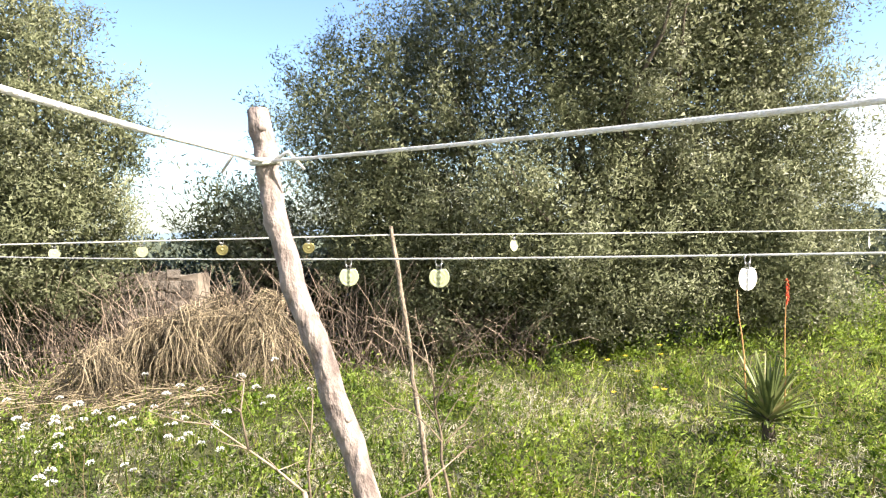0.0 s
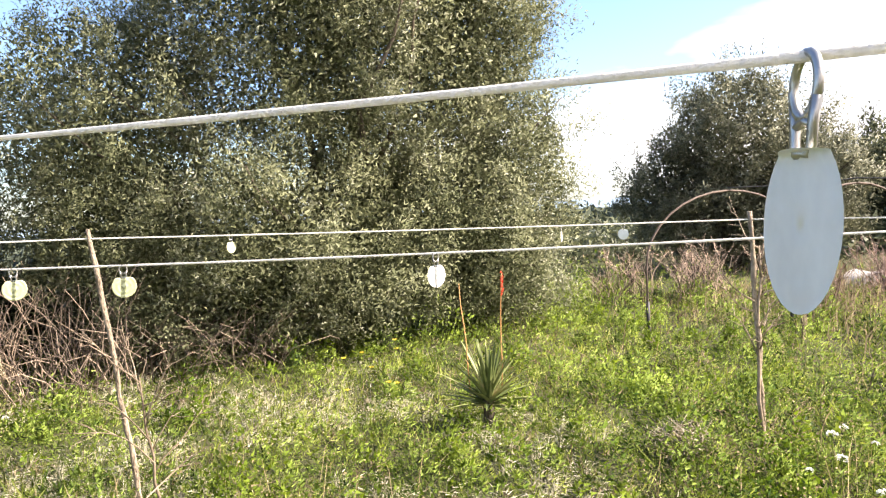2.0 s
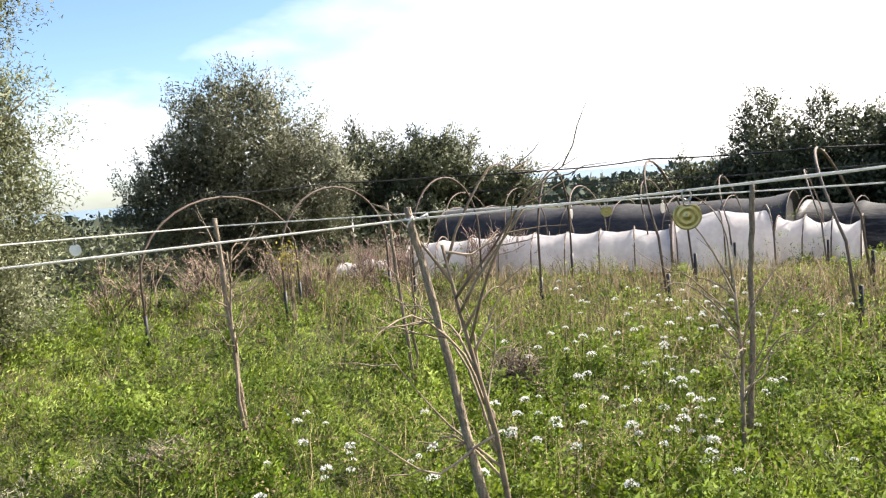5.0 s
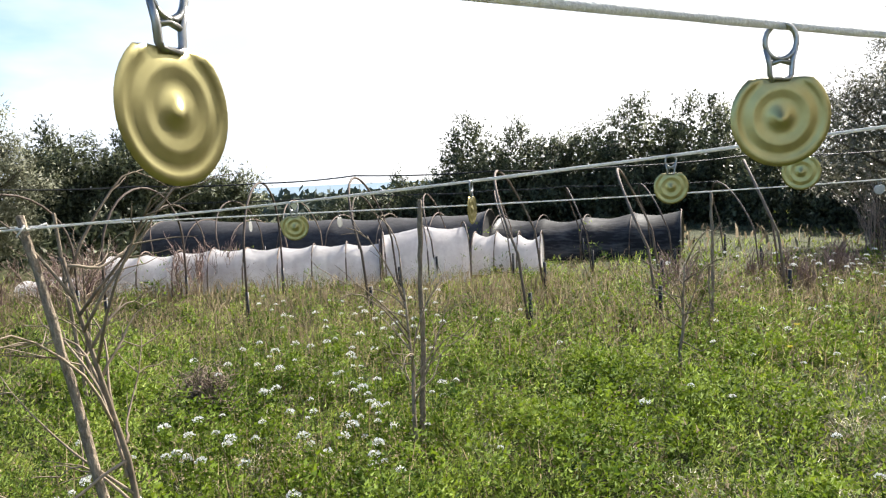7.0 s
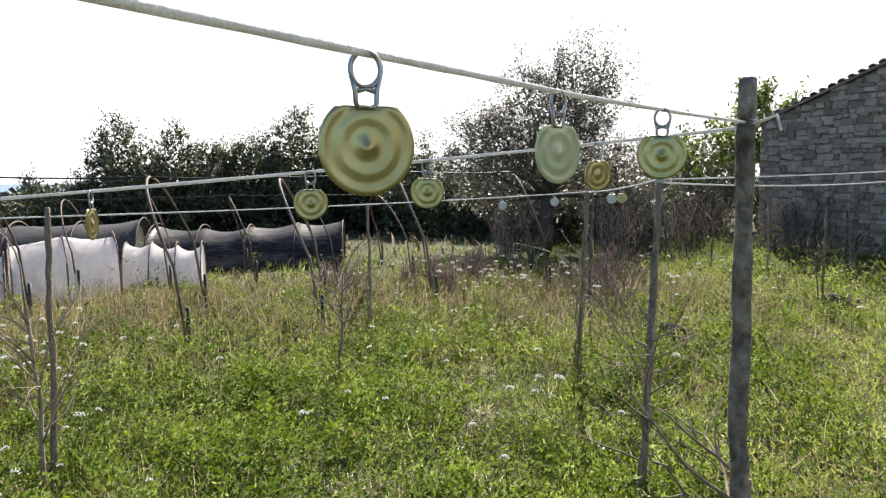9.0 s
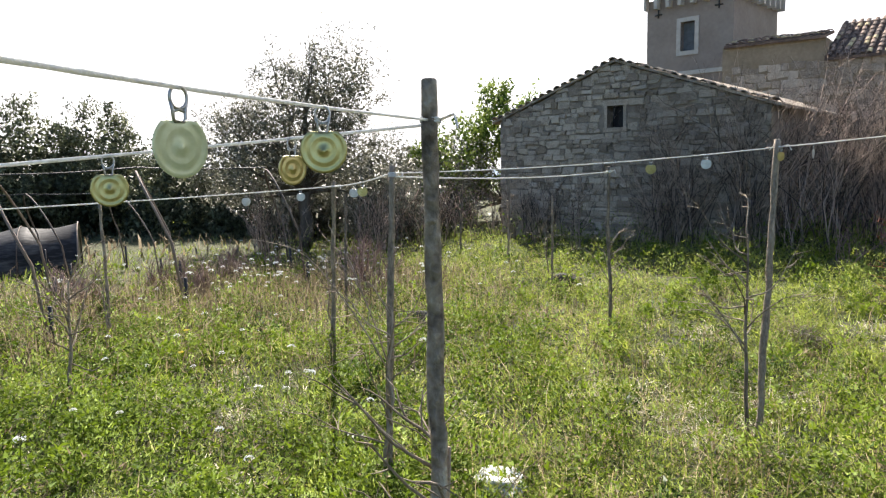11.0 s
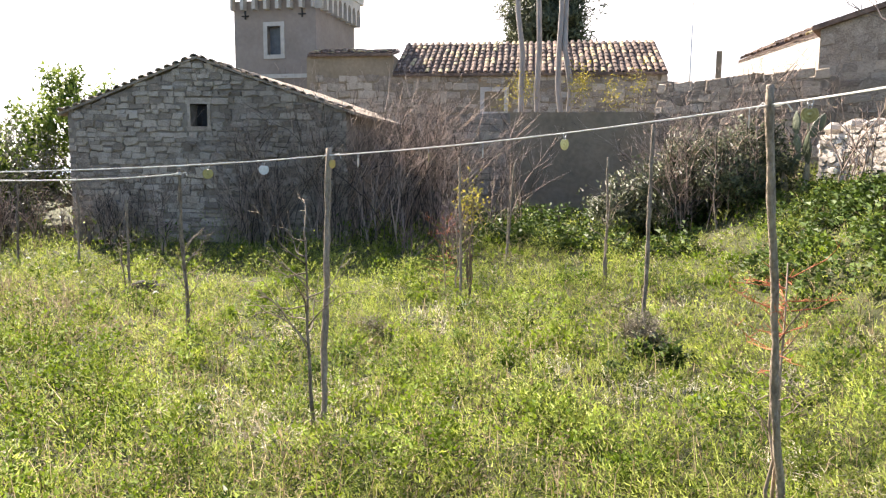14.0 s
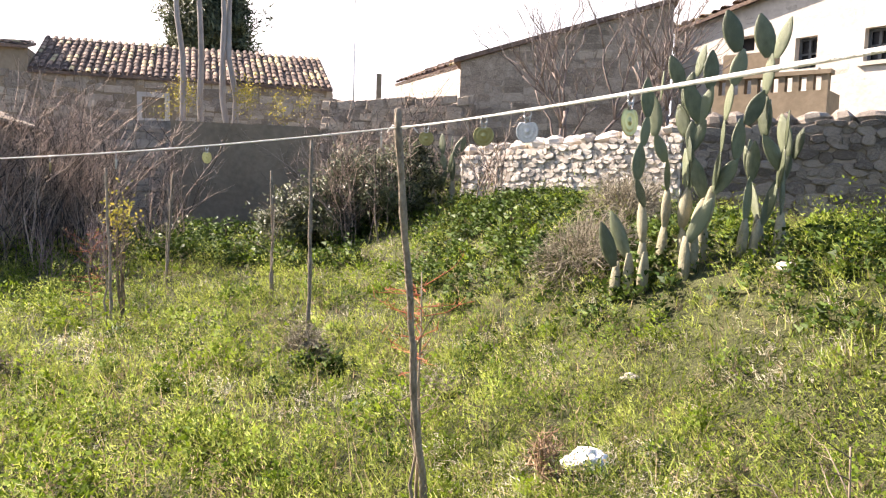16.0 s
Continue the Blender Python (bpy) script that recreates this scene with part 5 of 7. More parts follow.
# ---- aloe ----
def aloe(x, y):
    rng = random.Random(61)
    z = g(x, y)
    t = base("aloe", "spiky green aloe rosette on a short trunk with red flower spikes", "aloe", x, y, z)
    Tubes().add(wobble((x, y, z - 0.05), (x, y, z + 0.24), 4, 0.01, rng), [0.055, 0.05, 0.045, 0.045, 0.05], 9).done("trunk", M["bark"], t)
    for i in range(64):
        a = i * 2.399
        u = i / 64
        up = 0.25 + 1.15 * u
        L = 0.47 * rng.uniform(0.75, 1.15)
        d = Vector((math.cos(a), math.sin(a), 0))
        side = Vector((-math.sin(a), math.cos(a), 0))
        o = Vector((x, y, z + 0.16 + 0.12 * u))
        v, f = [], []
        for k in range(6):
            s = k / 5
            c = o + d * (L * s * math.cos(up) + 0.02) + Vector((0, 0, L * (s * math.sin(up) - 0.22 * s * s * (1 - u * 0.6))))
            w = 0.021 * (1 - s ** 1.5) + 0.0012
            nrm = Vector((-d.x * math.sin(up), -d.y * math.sin(up), math.cos(up)))
            v += [c - side * w + nrm * w * 0.35, c - nrm * w * 0.35, c + side * w + nrm * w * 0.35, c + nrm * w * 0.08]
        for k in range(5):
            for s in range(4):
                f.append((k * 4 + s, k * 4 + (s + 1) % 4, k * 4 + 4 + (s + 1) % 4, k * 4 + 4 + s))
        f.append((20, 21, 22, 23))
        mesh_ob("leaf", v, f, M["aloe"], t)
    for dx, dy, top, red in ((-0.17, 0.08, 1.13, 0.0), (0.14, -0.04, 1.19, 0.16)):
        b = Vector((x + dx * 0.75, y + dy * 0.75, z + 0.3))
        e = Vector((x + dx, y + dy, z + top))
        s = Tubes().add(wobble(b, e, 5, 0.012, rng), [0.006, 0.0055, 0.005, 0.005, 0.004, 0.003], 6).done("flower_stalk", M["aloe_stalk"], t)
        if not red:
            continue
        fl = Tubes()
        for _ in range(40):
            q = e - Vector((0, 0, rng.uniform(-0.02, red)))
            a = rng.uniform(0, 6.28)
            fl.add([q, q + Vector((0.014 * math.cos(a), 0.014 * math.sin(a), -0.018))], [0.0035, 0.0025], 4)
        fl.done("flower", M["aloe_red"], s, "red tubular flowers")


aloe(3.492, 4.514)


# ---- bare hoops and hoses of an uncovered tunnel ----
HOOPS = [((6.62, 6.55), (9.1, 6.45), 0.0), ((8.1, 5.78), (10.1, 5.58), 0.0), ((9.3, 4.6), (11.0, 4.5), 0.0), ((9.7, 2.97), (11.4, 3.2), 0.0), ((9.7, 1.4), (11.4, 1.45), 0.35), ((9.2, -0.5), (11.3, -0.6), 0.45), ((9.6, -1.9), (11.8, -2.2), 0.5), ((10.2, -3.4), (12.3, -3.9), 0.5), ((10.7, -5.2), (12.7, -5.8), 0.45)]


def hoop(a, b, h, r, group, label, lean=0.0):
    za, zb = g(*a), g(*b)
    t = base("tunnel_hoop", label, "hoop", a[0], a[1], za, group)
    pts = [(a[0], a[1], za - 0.1)]
    leg = h * 0.5
    for i in range(17):
        u = math.pi * i / 16
        k = (1 - math.cos(u)) / 2
        pts.append((a[0] + (b[0] - a[0]) * k, a[1] + (b[1] - a[1]) * k + lean * (0.25 + 0.75 * math.sin(u)), za + (zb - za) * k + leg + (h - leg) * math.sin(u)))
    pts.append((b[0], b[1], zb - 0.1))
    Tubes().add(pts, r, 6).done("rod", M["hoop"], t)
    for q in (a, b):
        Tubes().add([(q[0], q[1], g(*q) - 0.1), (q[0], q[1], g(*q) + 0.45)], r * 1.5, 7).done("ground_tube", M["wire"], t, "dark ground tube")
    return t


def hose(label, pts, r):
    ob, _ = cord(label, pts, r)
    ob.name = ob.data.name = "hose"
    ob.data.materials[0] = M["wire"]
    tagged(ob, label, "hose", group="black hoses")


for a, b, lean in HOOPS:
    hoop(a, b, 1.74, 0.015, "hoops of the uncovered tunnel", "tall rusty bent rod of an uncovered tunnel", lean)
hose("black hose along the tops of the hoops", [((a[0] + b[0]) / 2, (a[1] + b[1]) / 2 + lean, 1.75 + g(*a) + 0.02, 0.02) for a, b, lean in HOOPS], 0.009)
BACK_HOOPS = [((13.0, 6.2 - 1.25 * i), (15.0, 6.3 - 1.25 * i), 0.2 + 0.02 * i) for i in range(9)]
for a, b, lean in BACK_HOOPS:
    hoop(a, b, 1.42, 0.012, "lower hoops behind", "thin bent rod of a lower uncovered tunnel", lean)
hose("black hose along the lower hoops", [((a[0] + b[0]) / 2, (a[1] + b[1]) / 2 + lean, 1.43 + g(*a) + 0.02, 0.02) for a, b, lean in BACK_HOOPS], 0.008)


# ---- low covered tunnels ----
def low_tunnel(a, b, w, h, cover, label, n=9, sag=0.05, seed=5, group="low covered tunnels", hoops=True, ends=True, round_=0.75, folds=0.0, rise=0.0):
    """A cover draped over hoops from a to b, sagging between them."""
    rng = random.Random(seed)
    a, b = Vector((*a, 0)), Vector((*b, 0))
    d = (b - a).normalized()
    s = Vector((-d.y, d.x, 0))
    t = base("covered_tunnel", label, "tunnel", a.x, a.y, g(a.x, a.y), group)
    rows, m, arc = [], n * 8, 16
    v, f = [], []
    for i in range(m + 1):
        u = i / m
        c = a.lerp(b, u)
        k = abs(math.sin(math.pi * u * n))
        hh = h * (1 + 0.05 * math.sin(5 * u + seed)) - sag * k * h + rise * u
        for j in range(arc + 1):
            q = math.pi * j / arc
            e = c + s * (w / 2 * math.cos(q) * (1 - 0.06 * k * math.sin(q)) * (1 + folds * math.sin(i * 2.3 + 0.6 * math.sin(i * 0.7)) * (1 - 0.6 * math.sin(q))))
            v.append((e.x, e.y, g(e.x, e.y) - 0.02 + hh * math.sin(q) ** round_ + rng.uniform(-0.006, 0.006)))
    for i in range(m):
        for j in range(arc):
            q = i * (arc + 1) + j
            f.append((q, q + 1, q + arc + 2, q + arc + 1))
    if ends:
        f.append(tuple(range(arc + 1)))
        f.append(tuple(m * (arc + 1) + j for j in reversed(range(arc + 1))))
    mesh_ob("cover", v, f, cover, t, "", True)
    if hoops:
        for i in range(n + 1):
            c = a.lerp(b, i / n)
            pts = []
            for j in range(13):
                q = math.pi * j / 12
                e = c + s * (w / 2 * 1.03 * math.cos(q))
                pts.append((e.x, e.y, g(e.x, e.y) + (h * 1.03 + rise * i / n) * math.sin(q) ** round_))
            Tubes().add(pts, 0.012, 5).done("hoop", M["hoop"], t)
    return t


low_tunnel((12.2, 6.5), (13.28, 2.22), 1.1, 0.68, M["fleece"], "low tunnel draped in white fleece", 8, 0.07, folds=0.05)
low_tunnel((12.35, 8.25), (12.5, 7.2), 0.8, 0.3, M["fleece"], "heap of slack white fleece on the ground", 2, 0.2, 11, folds=0.08, hoops=False)
low_tunnel((13.3, 2.16), (13.7, 0.83), 1.2, 0.80, M["fleece"], "higher end of the white fleece tunnel", 2, 0.05, 6, folds=0.04, rise=0.11)
low_tunnel((14.3, 0.72), (14.25, -0.47), 1.0, 0.66, M["fleece"], "low tunnel draped in slack white fleece", 3, 0.14, 7, folds=0.05)
low_tunnel((17.2, 8.5), (16.7, 0.7), 2.0, 0.94, M["net"], "long tunnel under dark shade net", 7, 0.04, 8)
low_tunnel((16.55, 0.45), (15.9, -3.1), 1.9, 0.82, M["film"], "end of the long tunnel under dark glossy plastic film", 4, 0.09, 10, round_=0.8, folds=0.02)


# ---- walls and buildings ----
def prism(bm, o, u, poly, depth, front=0.0):
    """Extrudes a polygon (along, height) of a wall through o along u, from the front face backwards."""
    n = Vector((-u.y, u.x, 0))
    rows = []
    for back in (front, front - depth):
        rows.append([bm.verts.new((o.x + u.x * a + n.x * back, o.y + u.y * a + n.y * back, z)) for a, z in poly])
    k = len(poly)
    bm.faces.new(rows[0])
    bm.faces.new(list(reversed(rows[1])))
    for i in range(k):
        j = (i + 1) % k
        bm.faces.new([rows[0][i], rows[1][i], rows[1][j], rows[0][j]])
    return bm


def stone_shape(seed, square):
    """An uneven stone, its face towards +y: a block with clipped corners, or eight-sided rubble where square is 0."""
    rg = random.Random(seed)
    ring = []
    for k in range(8):
        if square:
            x, z = ((0.5, 0.4), (0.4, 0.5), (-0.4, 0.5), (-0.5, 0.4), (-0.5, -0.4), (-0.4, -0.5), (0.4, -0.5), (0.5, -0.4))[k]
            ring.append((x + rg.uniform(-0.13, 0.06) * (1 if x > 0 else -1), z + rg.uniform(-0.15, 0.08) * (1 if z > 0 else -1)))
        else:
            a = 2 * math.pi * (k + 0.5) / 8 + rg.uniform(-0.2, 0.2)
            q = 0.55 * (abs(math.cos(a)) ** 3 + abs(math.sin(a)) ** 3) ** (-1 / 3) * rg.uniform(0.88, 1.1)
            ring.append((q * math.cos(a), q * math.sin(a)))
    v, f = [], []
    for depth, k in ((0.0, 1.0), (0.72, 0.98), (1.0, 0.86)):
        for x, z in ring:
            v.append((x * k, depth + (rg.uniform(-0.12, 0.12) if depth else 0), z * k))
    for r in (0, 8):
        for k in range(8):
            f.append((r + k, r + 8 + k, r + 8 + (k + 1) % 8, r + (k + 1) % 8))
    f.append(tuple(reversed(range(16, 24))))
    return v, f


STONE_SHAPES = {"coursed": [stone_shape(500 + i, 1) for i in range(10)], "rubble": [stone_shape(520 + i, 0) for i in range(10)]}
STONE_MESH = {}


def stones(parent, o, u, length, bottom, top, sw, sh, key, seed, limit=300, depth=0.06, holes=(), start=0.0, kind="coursed"):
    """Courses of uneven stones on the face of a wall; the nearest are parts, the rest one mesh."""
    rng = random.Random(seed)
    o, u = Vector(o), Vector(u).normalized()
    n = Vector((-u.y, u.x, 0))
    spots, z = [], bottom
    while z < max(top(start + length * k / 20) for k in range(21)):
        h = sh * rng.uniform(0.7, 1.4)
        a = start - rng.uniform(0, sw)
        while a < start + length:
            w = sw * rng.uniform(0.5, 1.7)
            c = a + w / 2
            if start <= c <= start + length and z + h * 0.7 < top(c) and not any(h0 - w * 0.4 < c < h1 + w * 0.4 and z0 - h * 0.9 < z < z1 for h0, h1, z0, z1 in holes):
                spots.append((c, z + h / 2 + rng.uniform(-0.22, 0.22) * h, min(w, 2 * (start + length - c), 2 * (c - start) + 0.05), h * rng.uniform(0.85, 1.3), rng.randrange(10), rng.uniform(-14, 14) if kind == "rubble" else rng.uniform(-5, 5), rng.uniform(0.5, 1.4)))
            a += w
        z += h
    spots.sort(key=lambda s: (o + u * s[0] - Vector((1.5, -1.2, 0))).length + 0.35 * abs(s[1] - 2))
    rv, rf = [], []
    pinv = world_of(parent).inverted()
    for i, (c, zc, w, h, k, tilt, pr) in enumerate(spots):
        turn = Matrix((( u.x, n.x, 0, 0), (u.y, n.y, 0, 0), (0, 0, 1, 0), (0, 0, 0, 1)))
        m = Matrix.Translation(o + u * c + n * -0.015 + Vector((0, 0, zc))) @ turn @ pose(0, 0, 0, 0, tilt, 0) @ Matrix.Diagonal((w * 1.0, depth * pr, h * 1.0, 1))
        if i < limit:
            if (key, kind, k) not in STONE_MESH:
                me = bpy.data.meshes.new("stone")
                me.from_pydata(STONE_SHAPES[kind][k][0], [], STONE_SHAPES[kind][k][1])
                me.materials.append(M[key])
                STONE_MESH[(key, kind, k)] = me
            ob = new("stone", STONE_MESH[(key, kind, k)])
            ob.parent, ob.matrix_parent_inverse, ob.matrix_basis = parent, pinv, m
        else:
            b = len(rv)
            rv += [m @ Vector(p) for p in STONE_SHAPES[kind][k][0]]
            rf += [tuple(b + q for q in face) for face in STONE_SHAPES[kind][k][1]]
    if rv:
        tagged(mesh_ob("stonework", rv, rf, M[key + "_i"], parent), kind="stuff")


def tile_shape(w, L, up=1):
    v, f = [], []
    for e, s in ((0, 1.0), (1, 0.86)):
        for i in range(6):
            a = math.pi * i / 5
            v.append((w / 2 * s * math.cos(a), e * L, up * w * 0.34 * s * math.sin(a) + 0.02 * (1 - e)))
        for i in range(6):
            a = math.pi * i / 5
            v.append(((w / 2 - 0.018) * s * math.cos(a), e * L, up * (w * 0.34 - 0.018) * s * math.sin(a) + 0.02 * (1 - e)))
    for i in range(5):
        f += [(i, i + 1, 13 + i, 12 + i), (6 + i, 18 + i, 19 + i, 7 + i), (i, 6 + i, 7 + i, i + 1)]
    return v, f


def tiled_slope(parent, eave0, eave1, rise, back, pitch_w=0.36, row=0.42, limit=300, seed=1, flip=1):
    """Clay tiles in columns from an eave (eave0 to eave1) up a slope. rise, back: height and depth of the slope; flip: side on which it climbs."""
    rng = random.Random(seed)
    a, b = Vector(eave0), Vector(eave1)
    u = (b - a)
    width = u.length
    u.normalize()
    flat = Vector((u.y, -u.x, 0)).normalized() * flip
    s = (flat * back + Vector((0, 0, rise)))
    slope = s.length
    s.normalize()
    nrm = u.cross(s) * (1 if u.cross(s).z > 0 else -1)
    x_ax = s.cross(nrm)
    turn = Matrix(((x_ax.x, s.x, nrm.x, 0), (x_ax.y, s.y, nrm.y, 0), (x_ax.z, s.z, nrm.z, 0), (0, 0, 0, 1)))
    v, f = tile_shape(pitch_w * 0.72, row * 1.18)
    me = bpy.data.meshes.new("roof_tile")
    me.from_pydata(v, [], f)
    me.materials.append(M["tile"])
    cols, rows = int(width / pitch_w), int(slope / row)
    pinv = world_of(parent).inverted()
    n, rv, rf = 0, [], []
    wave = [rng.uniform(-0.015, 0.015) for _ in range(cols + 1)]
    for r in range(rows):
        for c in range(cols):
            p = a + u * ((c + 0.5) * width / cols + rng.uniform(-0.02, 0.02)) + s * (r * slope / rows + rng.uniform(-0.03, 0.03)) + nrm * (0.05 + wave[c] + 0.012 * math.sin(c * 0.5 + r))
            m = Matrix.Translation(p) @ turn @ pose(0, 0, 0, 0, rng.uniform(-3, 3), rng.uniform(-2.5, 2.5))
            if n < limit:
                ob = new("roof_tile", me)
                ob.parent, ob.matrix_parent_inverse, ob.matrix_basis = parent, pinv, m
            else:
                k = len(rv)
                rv += [m @ Vector(q) for q in v]
                rf += [tuple(k + q for q in face) for face in f]
            n += 1
    if rv:
        tagged(mesh_ob("roof_tiles", rv, rf, M["tile_i"], parent), kind="stuff")
    bm = bmesh.new()
    t = flat * back + Vector((0, 0, rise))
    lo = [bm.verts.new(q - Vector((0, 0, 0.06))) for q in (a, b, b + t, a + t)]
    hi = [bm.verts.new(q + Vector((0, 0, 0.03))) for q in (a, b, b + t, a + t)]
    bm.faces.new(hi)
    bm.faces.new(list(reversed(lo)))
    for i in range(4):
        j = (i + 1) % 4
        bm.faces.new([lo[i], lo[j], hi[j], hi[i]])
    bmesh.ops.recalc_face_normals(bm, faces=bm.faces)
    part("roof_deck", bm, M["tile_i"], parent, "channel tiles under the cover tiles")


def wall_piece(parent, key, *shape):
    bm = bmesh.new()
    prism(bm, *shape)
    bmesh.ops.recalc_face_normals(bm, faces=bm.faces)
    part("wall", bm, M[key], parent)


def barn():
    R, L = Vector((8.60, -13.25, 0)), Vector((14.25, -11.80, 0))
    u = (L - R).normalized()
    n = Vector((-u.y, u.x, 0))
    W = (L - R).length
    ap, ea, pk = 2.98, 2.60, 3.62
    b = base("stone_barn", "old grey stone barn with a gable end and one small window", "barn", R.x, R.y, g(R.x, R.y))
    top = lambda a: ea + (pk - ea) * (a / ap if a < ap else (W - a) / (W - ap))
    w0, w1, z0, z1 = 2.80, 3.16, 2.34, 2.78
    wall_piece(b, "mortar", R, u, [(0, -0.3), (w0, -0.3), (w0, top(w0)), (0, ea)], 0.45)
    wall_piece(b, "mortar", R, u, [(w1, -0.3), (W, -0.3), (W, ea), (w1, top(w1))], 0.45)
    wall_piece(b, "mortar", R, u, [(w0, -0.3), (w1, -0.3), (w1, z0), (w0, z0)], 0.45)
    wall_piece(b, "mortar", R, u, [(w0, z1), (w1, z1), (w1, top(w1)), (ap, pk), (w0, top(w0))], 0.45)
    for a in (0.0, W - 0.45):
        wall_piece(b, "mortar", R, u, [(a, -0.3), (a + 0.45, -0.3), (a + 0.45, ea), (a, ea)], 7.0, -0.45)
    wall_piece(b, "mortar", R, u, [(0.45, -0.3), (W - 0.45, -0.3), (W - 0.45, ea), (ap, pk - 0.1), (0.45, ea)], 0.3, -7.1)
    # a near-black panel behind the bars paints the barn's unlit inside
    bm = bmesh.new()
    prism(bm, R, u, [(w0, z0), (w1, z0), (w1, z1), (w0, z1)], 0.03, -0.25)
    win = part("window", bm, M["dark"], b, "small unglazed window, its dark inside painted on a panel")
    fr = bmesh.new()
    prism(fr, R, u, [(w0 - 0.08, z0 - 0.08), (w1 + 0.08, z0 - 0.08), (w1 + 0.08, z0), (w0 - 0.08, z0)], 0.2, 0.025)
    prism(fr, R, u, [(w0 - 0.1, z1), (w1 + 0.1, z1), (w1 + 0.1, z1 + 0.11), (w0 - 0.1, z1 + 0.11)], 0.2, 0.025)
    prism(fr, R, u, [(w0 - 0.06, z0), (w0, z0), (w0, z1), (w0 - 0.06, z1)], 0.2, 0.023)
    prism(fr, R, u, [(w1, z0), (w1 + 0.06, z0), (w1 + 0.06, z1), (w1, z1)], 0.2, 0.023)
    bmesh.ops.recalc_face_normals(fr, faces=fr.faces)
    part("window_surround", fr, M["stone_i"], win, "dressed stone surround")
    bars = Tubes()
    for k in range(3):
        q = R + u * (w0 + (w1 - w0) * (k + 1) / 4) - n * 0.12
        bars.add([(q.x, q.y, z0), (q.x, q.y, z1)], 0.008, 6)
    bars.done("bar", M["wire"], win)
    # roof: two slopes, with a rough tiled verge
    for s, (c, e) in enumerate(((ap, -0.18), (ap, W + 0.18))):
        f = bmesh.new()
        ze = ea - 0.18 * (pk - ea) / ap
        pts = [(c, pk + 0.02), (e, ze + 0.02), (e, ze + 0.07), (c, pk + 0.07)]
        prism(f, R, u, pts if s == 0 else list(reversed(pts)), 7.4, 0.08)
        bmesh.ops.recalc_face_normals(f, faces=f.faces)
        part("roof", f, M["stone_i"], b, "weathered grey roof")
    v, f = tile_shape(0.15, 0.4)
    me = bpy.data.meshes.new("verge_tile")
    me.from_pydata(v, [], f)
    me.materials.append(M["stone"])
    rng = random.Random(9)
    for i in range(34):
        a = -0.1 + (W + 0.2) * i / 33
        q = R + u * a + n * 0.12
        ob = new("verge_tile", me)
        m = Matrix.Translation((q.x, q.y, max(top(min(max(a, 0), W)), ea - 0.05) + 0.05)) @ Matrix(((u.x, -n.x, 0, 0), (u.y, -n.y, 0, 0), (0, 0, 1, 0), (0, 0, 0, 1))) @ pose(0, 0, 0, rng.uniform(-6, 6), (-18 if a < ap else 18) + rng.uniform(-6, 6), rng.uniform(-8, 8))
        ob.parent, ob.matrix_parent_inverse, ob.matrix_basis = b, world_of(b).inverted(), m
    stones(b, R, u, W, 0.0, lambda a: top(a) + 0.02, 0.21, 0.105, "stone", 71, 300, 0.05, [(w0 - 0.1, w1 + 0.1, z0 - 0.1, z1 + 0.12)])


barn()


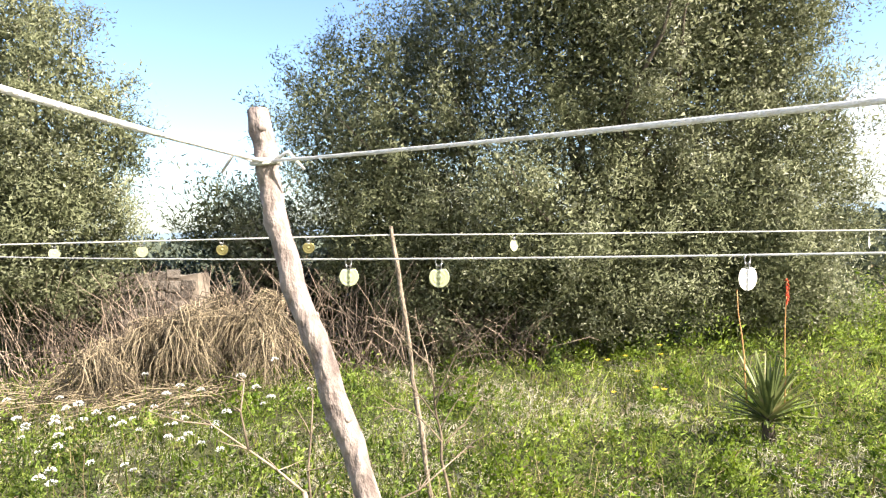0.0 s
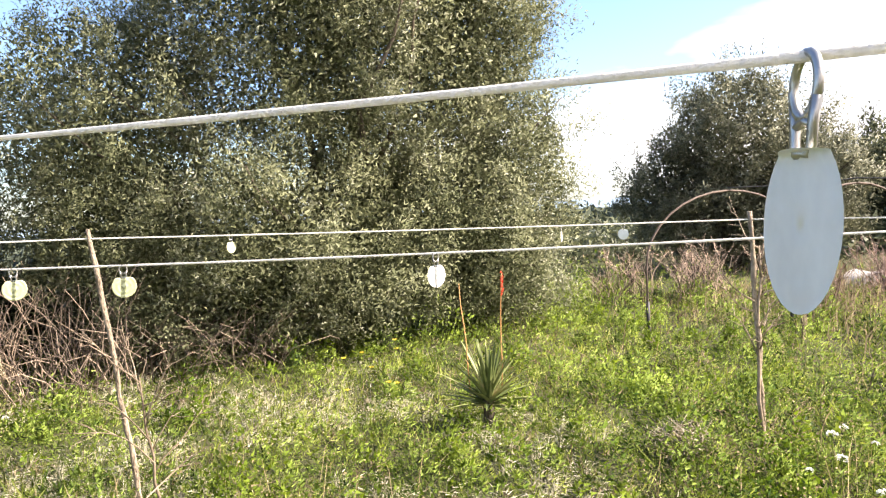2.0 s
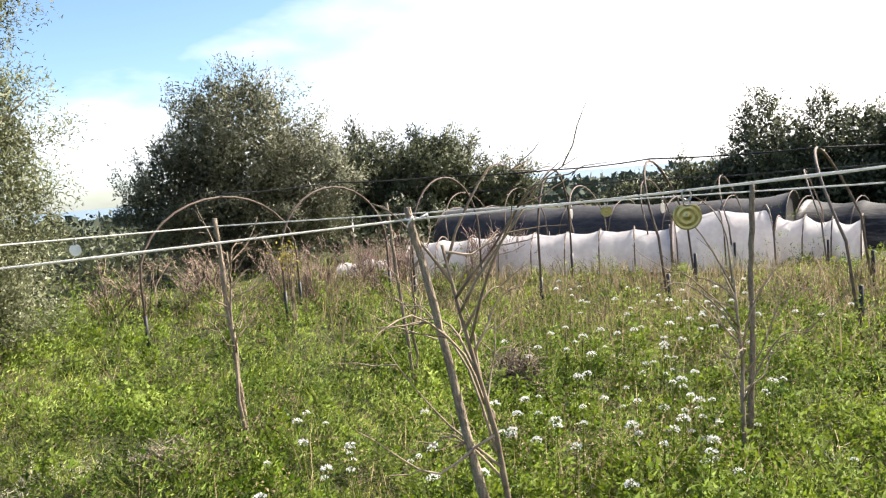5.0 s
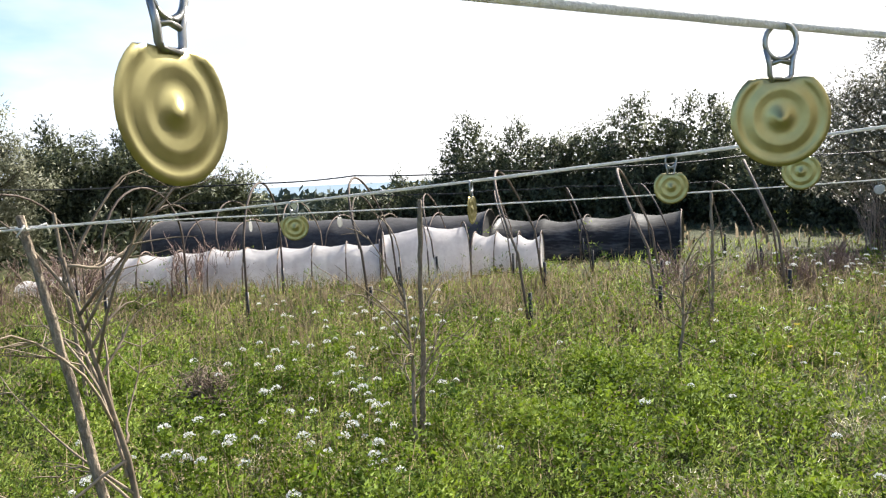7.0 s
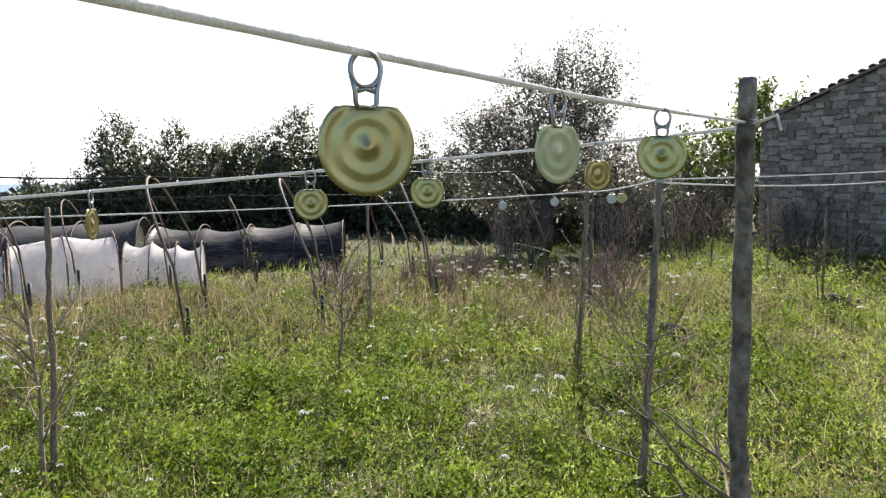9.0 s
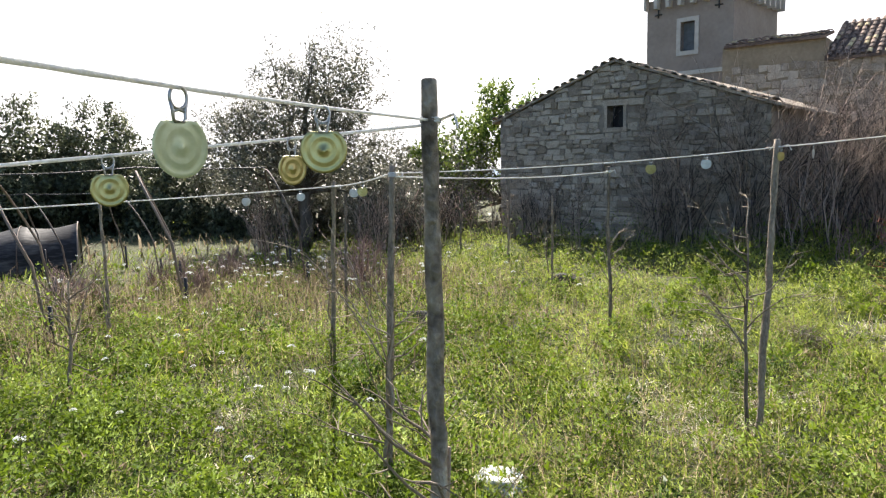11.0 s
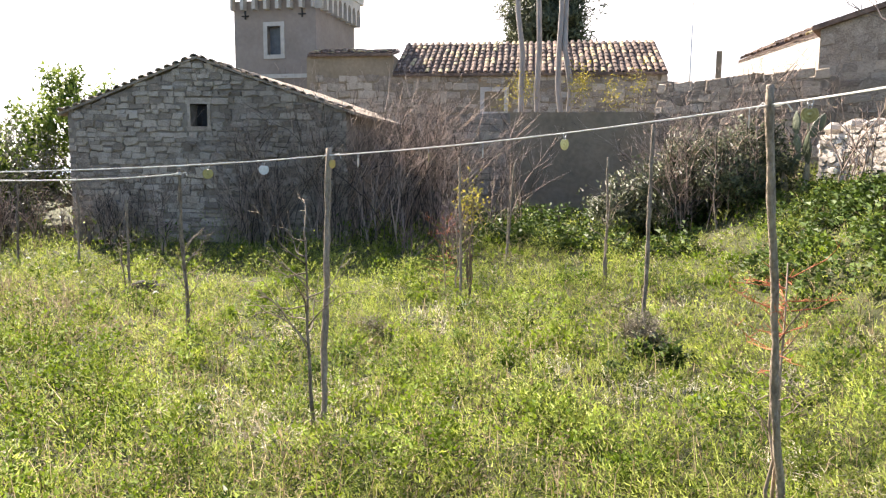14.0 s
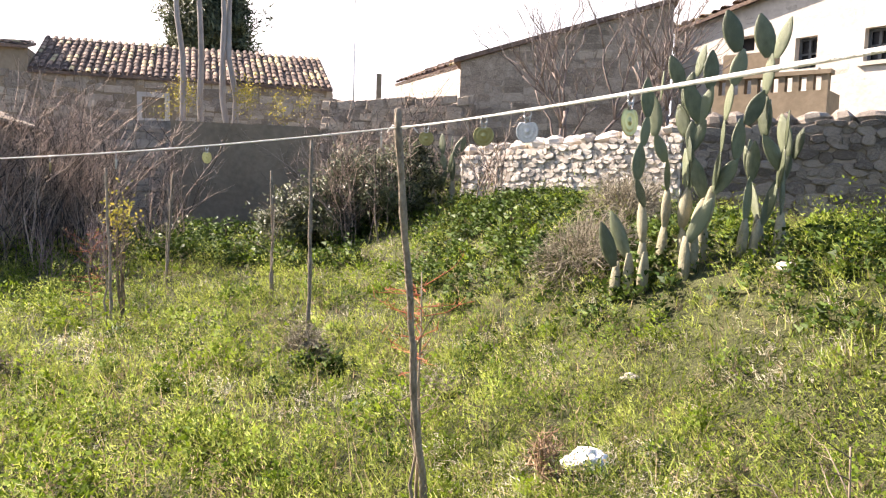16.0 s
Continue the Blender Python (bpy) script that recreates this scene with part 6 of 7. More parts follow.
def tower():
    R = Vector((17.37, -25.58, 0))
    u = Vector((0.985, 0.17, 0)).normalized()
    n = Vector((-u.y, u.x, 0))
    W, D, H = 3.5, 4.2, 8.0
    t = base("tower", "square brown-grey tower with an arcaded cornice and one window", "tower", R.x, R.y, g(R.x, R.y))
    w0, w1, z0, z1 = 1.48, 2.06, 5.9, 7.0
    wall_piece(t, "tower_wall", R, u, [(0, 0), (w0, 0), (w0, H), (0, H)], 0.5)
    wall_piece(t, "tower_wall", R, u, [(w1, 0), (W, 0), (W, H), (w1, H)], 0.5)
    wall_piece(t, "tower_wall", R, u, [(w0, 0), (w1, 0), (w1, z0), (w0, z0)], 0.5)
    wall_piece(t, "tower_wall", R, u, [(w0, z1), (w1, z1), (w1, H), (w0, H)], 0.5)
    wall_piece(t, "tower_wall", R, u, [(0, 0), (W, 0), (W, H), (0, H)], D - 0.5, -0.5)
    for nm, lo, hi, o in (("string_course", 4.98, 5.14, 0.06), ("parapet", 8.62, 9.5, 0.34)):
        bm = bmesh.new()
        prism(bm, R, u, [(-o, lo), (W + o, lo), (W + o, hi), (-o, hi)], D + 2 * o, o)
        bmesh.ops.recalc_face_normals(bm, faces=bm.faces)
        part(nm, bm, M["dressed"], t, "pale stone")
    # arcade of small arches on corbels, on the two visible sides
    v2 = Vector((-n.x, -n.y, 0))
    for o, d, length, k in ((R, u, W, 7), (R, v2, D, 8)):
        out = n if d is u else Vector((-u.x, -u.y, 0))
        for i in range(k):
            w = length / k
            c = o + d * (w * i)
            f = bmesh.new()
            pts = [(0, 7.62), (0.07, 7.62)]
            for j in range(9):
                a = math.pi * (1 - j / 8)
                pts.append((w / 2 + (w / 2 - 0.07) * math.cos(a), 8.0 + 0.32 * math.sin(a)))
            pts += [(w - 0.07, 7.62), (w, 7.62), (w, 8.63), (0, 8.63)]
            verts = []
            for back in (0.3, 0.0):
                verts.append([f.verts.new((c.x + d.x * p + out.x * back, c.y + d.y * p + out.y * back, z)) for p, z in pts])
            m = len(pts)
            f.faces.new(verts[0])
            f.faces.new(list(reversed(verts[1])))
            for q in range(m):
                f.faces.new([verts[0][q], verts[1][q], verts[1][(q + 1) % m], verts[0][(q + 1) % m]])
            bmesh.ops.recalc_face_normals(f, faces=f.faces)
            part("corbel_arch", f, M["dressed"], t)
    win = bmesh.new()
    prism(win, R, u, [(w0, z0), (w1, z0), (w1, z1), (w0, z1)], 0.04, -0.22)
    wn_ = part("window", win, M["frame_green"], t, "shuttered window in a pale stone surround")
    fr = bmesh.new()
    for poly in ([(w0 - 0.16, z0 - 0.16), (w1 + 0.16, z0 - 0.16), (w1 + 0.16, z0), (w0 - 0.16, z0)], [(w0 - 0.16, z1), (w1 + 0.16, z1), (w1 + 0.16, z1 + 0.16), (w0 - 0.16, z1 + 0.16)],
                 [(w0 - 0.16, z0), (w0, z0), (w0, z1), (w0 - 0.16, z1)], [(w1, z0), (w1 + 0.16, z0), (w1 + 0.16, z1), (w1, z1)]):
        prism(fr, R, u, poly, 0.2, 0.05)
    bmesh.ops.recalc_face_normals(fr, faces=fr.faces)
    part("surround", fr, M["dressed"], wn_, "pale stone surround")
    for a in (0.55, 3.0):
        q = R + u * a + n * 0.03
        tb = Tubes().add([(q.x, q.y, 7.3), (q.x, q.y, 7.75)], 0.03, 6)
        tb.add([(q.x - u.x * 0.15, q.y - u.y * 0.15, 7.42), (q.x + u.x * 0.15, q.y + u.y * 0.15, 7.42)], 0.03, 6)
        tb.done("wall_anchor", M["wire"], t, "iron cross-shaped wall anchor")


tower()


def roofed_house():
    R, L = Vector((4.30, -27.25, 0)), Vector((13.45, -24.50, 0))
    u = (L - R).normalized()
    n = Vector((-u.y, u.x, 0))
    W = (L - R).length
    h = base("farm_house", "long low stone house with a weathered clay tile roof", "house", R.x, R.y, g(R.x, R.y))
    bm = bmesh.new()
    prism(bm, R, u, [(0, 0), (W + 3.2, 0), (W + 3.2, 4.78), (0, 4.78)], 3.0, -0.15)
    prism(bm, R, u, [(W, 4.78), (W + 3.2, 4.78), (W + 3.2, 5.5), (W, 5.5)], 3.0, -0.15)
    bmesh.ops.recalc_face_normals(bm, faces=bm.faces)
    part("wall", bm, M["render_grey"], h)
    gb = bmesh.new()
    q = R + u * 0.05
    pts = [(q, 4.78, -0.2), (q, 4.78, -6.0), (q, 6.2, -3.1)]
    vs = [gb.verts.new((p.x + n.x * d, p.y + n.y * d, z)) for p, z, d in pts] + [gb.verts.new((p.x + n.x * d + u.x * 0.3, p.y + n.y * d + u.y * 0.3, z)) for p, z, d in pts]
    for f in ((0, 1, 2), (5, 4, 3), (0, 3, 4, 1), (1, 4, 5, 2), (2, 5, 3, 0)):
        gb.faces.new([vs[i] for i in f])
    bmesh.ops.recalc_face_normals(gb, faces=gb.faces)
    part("gable", gb, M["render_grey"], h)
    E0, E1 = R + Vector((0, 0, 4.80)), L + Vector((0, 0, 4.80))
    tiled_slope(h, E0, E1, 1.5, 3.0, 0.225, 0.36, 300, 3)
    E2 = L + u * 0.02 + Vector((0, 0, 5.52))
    tiled_slope(h, E2, E2 + u * 3.1, 0.35, 1.6, 0.225, 0.36, 60, 4)
    stones(h, R - n * 0.15, u, W + 3.1, 2.7, lambda a: 4.72, 0.42, 0.22, "stone", 87, 200, 0.04, [(W * 0.62 - 0.5, W * 0.62 + 0.5, 3.35, 4.35)])
    fr = bmesh.new()
    c = W * 0.62
    for poly in ([(c - 0.5, 3.35), (c + 0.5, 3.35), (c + 0.5, 3.5), (c - 0.5, 3.5)], [(c - 0.5, 4.2), (c + 0.5, 4.2), (c + 0.5, 4.35), (c - 0.5, 4.35)], [(c - 0.5, 3.5), (c - 0.35, 3.5), (c - 0.35, 4.2), (c - 0.5, 4.2)], [(c + 0.35, 3.5), (c + 0.5, 3.5), (c + 0.5, 4.2), (c + 0.35, 4.2)]):
        prism(fr, R, u, poly, 0.2, -0.08)
    bmesh.ops.recalc_face_normals(fr, faces=fr.faces)
    part("window_surround", fr, M["dressed"], h, "pale surround of a small walled-up window")


roofed_house()


def yard_wall(label, R, L, z0, zr, zl, material, key=None, sw=0.3, sh=0.16, seed=1, limit=150, thick=0.45, name="yard_wall"):
    """A wall from R to L, seen from its left side; its top runs from zr to zl."""
    R, L = Vector((*R, 0)), Vector((*L, 0))
    u = (L - R).normalized()
    W = (L - R).length
    w = base(name, label, "wall", R.x, R.y, z0)
    rng = random.Random(seed)
    top = lambda a: zr + (zl - zr) * a / W
    bm = bmesh.new()
    poly = [(0, z0 - 0.4), (W, z0 - 0.4)]
    k = max(4, int(W / 0.35))
    for i in range(k + 1):
        a = W * (1 - i / k)
        poly.append((a, top(a) + (rng.uniform(-0.07, 0.05) if key else rng.uniform(-0.015, 0.015)) - 0.06 * bool(key)))
    prism(bm, R, u, poly, thick)
    bmesh.ops.recalc_face_normals(bm, faces=bm.faces)
    part("wall_core", bm, M[material], w)
    if key:
        stones(w, R, u, W, z0 - 0.1, top, sw, sh, key, seed, limit, 0.06 if key == "pale" else 0.05, kind="rubble" if name == "rubble_wall" else "coursed")
    return w, R, u, W, top


yard_wall("grey rendered yard wall", (3.80, -20.2), (7.35, -19.45), 0.5, 2.97, 3.0, "render_grey", None, seed=81)
yard_wall("ruined rubble wall beyond the bare shrubs", (7.36, -19.45), (13.5, -16.2), 0.4, 3.05, 2.9, "mortar", "stone", 0.34, 0.18, 82, 200)
yard_wall("dark rubble wall in front of the outbuildings", (0.1, -18.3), (3.79, -20.2), 0.8, 3.6, 3.75, "mortar", "stone", 0.34, 0.17, 83, 180)

# outbuilding with its blank grey side, and the sunlit end behind it
def outbuilding():
    R, L = Vector((-4.66, -18.35, 0)), Vector((0.25, -19.4, 0))
    u = (L - R).normalized()
    W = (L - R).length
    o = base("outbuilding", "tall blank stone side of an outbuilding under a sloping roof", "outbuilding", R.x, R.y, 1.0)
    top = lambda a: 5.98 + (4.62 - 5.98) * a / W
    bm = bmesh.new()
    prism(bm, R, u, [(0, 0.5), (W, 0.5), (W, top(W)), (0, top(0))], 4.0)
    bmesh.ops.recalc_face_normals(bm, faces=bm.faces)
    part("wall", bm, M["stone_i"], o)
    rf = bmesh.new()
    prism(rf, R, u, [(-0.1, top(0) + 0.01), (W + 0.15, top(W) - 0.03), (W + 0.15, top(W) + 0.08), (-0.1, top(0) + 0.12)], 4.2, 0.12)
    bmesh.ops.recalc_face_normals(rf, faces=rf.faces)
    part("roof", rf, M["tile_i"], o, "tiled roof edge")
    stones(o, R, u, W, 2.0, top, 0.33, 0.17, "stone", 84, 280, 0.02)
    R2, L2 = Vector((0.15, -20.6, 0)), Vector((2.0, -23.8, 0))
    u2 = (L2 - R2).normalized()
    s = base("shed", "small sunlit pale shed with a tiled roof", "shed", R2.x, R2.y, 1.0)
    bm = bmesh.new()
    prism(bm, R2, u2, [(0, 0.5), (3.7, 0.5), (3.7, 4.6), (0, 4.72)], 3.0)
    bmesh.ops.recalc_face_normals(bm, faces=bm.faces)
    part("wall", bm, M["house_white"], s)
    tiled_slope(s, R2 + Vector((0, 0, 4.72)), R2 + u2 * 3.7 + Vector((0, 0, 4.6)), 0.9, 2.2, 0.3, 0.4, 80, 5)


outbuilding()


def white_house():
    R, L = Vector((-12.44, -12.02, 0)), Vector((-5.8, -21.42, 0))
    u = (L - R).normalized()
    n = Vector((-u.y, u.x, 0))
    W = (L - R).length
    h = base("white_house", "sunlit pale stone house with two windows under a tiled eave", "house", R.x, R.y, 1.4)
    at = lambda k: W - k
    holes = [(at(3.92), at(3.40), 4.56, 5.32, True), (at(5.46), at(4.96), 4.58, 5.32, True), (at(2.36), at(1.8), 5.17, 5.55, False)]
    xs = sorted({0.0, W, *[q for hl in holes for q in hl[:2]]})
    top = lambda a: 5.92 + 0.19 * (W - a)
    for a, b in zip(xs, xs[1:]):
        hit = [q for q in holes if q[0] <= (a + b) / 2 <= q[1]]
        if hit:
            wall_piece(h, "house_white", R, u, [(a, 0.8), (b, 0.8), (b, hit[0][2]), (a, hit[0][2])], 0.45)
        lo = hit[0][3] if hit else 0.8
        wall_piece(h, "house_white", R, u, [(a, lo), (b, lo), (b, top(b)), (a, top(a))], 0.45)
    wall_piece(h, "house_white", R, u, [(0, 0.8), (W, 0.8), (W, top(W)), (0, top(0))], 5.0, -1.2)
    for a, b, lo, hi, glazed in holes:
        # near-black panels close the holes and stand for the unlit rooms
        f = bmesh.new()
        prism(f, R, u, [(a, lo), (b, lo), (b, hi), (a, hi)], 0.03, -0.3)
        win = part("window", f, M["dark"], h, "dark window")
        if glazed:
            fr = bmesh.new()
            for x0, x1, y0, y1 in ((a, a + 0.06, lo, hi), (b - 0.06, b, lo, hi), ((a + b) / 2 - 0.03, (a + b) / 2 + 0.03, lo, hi), (a, b, lo, lo + 0.06), (a, b, hi - 0.06, hi), (a, b, (lo + hi) / 2 - 0.02, (lo + hi) / 2 + 0.02)):
                prism(fr, R, u, [(x0, y0), (x1, y0), (x1, y1), (x0, y1)], 0.05, -0.2)
            part("window_frame", fr, M["frame_green"], win, "dark green frame")
            sl = bmesh.new()
            prism(sl, R, u, [(a - 0.1, lo - 0.09), (b + 0.1, lo - 0.09), (b + 0.1, lo), (a - 0.1, lo)], 0.3, 0.08)
            part("sill", sl, M["dressed"], win)
    tiled_slope(h, R + Vector((0, 0, top(0))) + n * 0.25, L + Vector((0, 0, top(W))) + n * 0.25, 0.5, 2.2, 0.3, 0.4, 120, 6)
    stones(h, R, u, W, 2.5, lambda a: top(a) - 0.1, 0.36, 0.2, "pale", 86, 220, 0.012, [(q[0] - 0.1, q[1] + 0.1, q[2] - 0.1, q[3] + 0.05) for q in holes])
    # terrace with a pierced parapet
    R2, L2 = Vector((-6.42, -14.80, 0)), Vector((-4.83, -16.27, 0))
    u2 = (L2 - R2).normalized()
    W2 = (L2 - R2).length
    t = base("terrace", "stone terrace with a pierced parapet before the house", "terrace", R2.x, R2.y, 1.4)
    bm = bmesh.new()
    prism(bm, R2, u2, [(0, 0.8), (W2, 0.8), (W2, 3.58), (0, 3.58)], 1.0)
    bmesh.ops.recalc_face_normals(bm, faces=bm.faces)
    part("terrace_wall", bm, M["render_grey"], t)
    cp = bmesh.new()
    prism(cp, R2, u2, [(-0.05, 3.88), (W2 + 0.05, 3.88), (W2 + 0.05, 3.96), (-0.05, 3.96)], 0.3, 0.04)
    part("coping", cp, M["render_grey"], t)
    for i in range(9):
        b = bmesh.new()
        a = (W2 - 0.12) * i / 8
        prism(b, R2, u2, [(a, 3.58), (a + 0.12, 3.58), (a + 0.12, 3.88), (a, 3.88)], 0.2)
        bmesh.ops.recalc_face_normals(b, faces=b.faces)
        part("baluster", b, M["render_grey"], t)
    b = bmesh.new()
    prism(b, R2, u2, [(W2 - 1.05, 3.96), (W2, 3.96), (W2, 4.48), (W2 - 1.05, 4.48)], 0.3, -0.5)
    bmesh.ops.recalc_face_normals(b, faces=b.faces)
    part("pier", b, M["render_grey"], t)


white_house()


def rubble(label, R, L, z0, zr, zl, key, seed, sw, sh):
    w, R, u, W, top = yard_wall(label, R, L, z0, zr, zl, "dressed" if key == "pale" else "mortar", key, sw, sh, seed, 300, 0.5, "rubble_wall")
    rng = random.Random(seed + 5)
    a = 0.0
    n = Vector((-u.y, u.x, 0))
    pinv = world_of(w).inverted()
    while a < W:
        s = rng.uniform(0.22, 0.5)
        v, f = [], []
        for lat in range(5):
            q = math.pi * (lat + 0.5) / 5
            for lon in range(7):
                e = 2 * math.pi * lon / 7
                k = rng.uniform(0.82, 1.12)
                v.append((0.5 * k * math.sin(q) * math.cos(e), 0.5 * k * math.sin(q) * math.sin(e), 0.42 * k * math.cos(q)))
        for lat in range(4):
            for lon in range(7):
                f.append((lat * 7 + lon, lat * 7 + 7 + lon, lat * 7 + 7 + (lon + 1) % 7, lat * 7 + (lon + 1) % 7))
        f += [tuple(range(7)), tuple(reversed(range(28, 35)))]
        me = bpy.data.meshes.new("cap_stone")
        me.from_pydata(v, [], f)
        me.materials.append(M[key])
        ob = new("cap_stone", me)
        q = R + u * (a + s / 2) - n * 0.2
        ob.parent, ob.matrix_parent_inverse = w, pinv
        ob.matrix_basis = Matrix.Translation((q.x, q.y, top(a) + 0.04)) @ pose(0, 0, 0, rng.uniform(-12, 12), rng.uniform(-12, 12), math.degrees(math.atan2(u.y, u.x)) + rng.uniform(-15, 15)) @ Matrix.Diagonal((s * 1.15, rng.uniform(0.4, 0.6), rng.uniform(0.24, 0.4), 1))
        a += s
    return w


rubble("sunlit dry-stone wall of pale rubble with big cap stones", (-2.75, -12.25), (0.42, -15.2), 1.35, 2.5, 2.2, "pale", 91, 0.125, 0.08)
# this wall's shade is put into its darker stone colour
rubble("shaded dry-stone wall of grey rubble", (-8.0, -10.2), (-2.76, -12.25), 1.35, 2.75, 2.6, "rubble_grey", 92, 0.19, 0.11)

for ob in scene.objects:
    if ob.type == "EMPTY" and ob.get("category") in ("barn", "tower", "house", "wall", "outbuilding", "shed", "terrace"):
        ob.matrix_basis = Matrix.Translation((0, 0.12, 0.12)) @ ob.matrix_basis


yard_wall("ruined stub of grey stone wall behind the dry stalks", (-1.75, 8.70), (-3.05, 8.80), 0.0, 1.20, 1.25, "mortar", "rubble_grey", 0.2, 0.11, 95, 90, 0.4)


# ---- prickly pears ----
def pad_mesh():
    v, f = [], []
    for i in range(8):
        t = i / 7
        w = 0.5 * math.sin(math.pi * min(1.0, 0.08 + 0.92 * t) ** 0.8) ** 0.75 * (0.62 + 0.45 * t) if i < 7 else 0.06
        w = max(w, 0.09 if i == 0 else 0.05)
        for j in range(10):
            a = 2 * math.pi * j / 10
            v.append((w * math.cos(a), 0.085 * (0.4 + math.sin(math.pi * (0.1 + 0.8 * t))) * math.sin(a), t))
    for i in range(7):
        for j in range(10):
            f.append((i * 10 + j, i * 10 + (j + 1) % 10, i * 10 + 10 + (j + 1) % 10, i * 10 + 10 + j))
    f += [tuple(reversed(range(10))), tuple(range(70, 80))]
    return v, f


PV, PF = pad_mesh()
PADS = {}
for key in ("cactus", "cactus_old"):
    me = bpy.data.meshes.new("pad")
    me.from_pydata(PV, [], PF)
    me.materials.append(M[key])
    me.polygons.foreach_set("use_smooth", [True] * len(me.polygons))
    PADS[key] = me


def prickly_pear(x, y, columns, seed, label):
    rng = random.Random(seed)
    z = g(x, y)
    t = base("prickly_pear", label, "cactus", x, y, z, "prickly pears on the bank")
    pinv = world_of(t).inverted()

    def pad(at, m3, L, W, key):
        ob = new("pad", PADS[key])
        ob.parent, ob.matrix_parent_inverse = t, pinv
        ob.matrix_basis = Matrix.Translation(at) @ m3.to_4x4() @ Matrix.Diagonal((W, (0.30 if key == "cactus" else 1.0) * L, L, 1))
        return Vector(at) + m3 @ Vector((0, 0, L * 0.95))

    def grow(at, lean, turn, level, left):
        old = level < 2 or (level == 2 and left > 3)
        L = rng.uniform(0.42, 0.54) if old else rng.uniform(0.32, 0.46)
        W = 0.15 if level == 0 else (0.20 if old else L * rng.uniform(0.42, 0.56))
        m3 = (Matrix.Rotation(turn, 3, "Z") @ Matrix.Rotation(lean, 3, "Y"))
        tip = pad(at, m3, L, W, "cactus_old" if level == 0 or (level == 1 and left > 3) else "cactus")
        if left <= 0:
            return
        for k in range(1 if level == 0 else rng.choice((1, 1, 1, 2))):
            side = rng.uniform(-0.36, 0.36)
            q = tip + m3 @ Vector((side * W, 0, -abs(side) * L * 0.25))
            grow(q, max(-0.6, min(0.6, lean * 0.25 + side * 1.4 + rng.uniform(-0.15, 0.15))), turn + rng.uniform(-1.2, 1.2), level + 1, left - 1)

    for cx, cy, n in columns:
        grow(Vector((x + cx, y + cy, g(x + cx, y + cy) - 0.08)), rng.uniform(-0.15, 0.15), rng.uniform(0, 3.1), 0, n)
    return t


prickly_pear(-1.55, -8.85, [(0.34, -0.15, 5), (0.10, -0.28, 5), (-0.11, 0.11, 6), (-0.28, -0.03, 6), (-0.15, -0.2, 5), (0.67, -0.05, 1), (0.52, 0.0, 1), (0.42, 0.1, 0), (0.0, 0.2, 1)], 304, "tall prickly pear with corky stems and flat grey-green pads")
prickly_pear(-2.32, -8.75, [(0.15, 0.02, 2), (0.05, 0.08, 3), (-0.07, 0.01, 3), (-0.18, 0.18, 3), (-0.12, -0.15, 2)], 302, "low prickly pear with upright flat pads")
prickly_pear(0.9, -15.0, [(0, 0, 3), (-0.3, 0.0, 2)], 303, "prickly pear in the corner of the walls")


# ---- bare thickets, pale trunks ----
def thicket(x, y, w, h, n, seed, material="twig_grey", label="thicket of bare grey-brown shrub stems against the wall", name="bare_shrub"):
    """Stems that fan out from a few stools, each with side branches and fine twigs."""
    rng = random.Random(seed)
    t = base(name, label, "shrub", x, y, g(x, y), "bare shrubs")
    tb = Tubes()
    stools = [(x + rng.uniform(-w, w) * 0.75, y + rng.uniform(-0.4, 0.4)) for _ in range(max(4, n // 9))]
    for i in range(n):
        sx, sy = stools[i % len(stools)]
        bx, by = sx + rng.gauss(0, 0.07), sy + rng.gauss(0, 0.07)
        a = Vector((bx, by, g(bx, by) - 0.05))
        d = rng.uniform(0, 6.283)
        H = h * rng.uniform(0.35, 1.0) ** 0.8
        out = H * abs(rng.gauss(0.0, 0.42))
        kink = rng.uniform(-0.07, 0.07) * H
        line = []
        for k in range(7):
            u = k / 6
            s = out * u ** 1.5 + kink * math.sin(u * 7 + i)
            line.append(a + Vector((math.cos(d) * s + rng.gauss(0, 0.012) * H, math.sin(d) * s * 0.6, H * (u - 0.12 * u * u))))
        r = rng.uniform(0.006, 0.011) if i > 9 else rng.uniform(0.011, 0.017)
        own = tb if i > 9 else Tubes()
        own.add(line, [r, r * 0.9, r * 0.78, r * 0.64, r * 0.5, r * 0.34, r * 0.15], 4 if i <= 9 else 3, False)
        if i <= 9:
            own.done("stem", M[material], t)
        for _ in range(6):
            k = rng.randint(1, 5)
            q = line[k].lerp(line[k + 1], rng.random())
            way = ((line[k + 1] - line[k]).normalized() + Vector((rng.uniform(-0.9, 0.9), rng.uniform(-0.7, 0.7), rng.uniform(-0.2, 0.3)))).normalized()
            l2 = H * rng.uniform(0.10, 0.26) + 0.08
            m1 = q + way * l2 * 0.5
            e1 = m1 + (way + Vector((rng.uniform(-0.3, 0.3), rng.uniform(-0.3, 0.3), 0.45))).normalized() * l2 * 0.5
            tb.add([q, m1, e1], [r * 0.5, r * 0.36, r * 0.15], 3, False)
            for p in (m1, q.lerp(m1, 0.5), e1.lerp(m1, 0.4)):
                tb.add([p, p + Vector((rng.uniform(-1, 1), rng.uniform(-0.8, 0.8), rng.uniform(-0.1, 1.0))) * l2 * rng.uniform(0.2, 0.5)], [r * 0.3, r * 0.12], 3, False)
    tagged(tb.done("stem_tangle", M[material], t), kind="stuff")
    return t


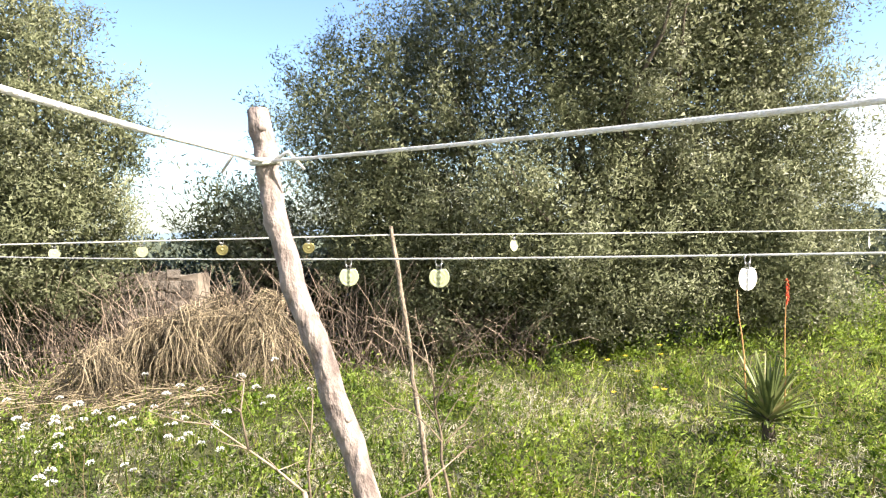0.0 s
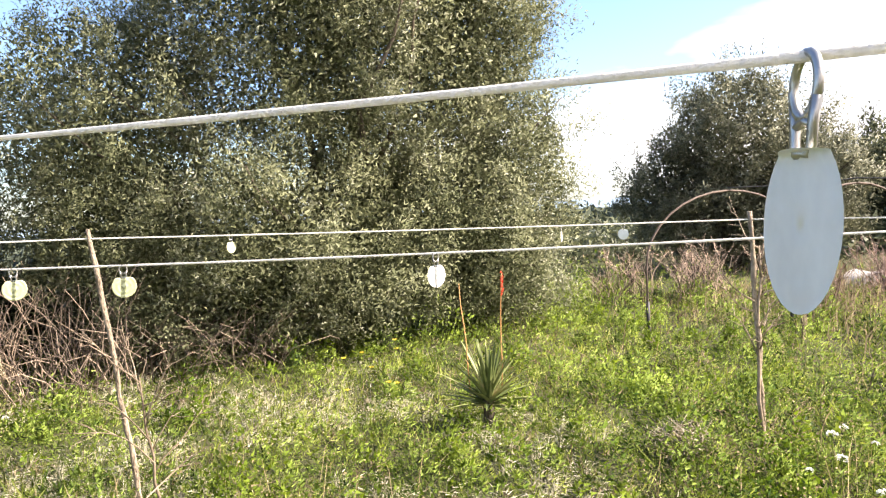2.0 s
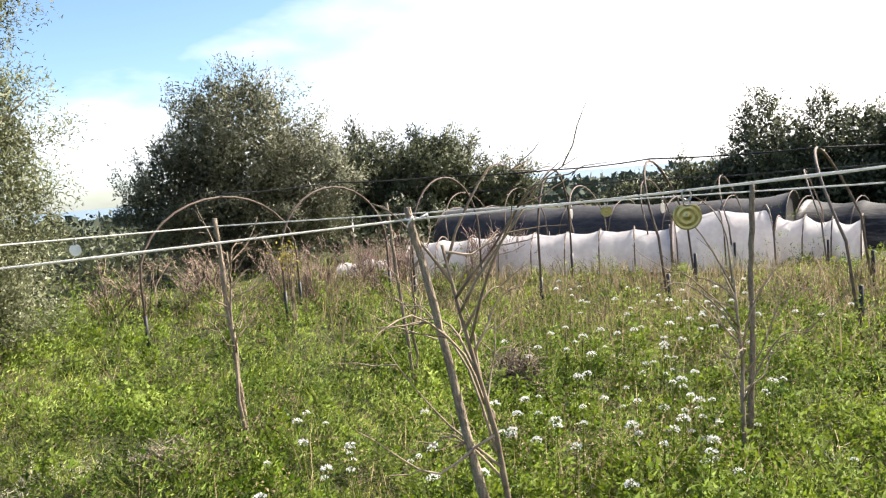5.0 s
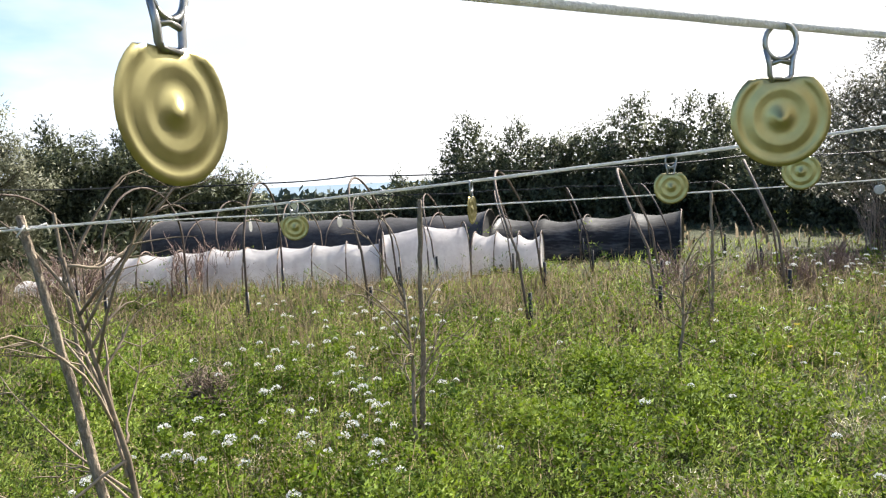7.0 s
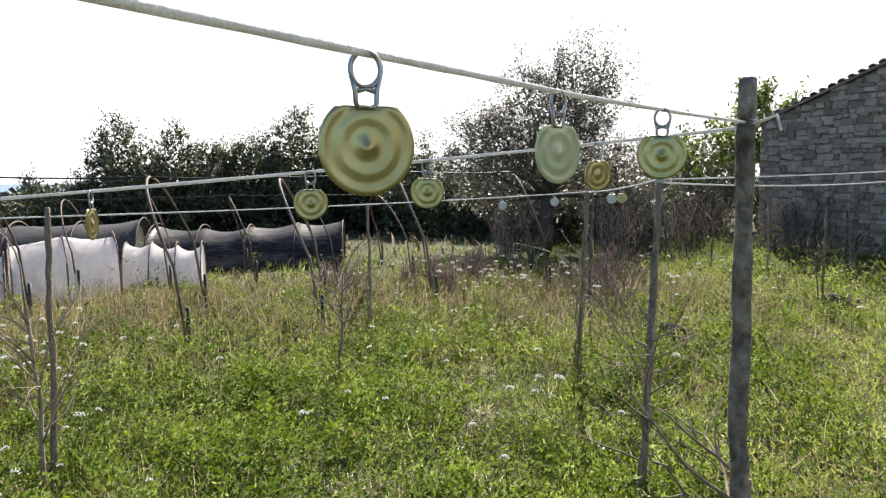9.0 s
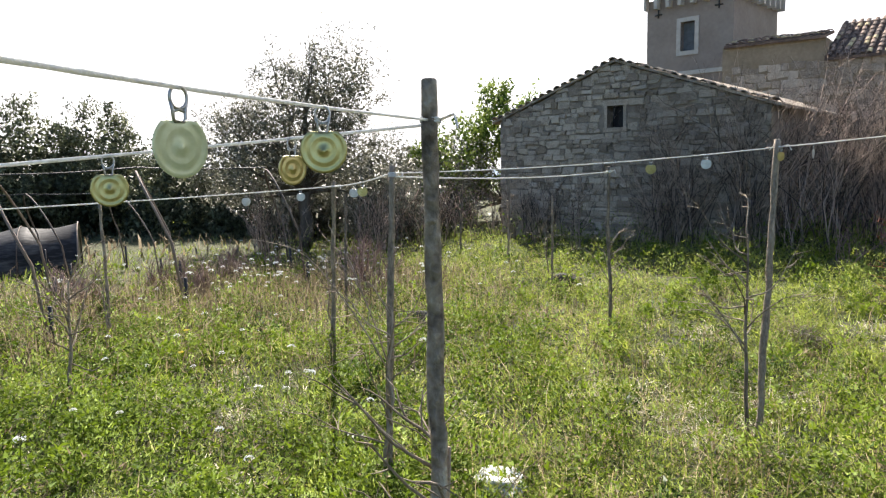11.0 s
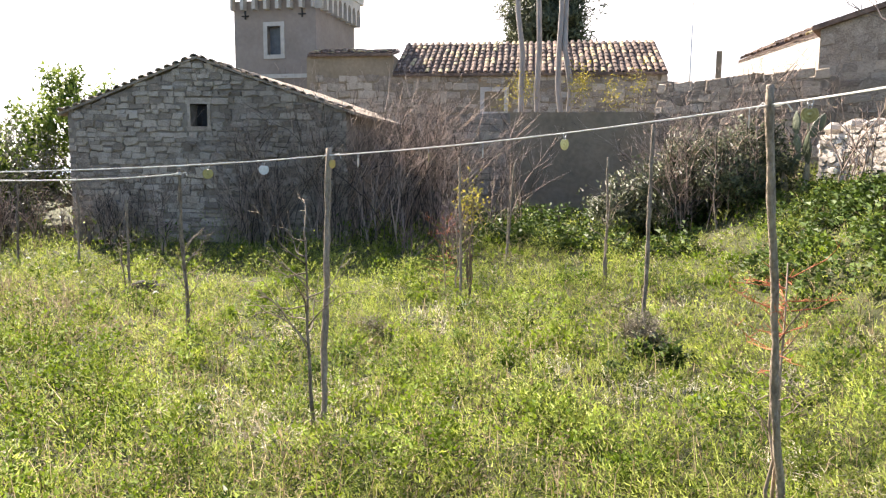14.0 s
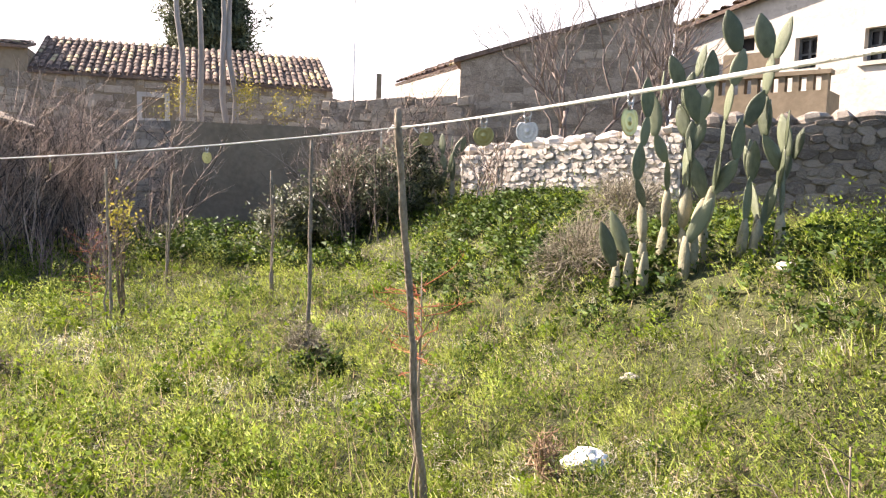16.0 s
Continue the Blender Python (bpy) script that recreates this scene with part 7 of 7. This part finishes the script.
def cushion(x, y, r, h, n, seed, material, label):
    """A low rounded bush of dry thorny twigs."""
    rng = random.Random(seed)
    t = base("thorn_bush", label, "shrub", x, y, g(x, y), "thorn bushes")
    tb = Tubes()
    for i in range(n):
        a = rng.uniform(0, 6.283)
        k = math.sqrt(rng.random())
        px, py = x + r * k * math.cos(a), y + r * k * math.sin(a)
        top = Vector((px, py, g(px, py) + h * math.sqrt(max(0.05, 1 - k * k)) * rng.uniform(0.75, 1.1)))
        root = Vector((x + (px - x) * 0.55, y + (py - y) * 0.55, 0))
        root.z = g(root.x, root.y) + rng.uniform(0, h * 0.5)
        line = wobble(root, top, 3, 0.07, rng)
        if i < 14:
            Tubes().add(line, [0.011, 0.009, 0.007, 0.003], 5).done("stem", M[material], t)
        else:
            tb.add(line, [0.006, 0.005, 0.004, 0.002], 3, False)
        for _ in range(4):
            q = line[rng.randint(1, 3)]
            tb.add([q, q + Vector((rng.uniform(-1, 1), rng.uniform(-1, 1), rng.uniform(-0.2, 0.8))) * rng.uniform(0.06, 0.16)], [0.003, 0.0015], 3, False)
    tagged(tb.done("twig_mass", M[material], t), kind="stuff")


SHRUBS = ((9.4, -12.6, 1.5, 2.2, 60), (8.2, -13.2, 1.6, 2.6, 80), (7.2, -14.2, 1.6, 2.6, 80), (6.4, -15.2, 1.5, 2.4, 60), (10.6, -12.2, 1.2, 1.5, 40), (12.4, -11.6, 1.4, 1.2, 40), (3.2, -15.2, 1.1, 1.8, 44), (2.2, -14.8, 1.1, 2.1, 46), (1.2, -15.8, 1.2, 2.0, 36), (8.8, -16.2, 1.8, 2.6, 60), (9.0, -14.6, 1.4, 2.8, 60), (13.4, -11.2, 1.2, 1.0, 30), (0.4, -14.2, 0.9, 1.5, 14), (2.6, -16.6, 1.6, 2.3, 36))
for i, (x, y, w, h, n) in enumerate(SHRUBS):
    thicket(x, y, w, h * 1.3, int(n * 1.05), 400 + i)
cushion(-0.75, -9.9, 0.75, 0.62, 420, 460, "thorn", "low rounded dry thorny bush on the bank")
cushion(-1.6, -11.0, 0.7, 0.75, 380, 461, "thorn", "rounded grey thorny bush below the dry-stone wall")
for i, (x, y) in enumerate(((14.6, -9.4), (15.0, -10.6), (14.4, -8.2), (15.6, -6.6))):
    thicket(x, y, 1.3, 1.5, 60, 465 + i, "twig_grey", "tangle of bare grey-brown stems by the barn")
thicket(6.6, -12.4, 0.9, 1.1, 40, 420, "twig_red", "low shrub with reddish bare twigs")
thicket(9.6, -5.6, 0.7, 1.0, 30, 421, "twig_red", "small shrub with reddish bare twigs")
for i, (x, y) in enumerate(((10.67, 7.23), (9.72, 8.28), (11.51, 6.18), (8.65, 8.74), (12.45, 4.93))):
    thicket(x, y, 1.4, 1.0, 70, 430 + i, "twig_grey" if i % 2 else "twig_red", "low tangle of brown bare bramble stems")
for i, (x, y) in enumerate(((12.0, -3.6), (12.6, -5.0), (11.8, -2.4))):
    thicket(x, y, 1.5, 0.62, 60, 440 + i, "twig_red", "low tangle of reddish-brown dead stems")


def pale_tree(x, y, h, lean, seed):
    rng = random.Random(seed)
    t = base("bare_tree", "bare pale-barked tree behind the yard wall", "tree", x, y, g(x, y), "pale bare trees by the yard wall")
    a = Vector((x, y, g(x, y)))
    e = a + Vector((lean, 0.1, h))
    line = wobble(a, e, 7, 0.12, rng)
    Tubes().add(line, [0.095, 0.09, 0.085, 0.08, 0.075, 0.07, 0.06, 0.05], 9).done("trunk", M["pale_bark"], t)


for i, (x, y, h, l) in enumerate(((7.35, -20.7, 7.5, 0.4), (6.95, -20.8, 7.5, 0.15), (6.35, -20.9, 7.5, 0.2), (6.22, -20.95, 7.5, 0.08))):
    pale_tree(x, y, h, l, 450 + i)


# ---- stones and litter in the grass ----
def rock(name, label, x, y, size, material, seed, z=0.0):
    rng = random.Random(seed)
    bm = bmesh.new()
    bmesh.ops.create_icosphere(bm, subdivisions=4, radius=1.0)
    for v in bm.verts:
        k = 1 + 0.4 * noise.noise(v.co * 1.6 + Vector((seed, 0, 0))) + 0.16 * noise.noise(v.co * 3.3 + Vector((0, seed, 0))) + 0.04 * noise.noise(v.co * 11)
        v.co = Vector((v.co.x * size[0], v.co.y * size[1], v.co.z * size[2])) * k
    ob = part(name, bm, M[material], None, smooth=True)
    ob.matrix_basis = pose(x, y, g(x, y) + size[2] * 0.55 + z, 0, 0, rng.uniform(0, 180))
    return tagged(ob, label, "rock")


rock("white_rock", "white limestone rock lying in the grass", 0.2, -5.55, (0.14, 0.1, 0.07), "bag", 1, 0.03)
rock("white_sack", "crumpled white sack lying in the grass", 4.42, -3.44, (0.17, 0.12, 0.055), "bag", 2, 0.02)
rock("charred_log", "dark charred lump of wood in the grass", 8.86, -8.4, (0.24, 0.09, 0.1), "rock_dark", 3, 0.03)
rock("charred_log", "dark charred lump of wood in the grass", 7.95, -5.25, (0.28, 0.1, 0.1), "rock_dark", 4, 0.02)
rock("pale_stone", "pale stone on the bank", -2.3, -8.0, (0.12, 0.09, 0.06), "pale_i", 5)


# ---- small things near the stakes and the yard ----
def shoots(x, y, h, seed, label, low=0.85):
    rng = random.Random(seed)
    t = base("orange_shrub", label, "shrub", x, y, g(x, y))
    tb = Tubes()
    for i in range(26):
        z0 = rng.uniform(low, h * 0.95)
        a = Vector((x + rng.uniform(-0.03, 0.03), y + rng.uniform(-0.03, 0.03), g(x, y) + z0))
        d = rng.uniform(0, 6.28)
        L = rng.uniform(0.12, 0.34)
        line = wobble(a, a + Vector((math.cos(d) * L, math.sin(d) * L, L * rng.uniform(-0.1, 0.7))), 3, 0.03, rng)
        tb.add(line, [0.003, 0.0025, 0.002, 0.001], 4, False)
        for _ in range(5):
            q = line[rng.randint(1, 3)]
            tb.add([q, q + Vector((rng.uniform(-1, 1), rng.uniform(-1, 1), rng.uniform(-0.3, 1))) * 0.05], [0.002, 0.0008], 3, False)
    tb.done("shoot_mass", M["orange_twig"], t)
    Tubes().add(wobble((x, y, g(x, y) - 0.05), (x, y, g(x, y) + h), 5, 0.03, rng), [0.01, 0.009, 0.008, 0.006, 0.005, 0.003], 6).done("stem", M["twig"], t)


shoots(1.25, -4.90, 1.35, 470, "thin sapling with orange-red winter shoots")
shoots(4.99, -9.57, 1.1, 471, "small shrub with reddish shoots beside a yellow-leaved one", 0.15)


def leafy_twig(x, y, z, r, n, seed, label):
    rs = np.random.RandomState(seed)
    t = base("yellow_shrub", label, "shrub", x, y, g(x, y))
    p = np.array((x, y, z)) + rs.normal(size=(n, 3)) * (r, r, r * 1.5)
    big = 0.025 + 0.22 * r
    quads_ob("leaves", leaf_quads(p, rand_dirs(n, rs), np.full(n, big), np.full(n, big * 0.6), rs), M["yellow_leaf"], t, "yellow-green young leaves")
    rng = random.Random(seed)
    tb = Tubes()
    for i in range(9):
        tb.add(wobble((x, y, g(x, y)), (x + rng.uniform(-r, r) * 1.5, y + rng.uniform(-r, r), z + rng.uniform(0, r * 1.5)), 4, 0.04, rng), [0.008, 0.007, 0.005, 0.004, 0.002], 4, False)
    tb.done("stem_tangle", M["twig"], t)


leafy_twig(4.72, -9.75, 1.25, 0.10, 260, 480, "slender shrub with yellow-green leaves by a stake")
leafy_twig(7.6, 5.2, 1.0, 0.08, 120, 479, "small shrub with yellow leaves beside a hoop")
cushion(2.3, -7.95, 0.24, 0.42, 150, 462, "thorn", "dry brown fern-like tuft at the foot of a stake")
cushion(0.5, -5.35, 0.09, 0.36, 34, 463, "orange_dry", "upright tuft of reddish dry grass")
cushion(1.05, -7.2, 0.2, 0.16, 60, 464, "thorn", "low tuft of brown withered stems")
cushion(5.0, -7.6, 0.26, 0.2, 80, 468, "thorn", "low tuft of brown withered stems")
cushion(6.45, 1.8, 0.28, 0.4, 120, 469, "bramble", "dark dry tuft of dead weed stems")
cushion(4.3, 3.25, 0.24, 0.2, 90, 470, "thorn", "low tuft of grey withered stems")

for i, (x, z, n) in enumerate(((7.5, 3.9, 420), (5.85, 3.95, 420), (4.98, 3.65, 220), (4.3, 3.9, 160), (8.0, 3.5, 90))):
    leafy_twig(x, -20.75, z, 0.17, n, 481 + i, "shrub with yellow-green leaves over the yard wall")
for i, (x, y, r, h) in enumerate(((3.4, -15.7, 0.75, 0.8), (2.5, -15.5, 0.9, 0.95), (1.5, -15.2, 0.8, 0.8))):
    tree("shrub", "dark evergreen bush among the bare stems", x, y, [(x, y, g(x, y) + h * 0.7, r, 0.6, h), (x + 0.3, y + 0.2, g(x, y) + h * 0.4, r, 0.6, h * 0.7)],
         90, 90, 0.08, 0.035, M["dark_leaf"], 490 + i, 0.03, 12, tight=0.2, category="shrub", stems=3)


def fig_tree(x, y, seed):
    """Bare, pale, many-branched tree before the outbuilding."""
    rng = random.Random(seed)
    z = g(x, y)
    t = base("fig_tree", "bare brown fig tree with many crooked branches", "tree", x, y, z)

    def limb(a, d, L, r, level):
        e = a + d * L
        line = wobble(a, e, 4, L * 0.08, rng, 0.05 * L)
        Tubes().add(line, [r, r * 0.9, r * 0.8, r * 0.7, r * 0.55], 6).done("branch" if level else "trunk", M["fig_bark"], t)
        if level < 3:
            for _ in range(4):
                k = (d + Vector((rng.uniform(-0.9, 0.9), rng.uniform(-0.6, 0.6), rng.uniform(0.0, 0.6)))).normalized()
                limb(line[rng.randint(2, 4)], k, L * rng.uniform(0.55, 0.8), r * 0.5, level + 1)

    for k in range(3):
        limb(Vector((x + rng.uniform(-0.2, 0.2), y, z)), Vector((rng.uniform(-0.6, 0.6), rng.uniform(-0.2, 0.2), 1)).normalized(), 1.75, 0.05, 0)


fig_tree(-1.6, -14.6, 490)
fig_tree(-2.9, -14.2, 491)
for i, (x, y, s) in enumerate(((-3.1, -7.9, 0.13), (-0.6, -7.3, 0.09))):
    rock("pale_stone", "pale stone half sunk in the bank", x, y, (s, s * 0.7, s * 0.5), "pale_i", 20 + i)


def mast(x, y, z0, z1, label):
    t = base("aerial", label, "aerial", x, y, z0)
    Tubes().add([(x, y, z0), (x, y, z1)], 0.03, 6).done("mast", M["ring"], t)
    for k in range(4):
        Tubes().add([(x - 0.3 + 0.05 * k, y, z1 - 0.1 - 0.06 * k), (x + 0.3 - 0.05 * k, y, z1 - 0.1 - 0.06 * k)], 0.01, 5).done("crossbar", M["ring"], t)


mast(4.0, -32.0, g(4.0, -32.0), 9.6, "thin metal aerial mast behind the tiled roof")
chim = bmesh.new()
box_bm(chim, (2.75, -30.4, g(2.8, -30.3) - 0.1), (2.95, -30.2, 6.0))
tagged(part("chimney", chim, M["render_grey"], None), "slim grey chimney behind the wall", "chimney")
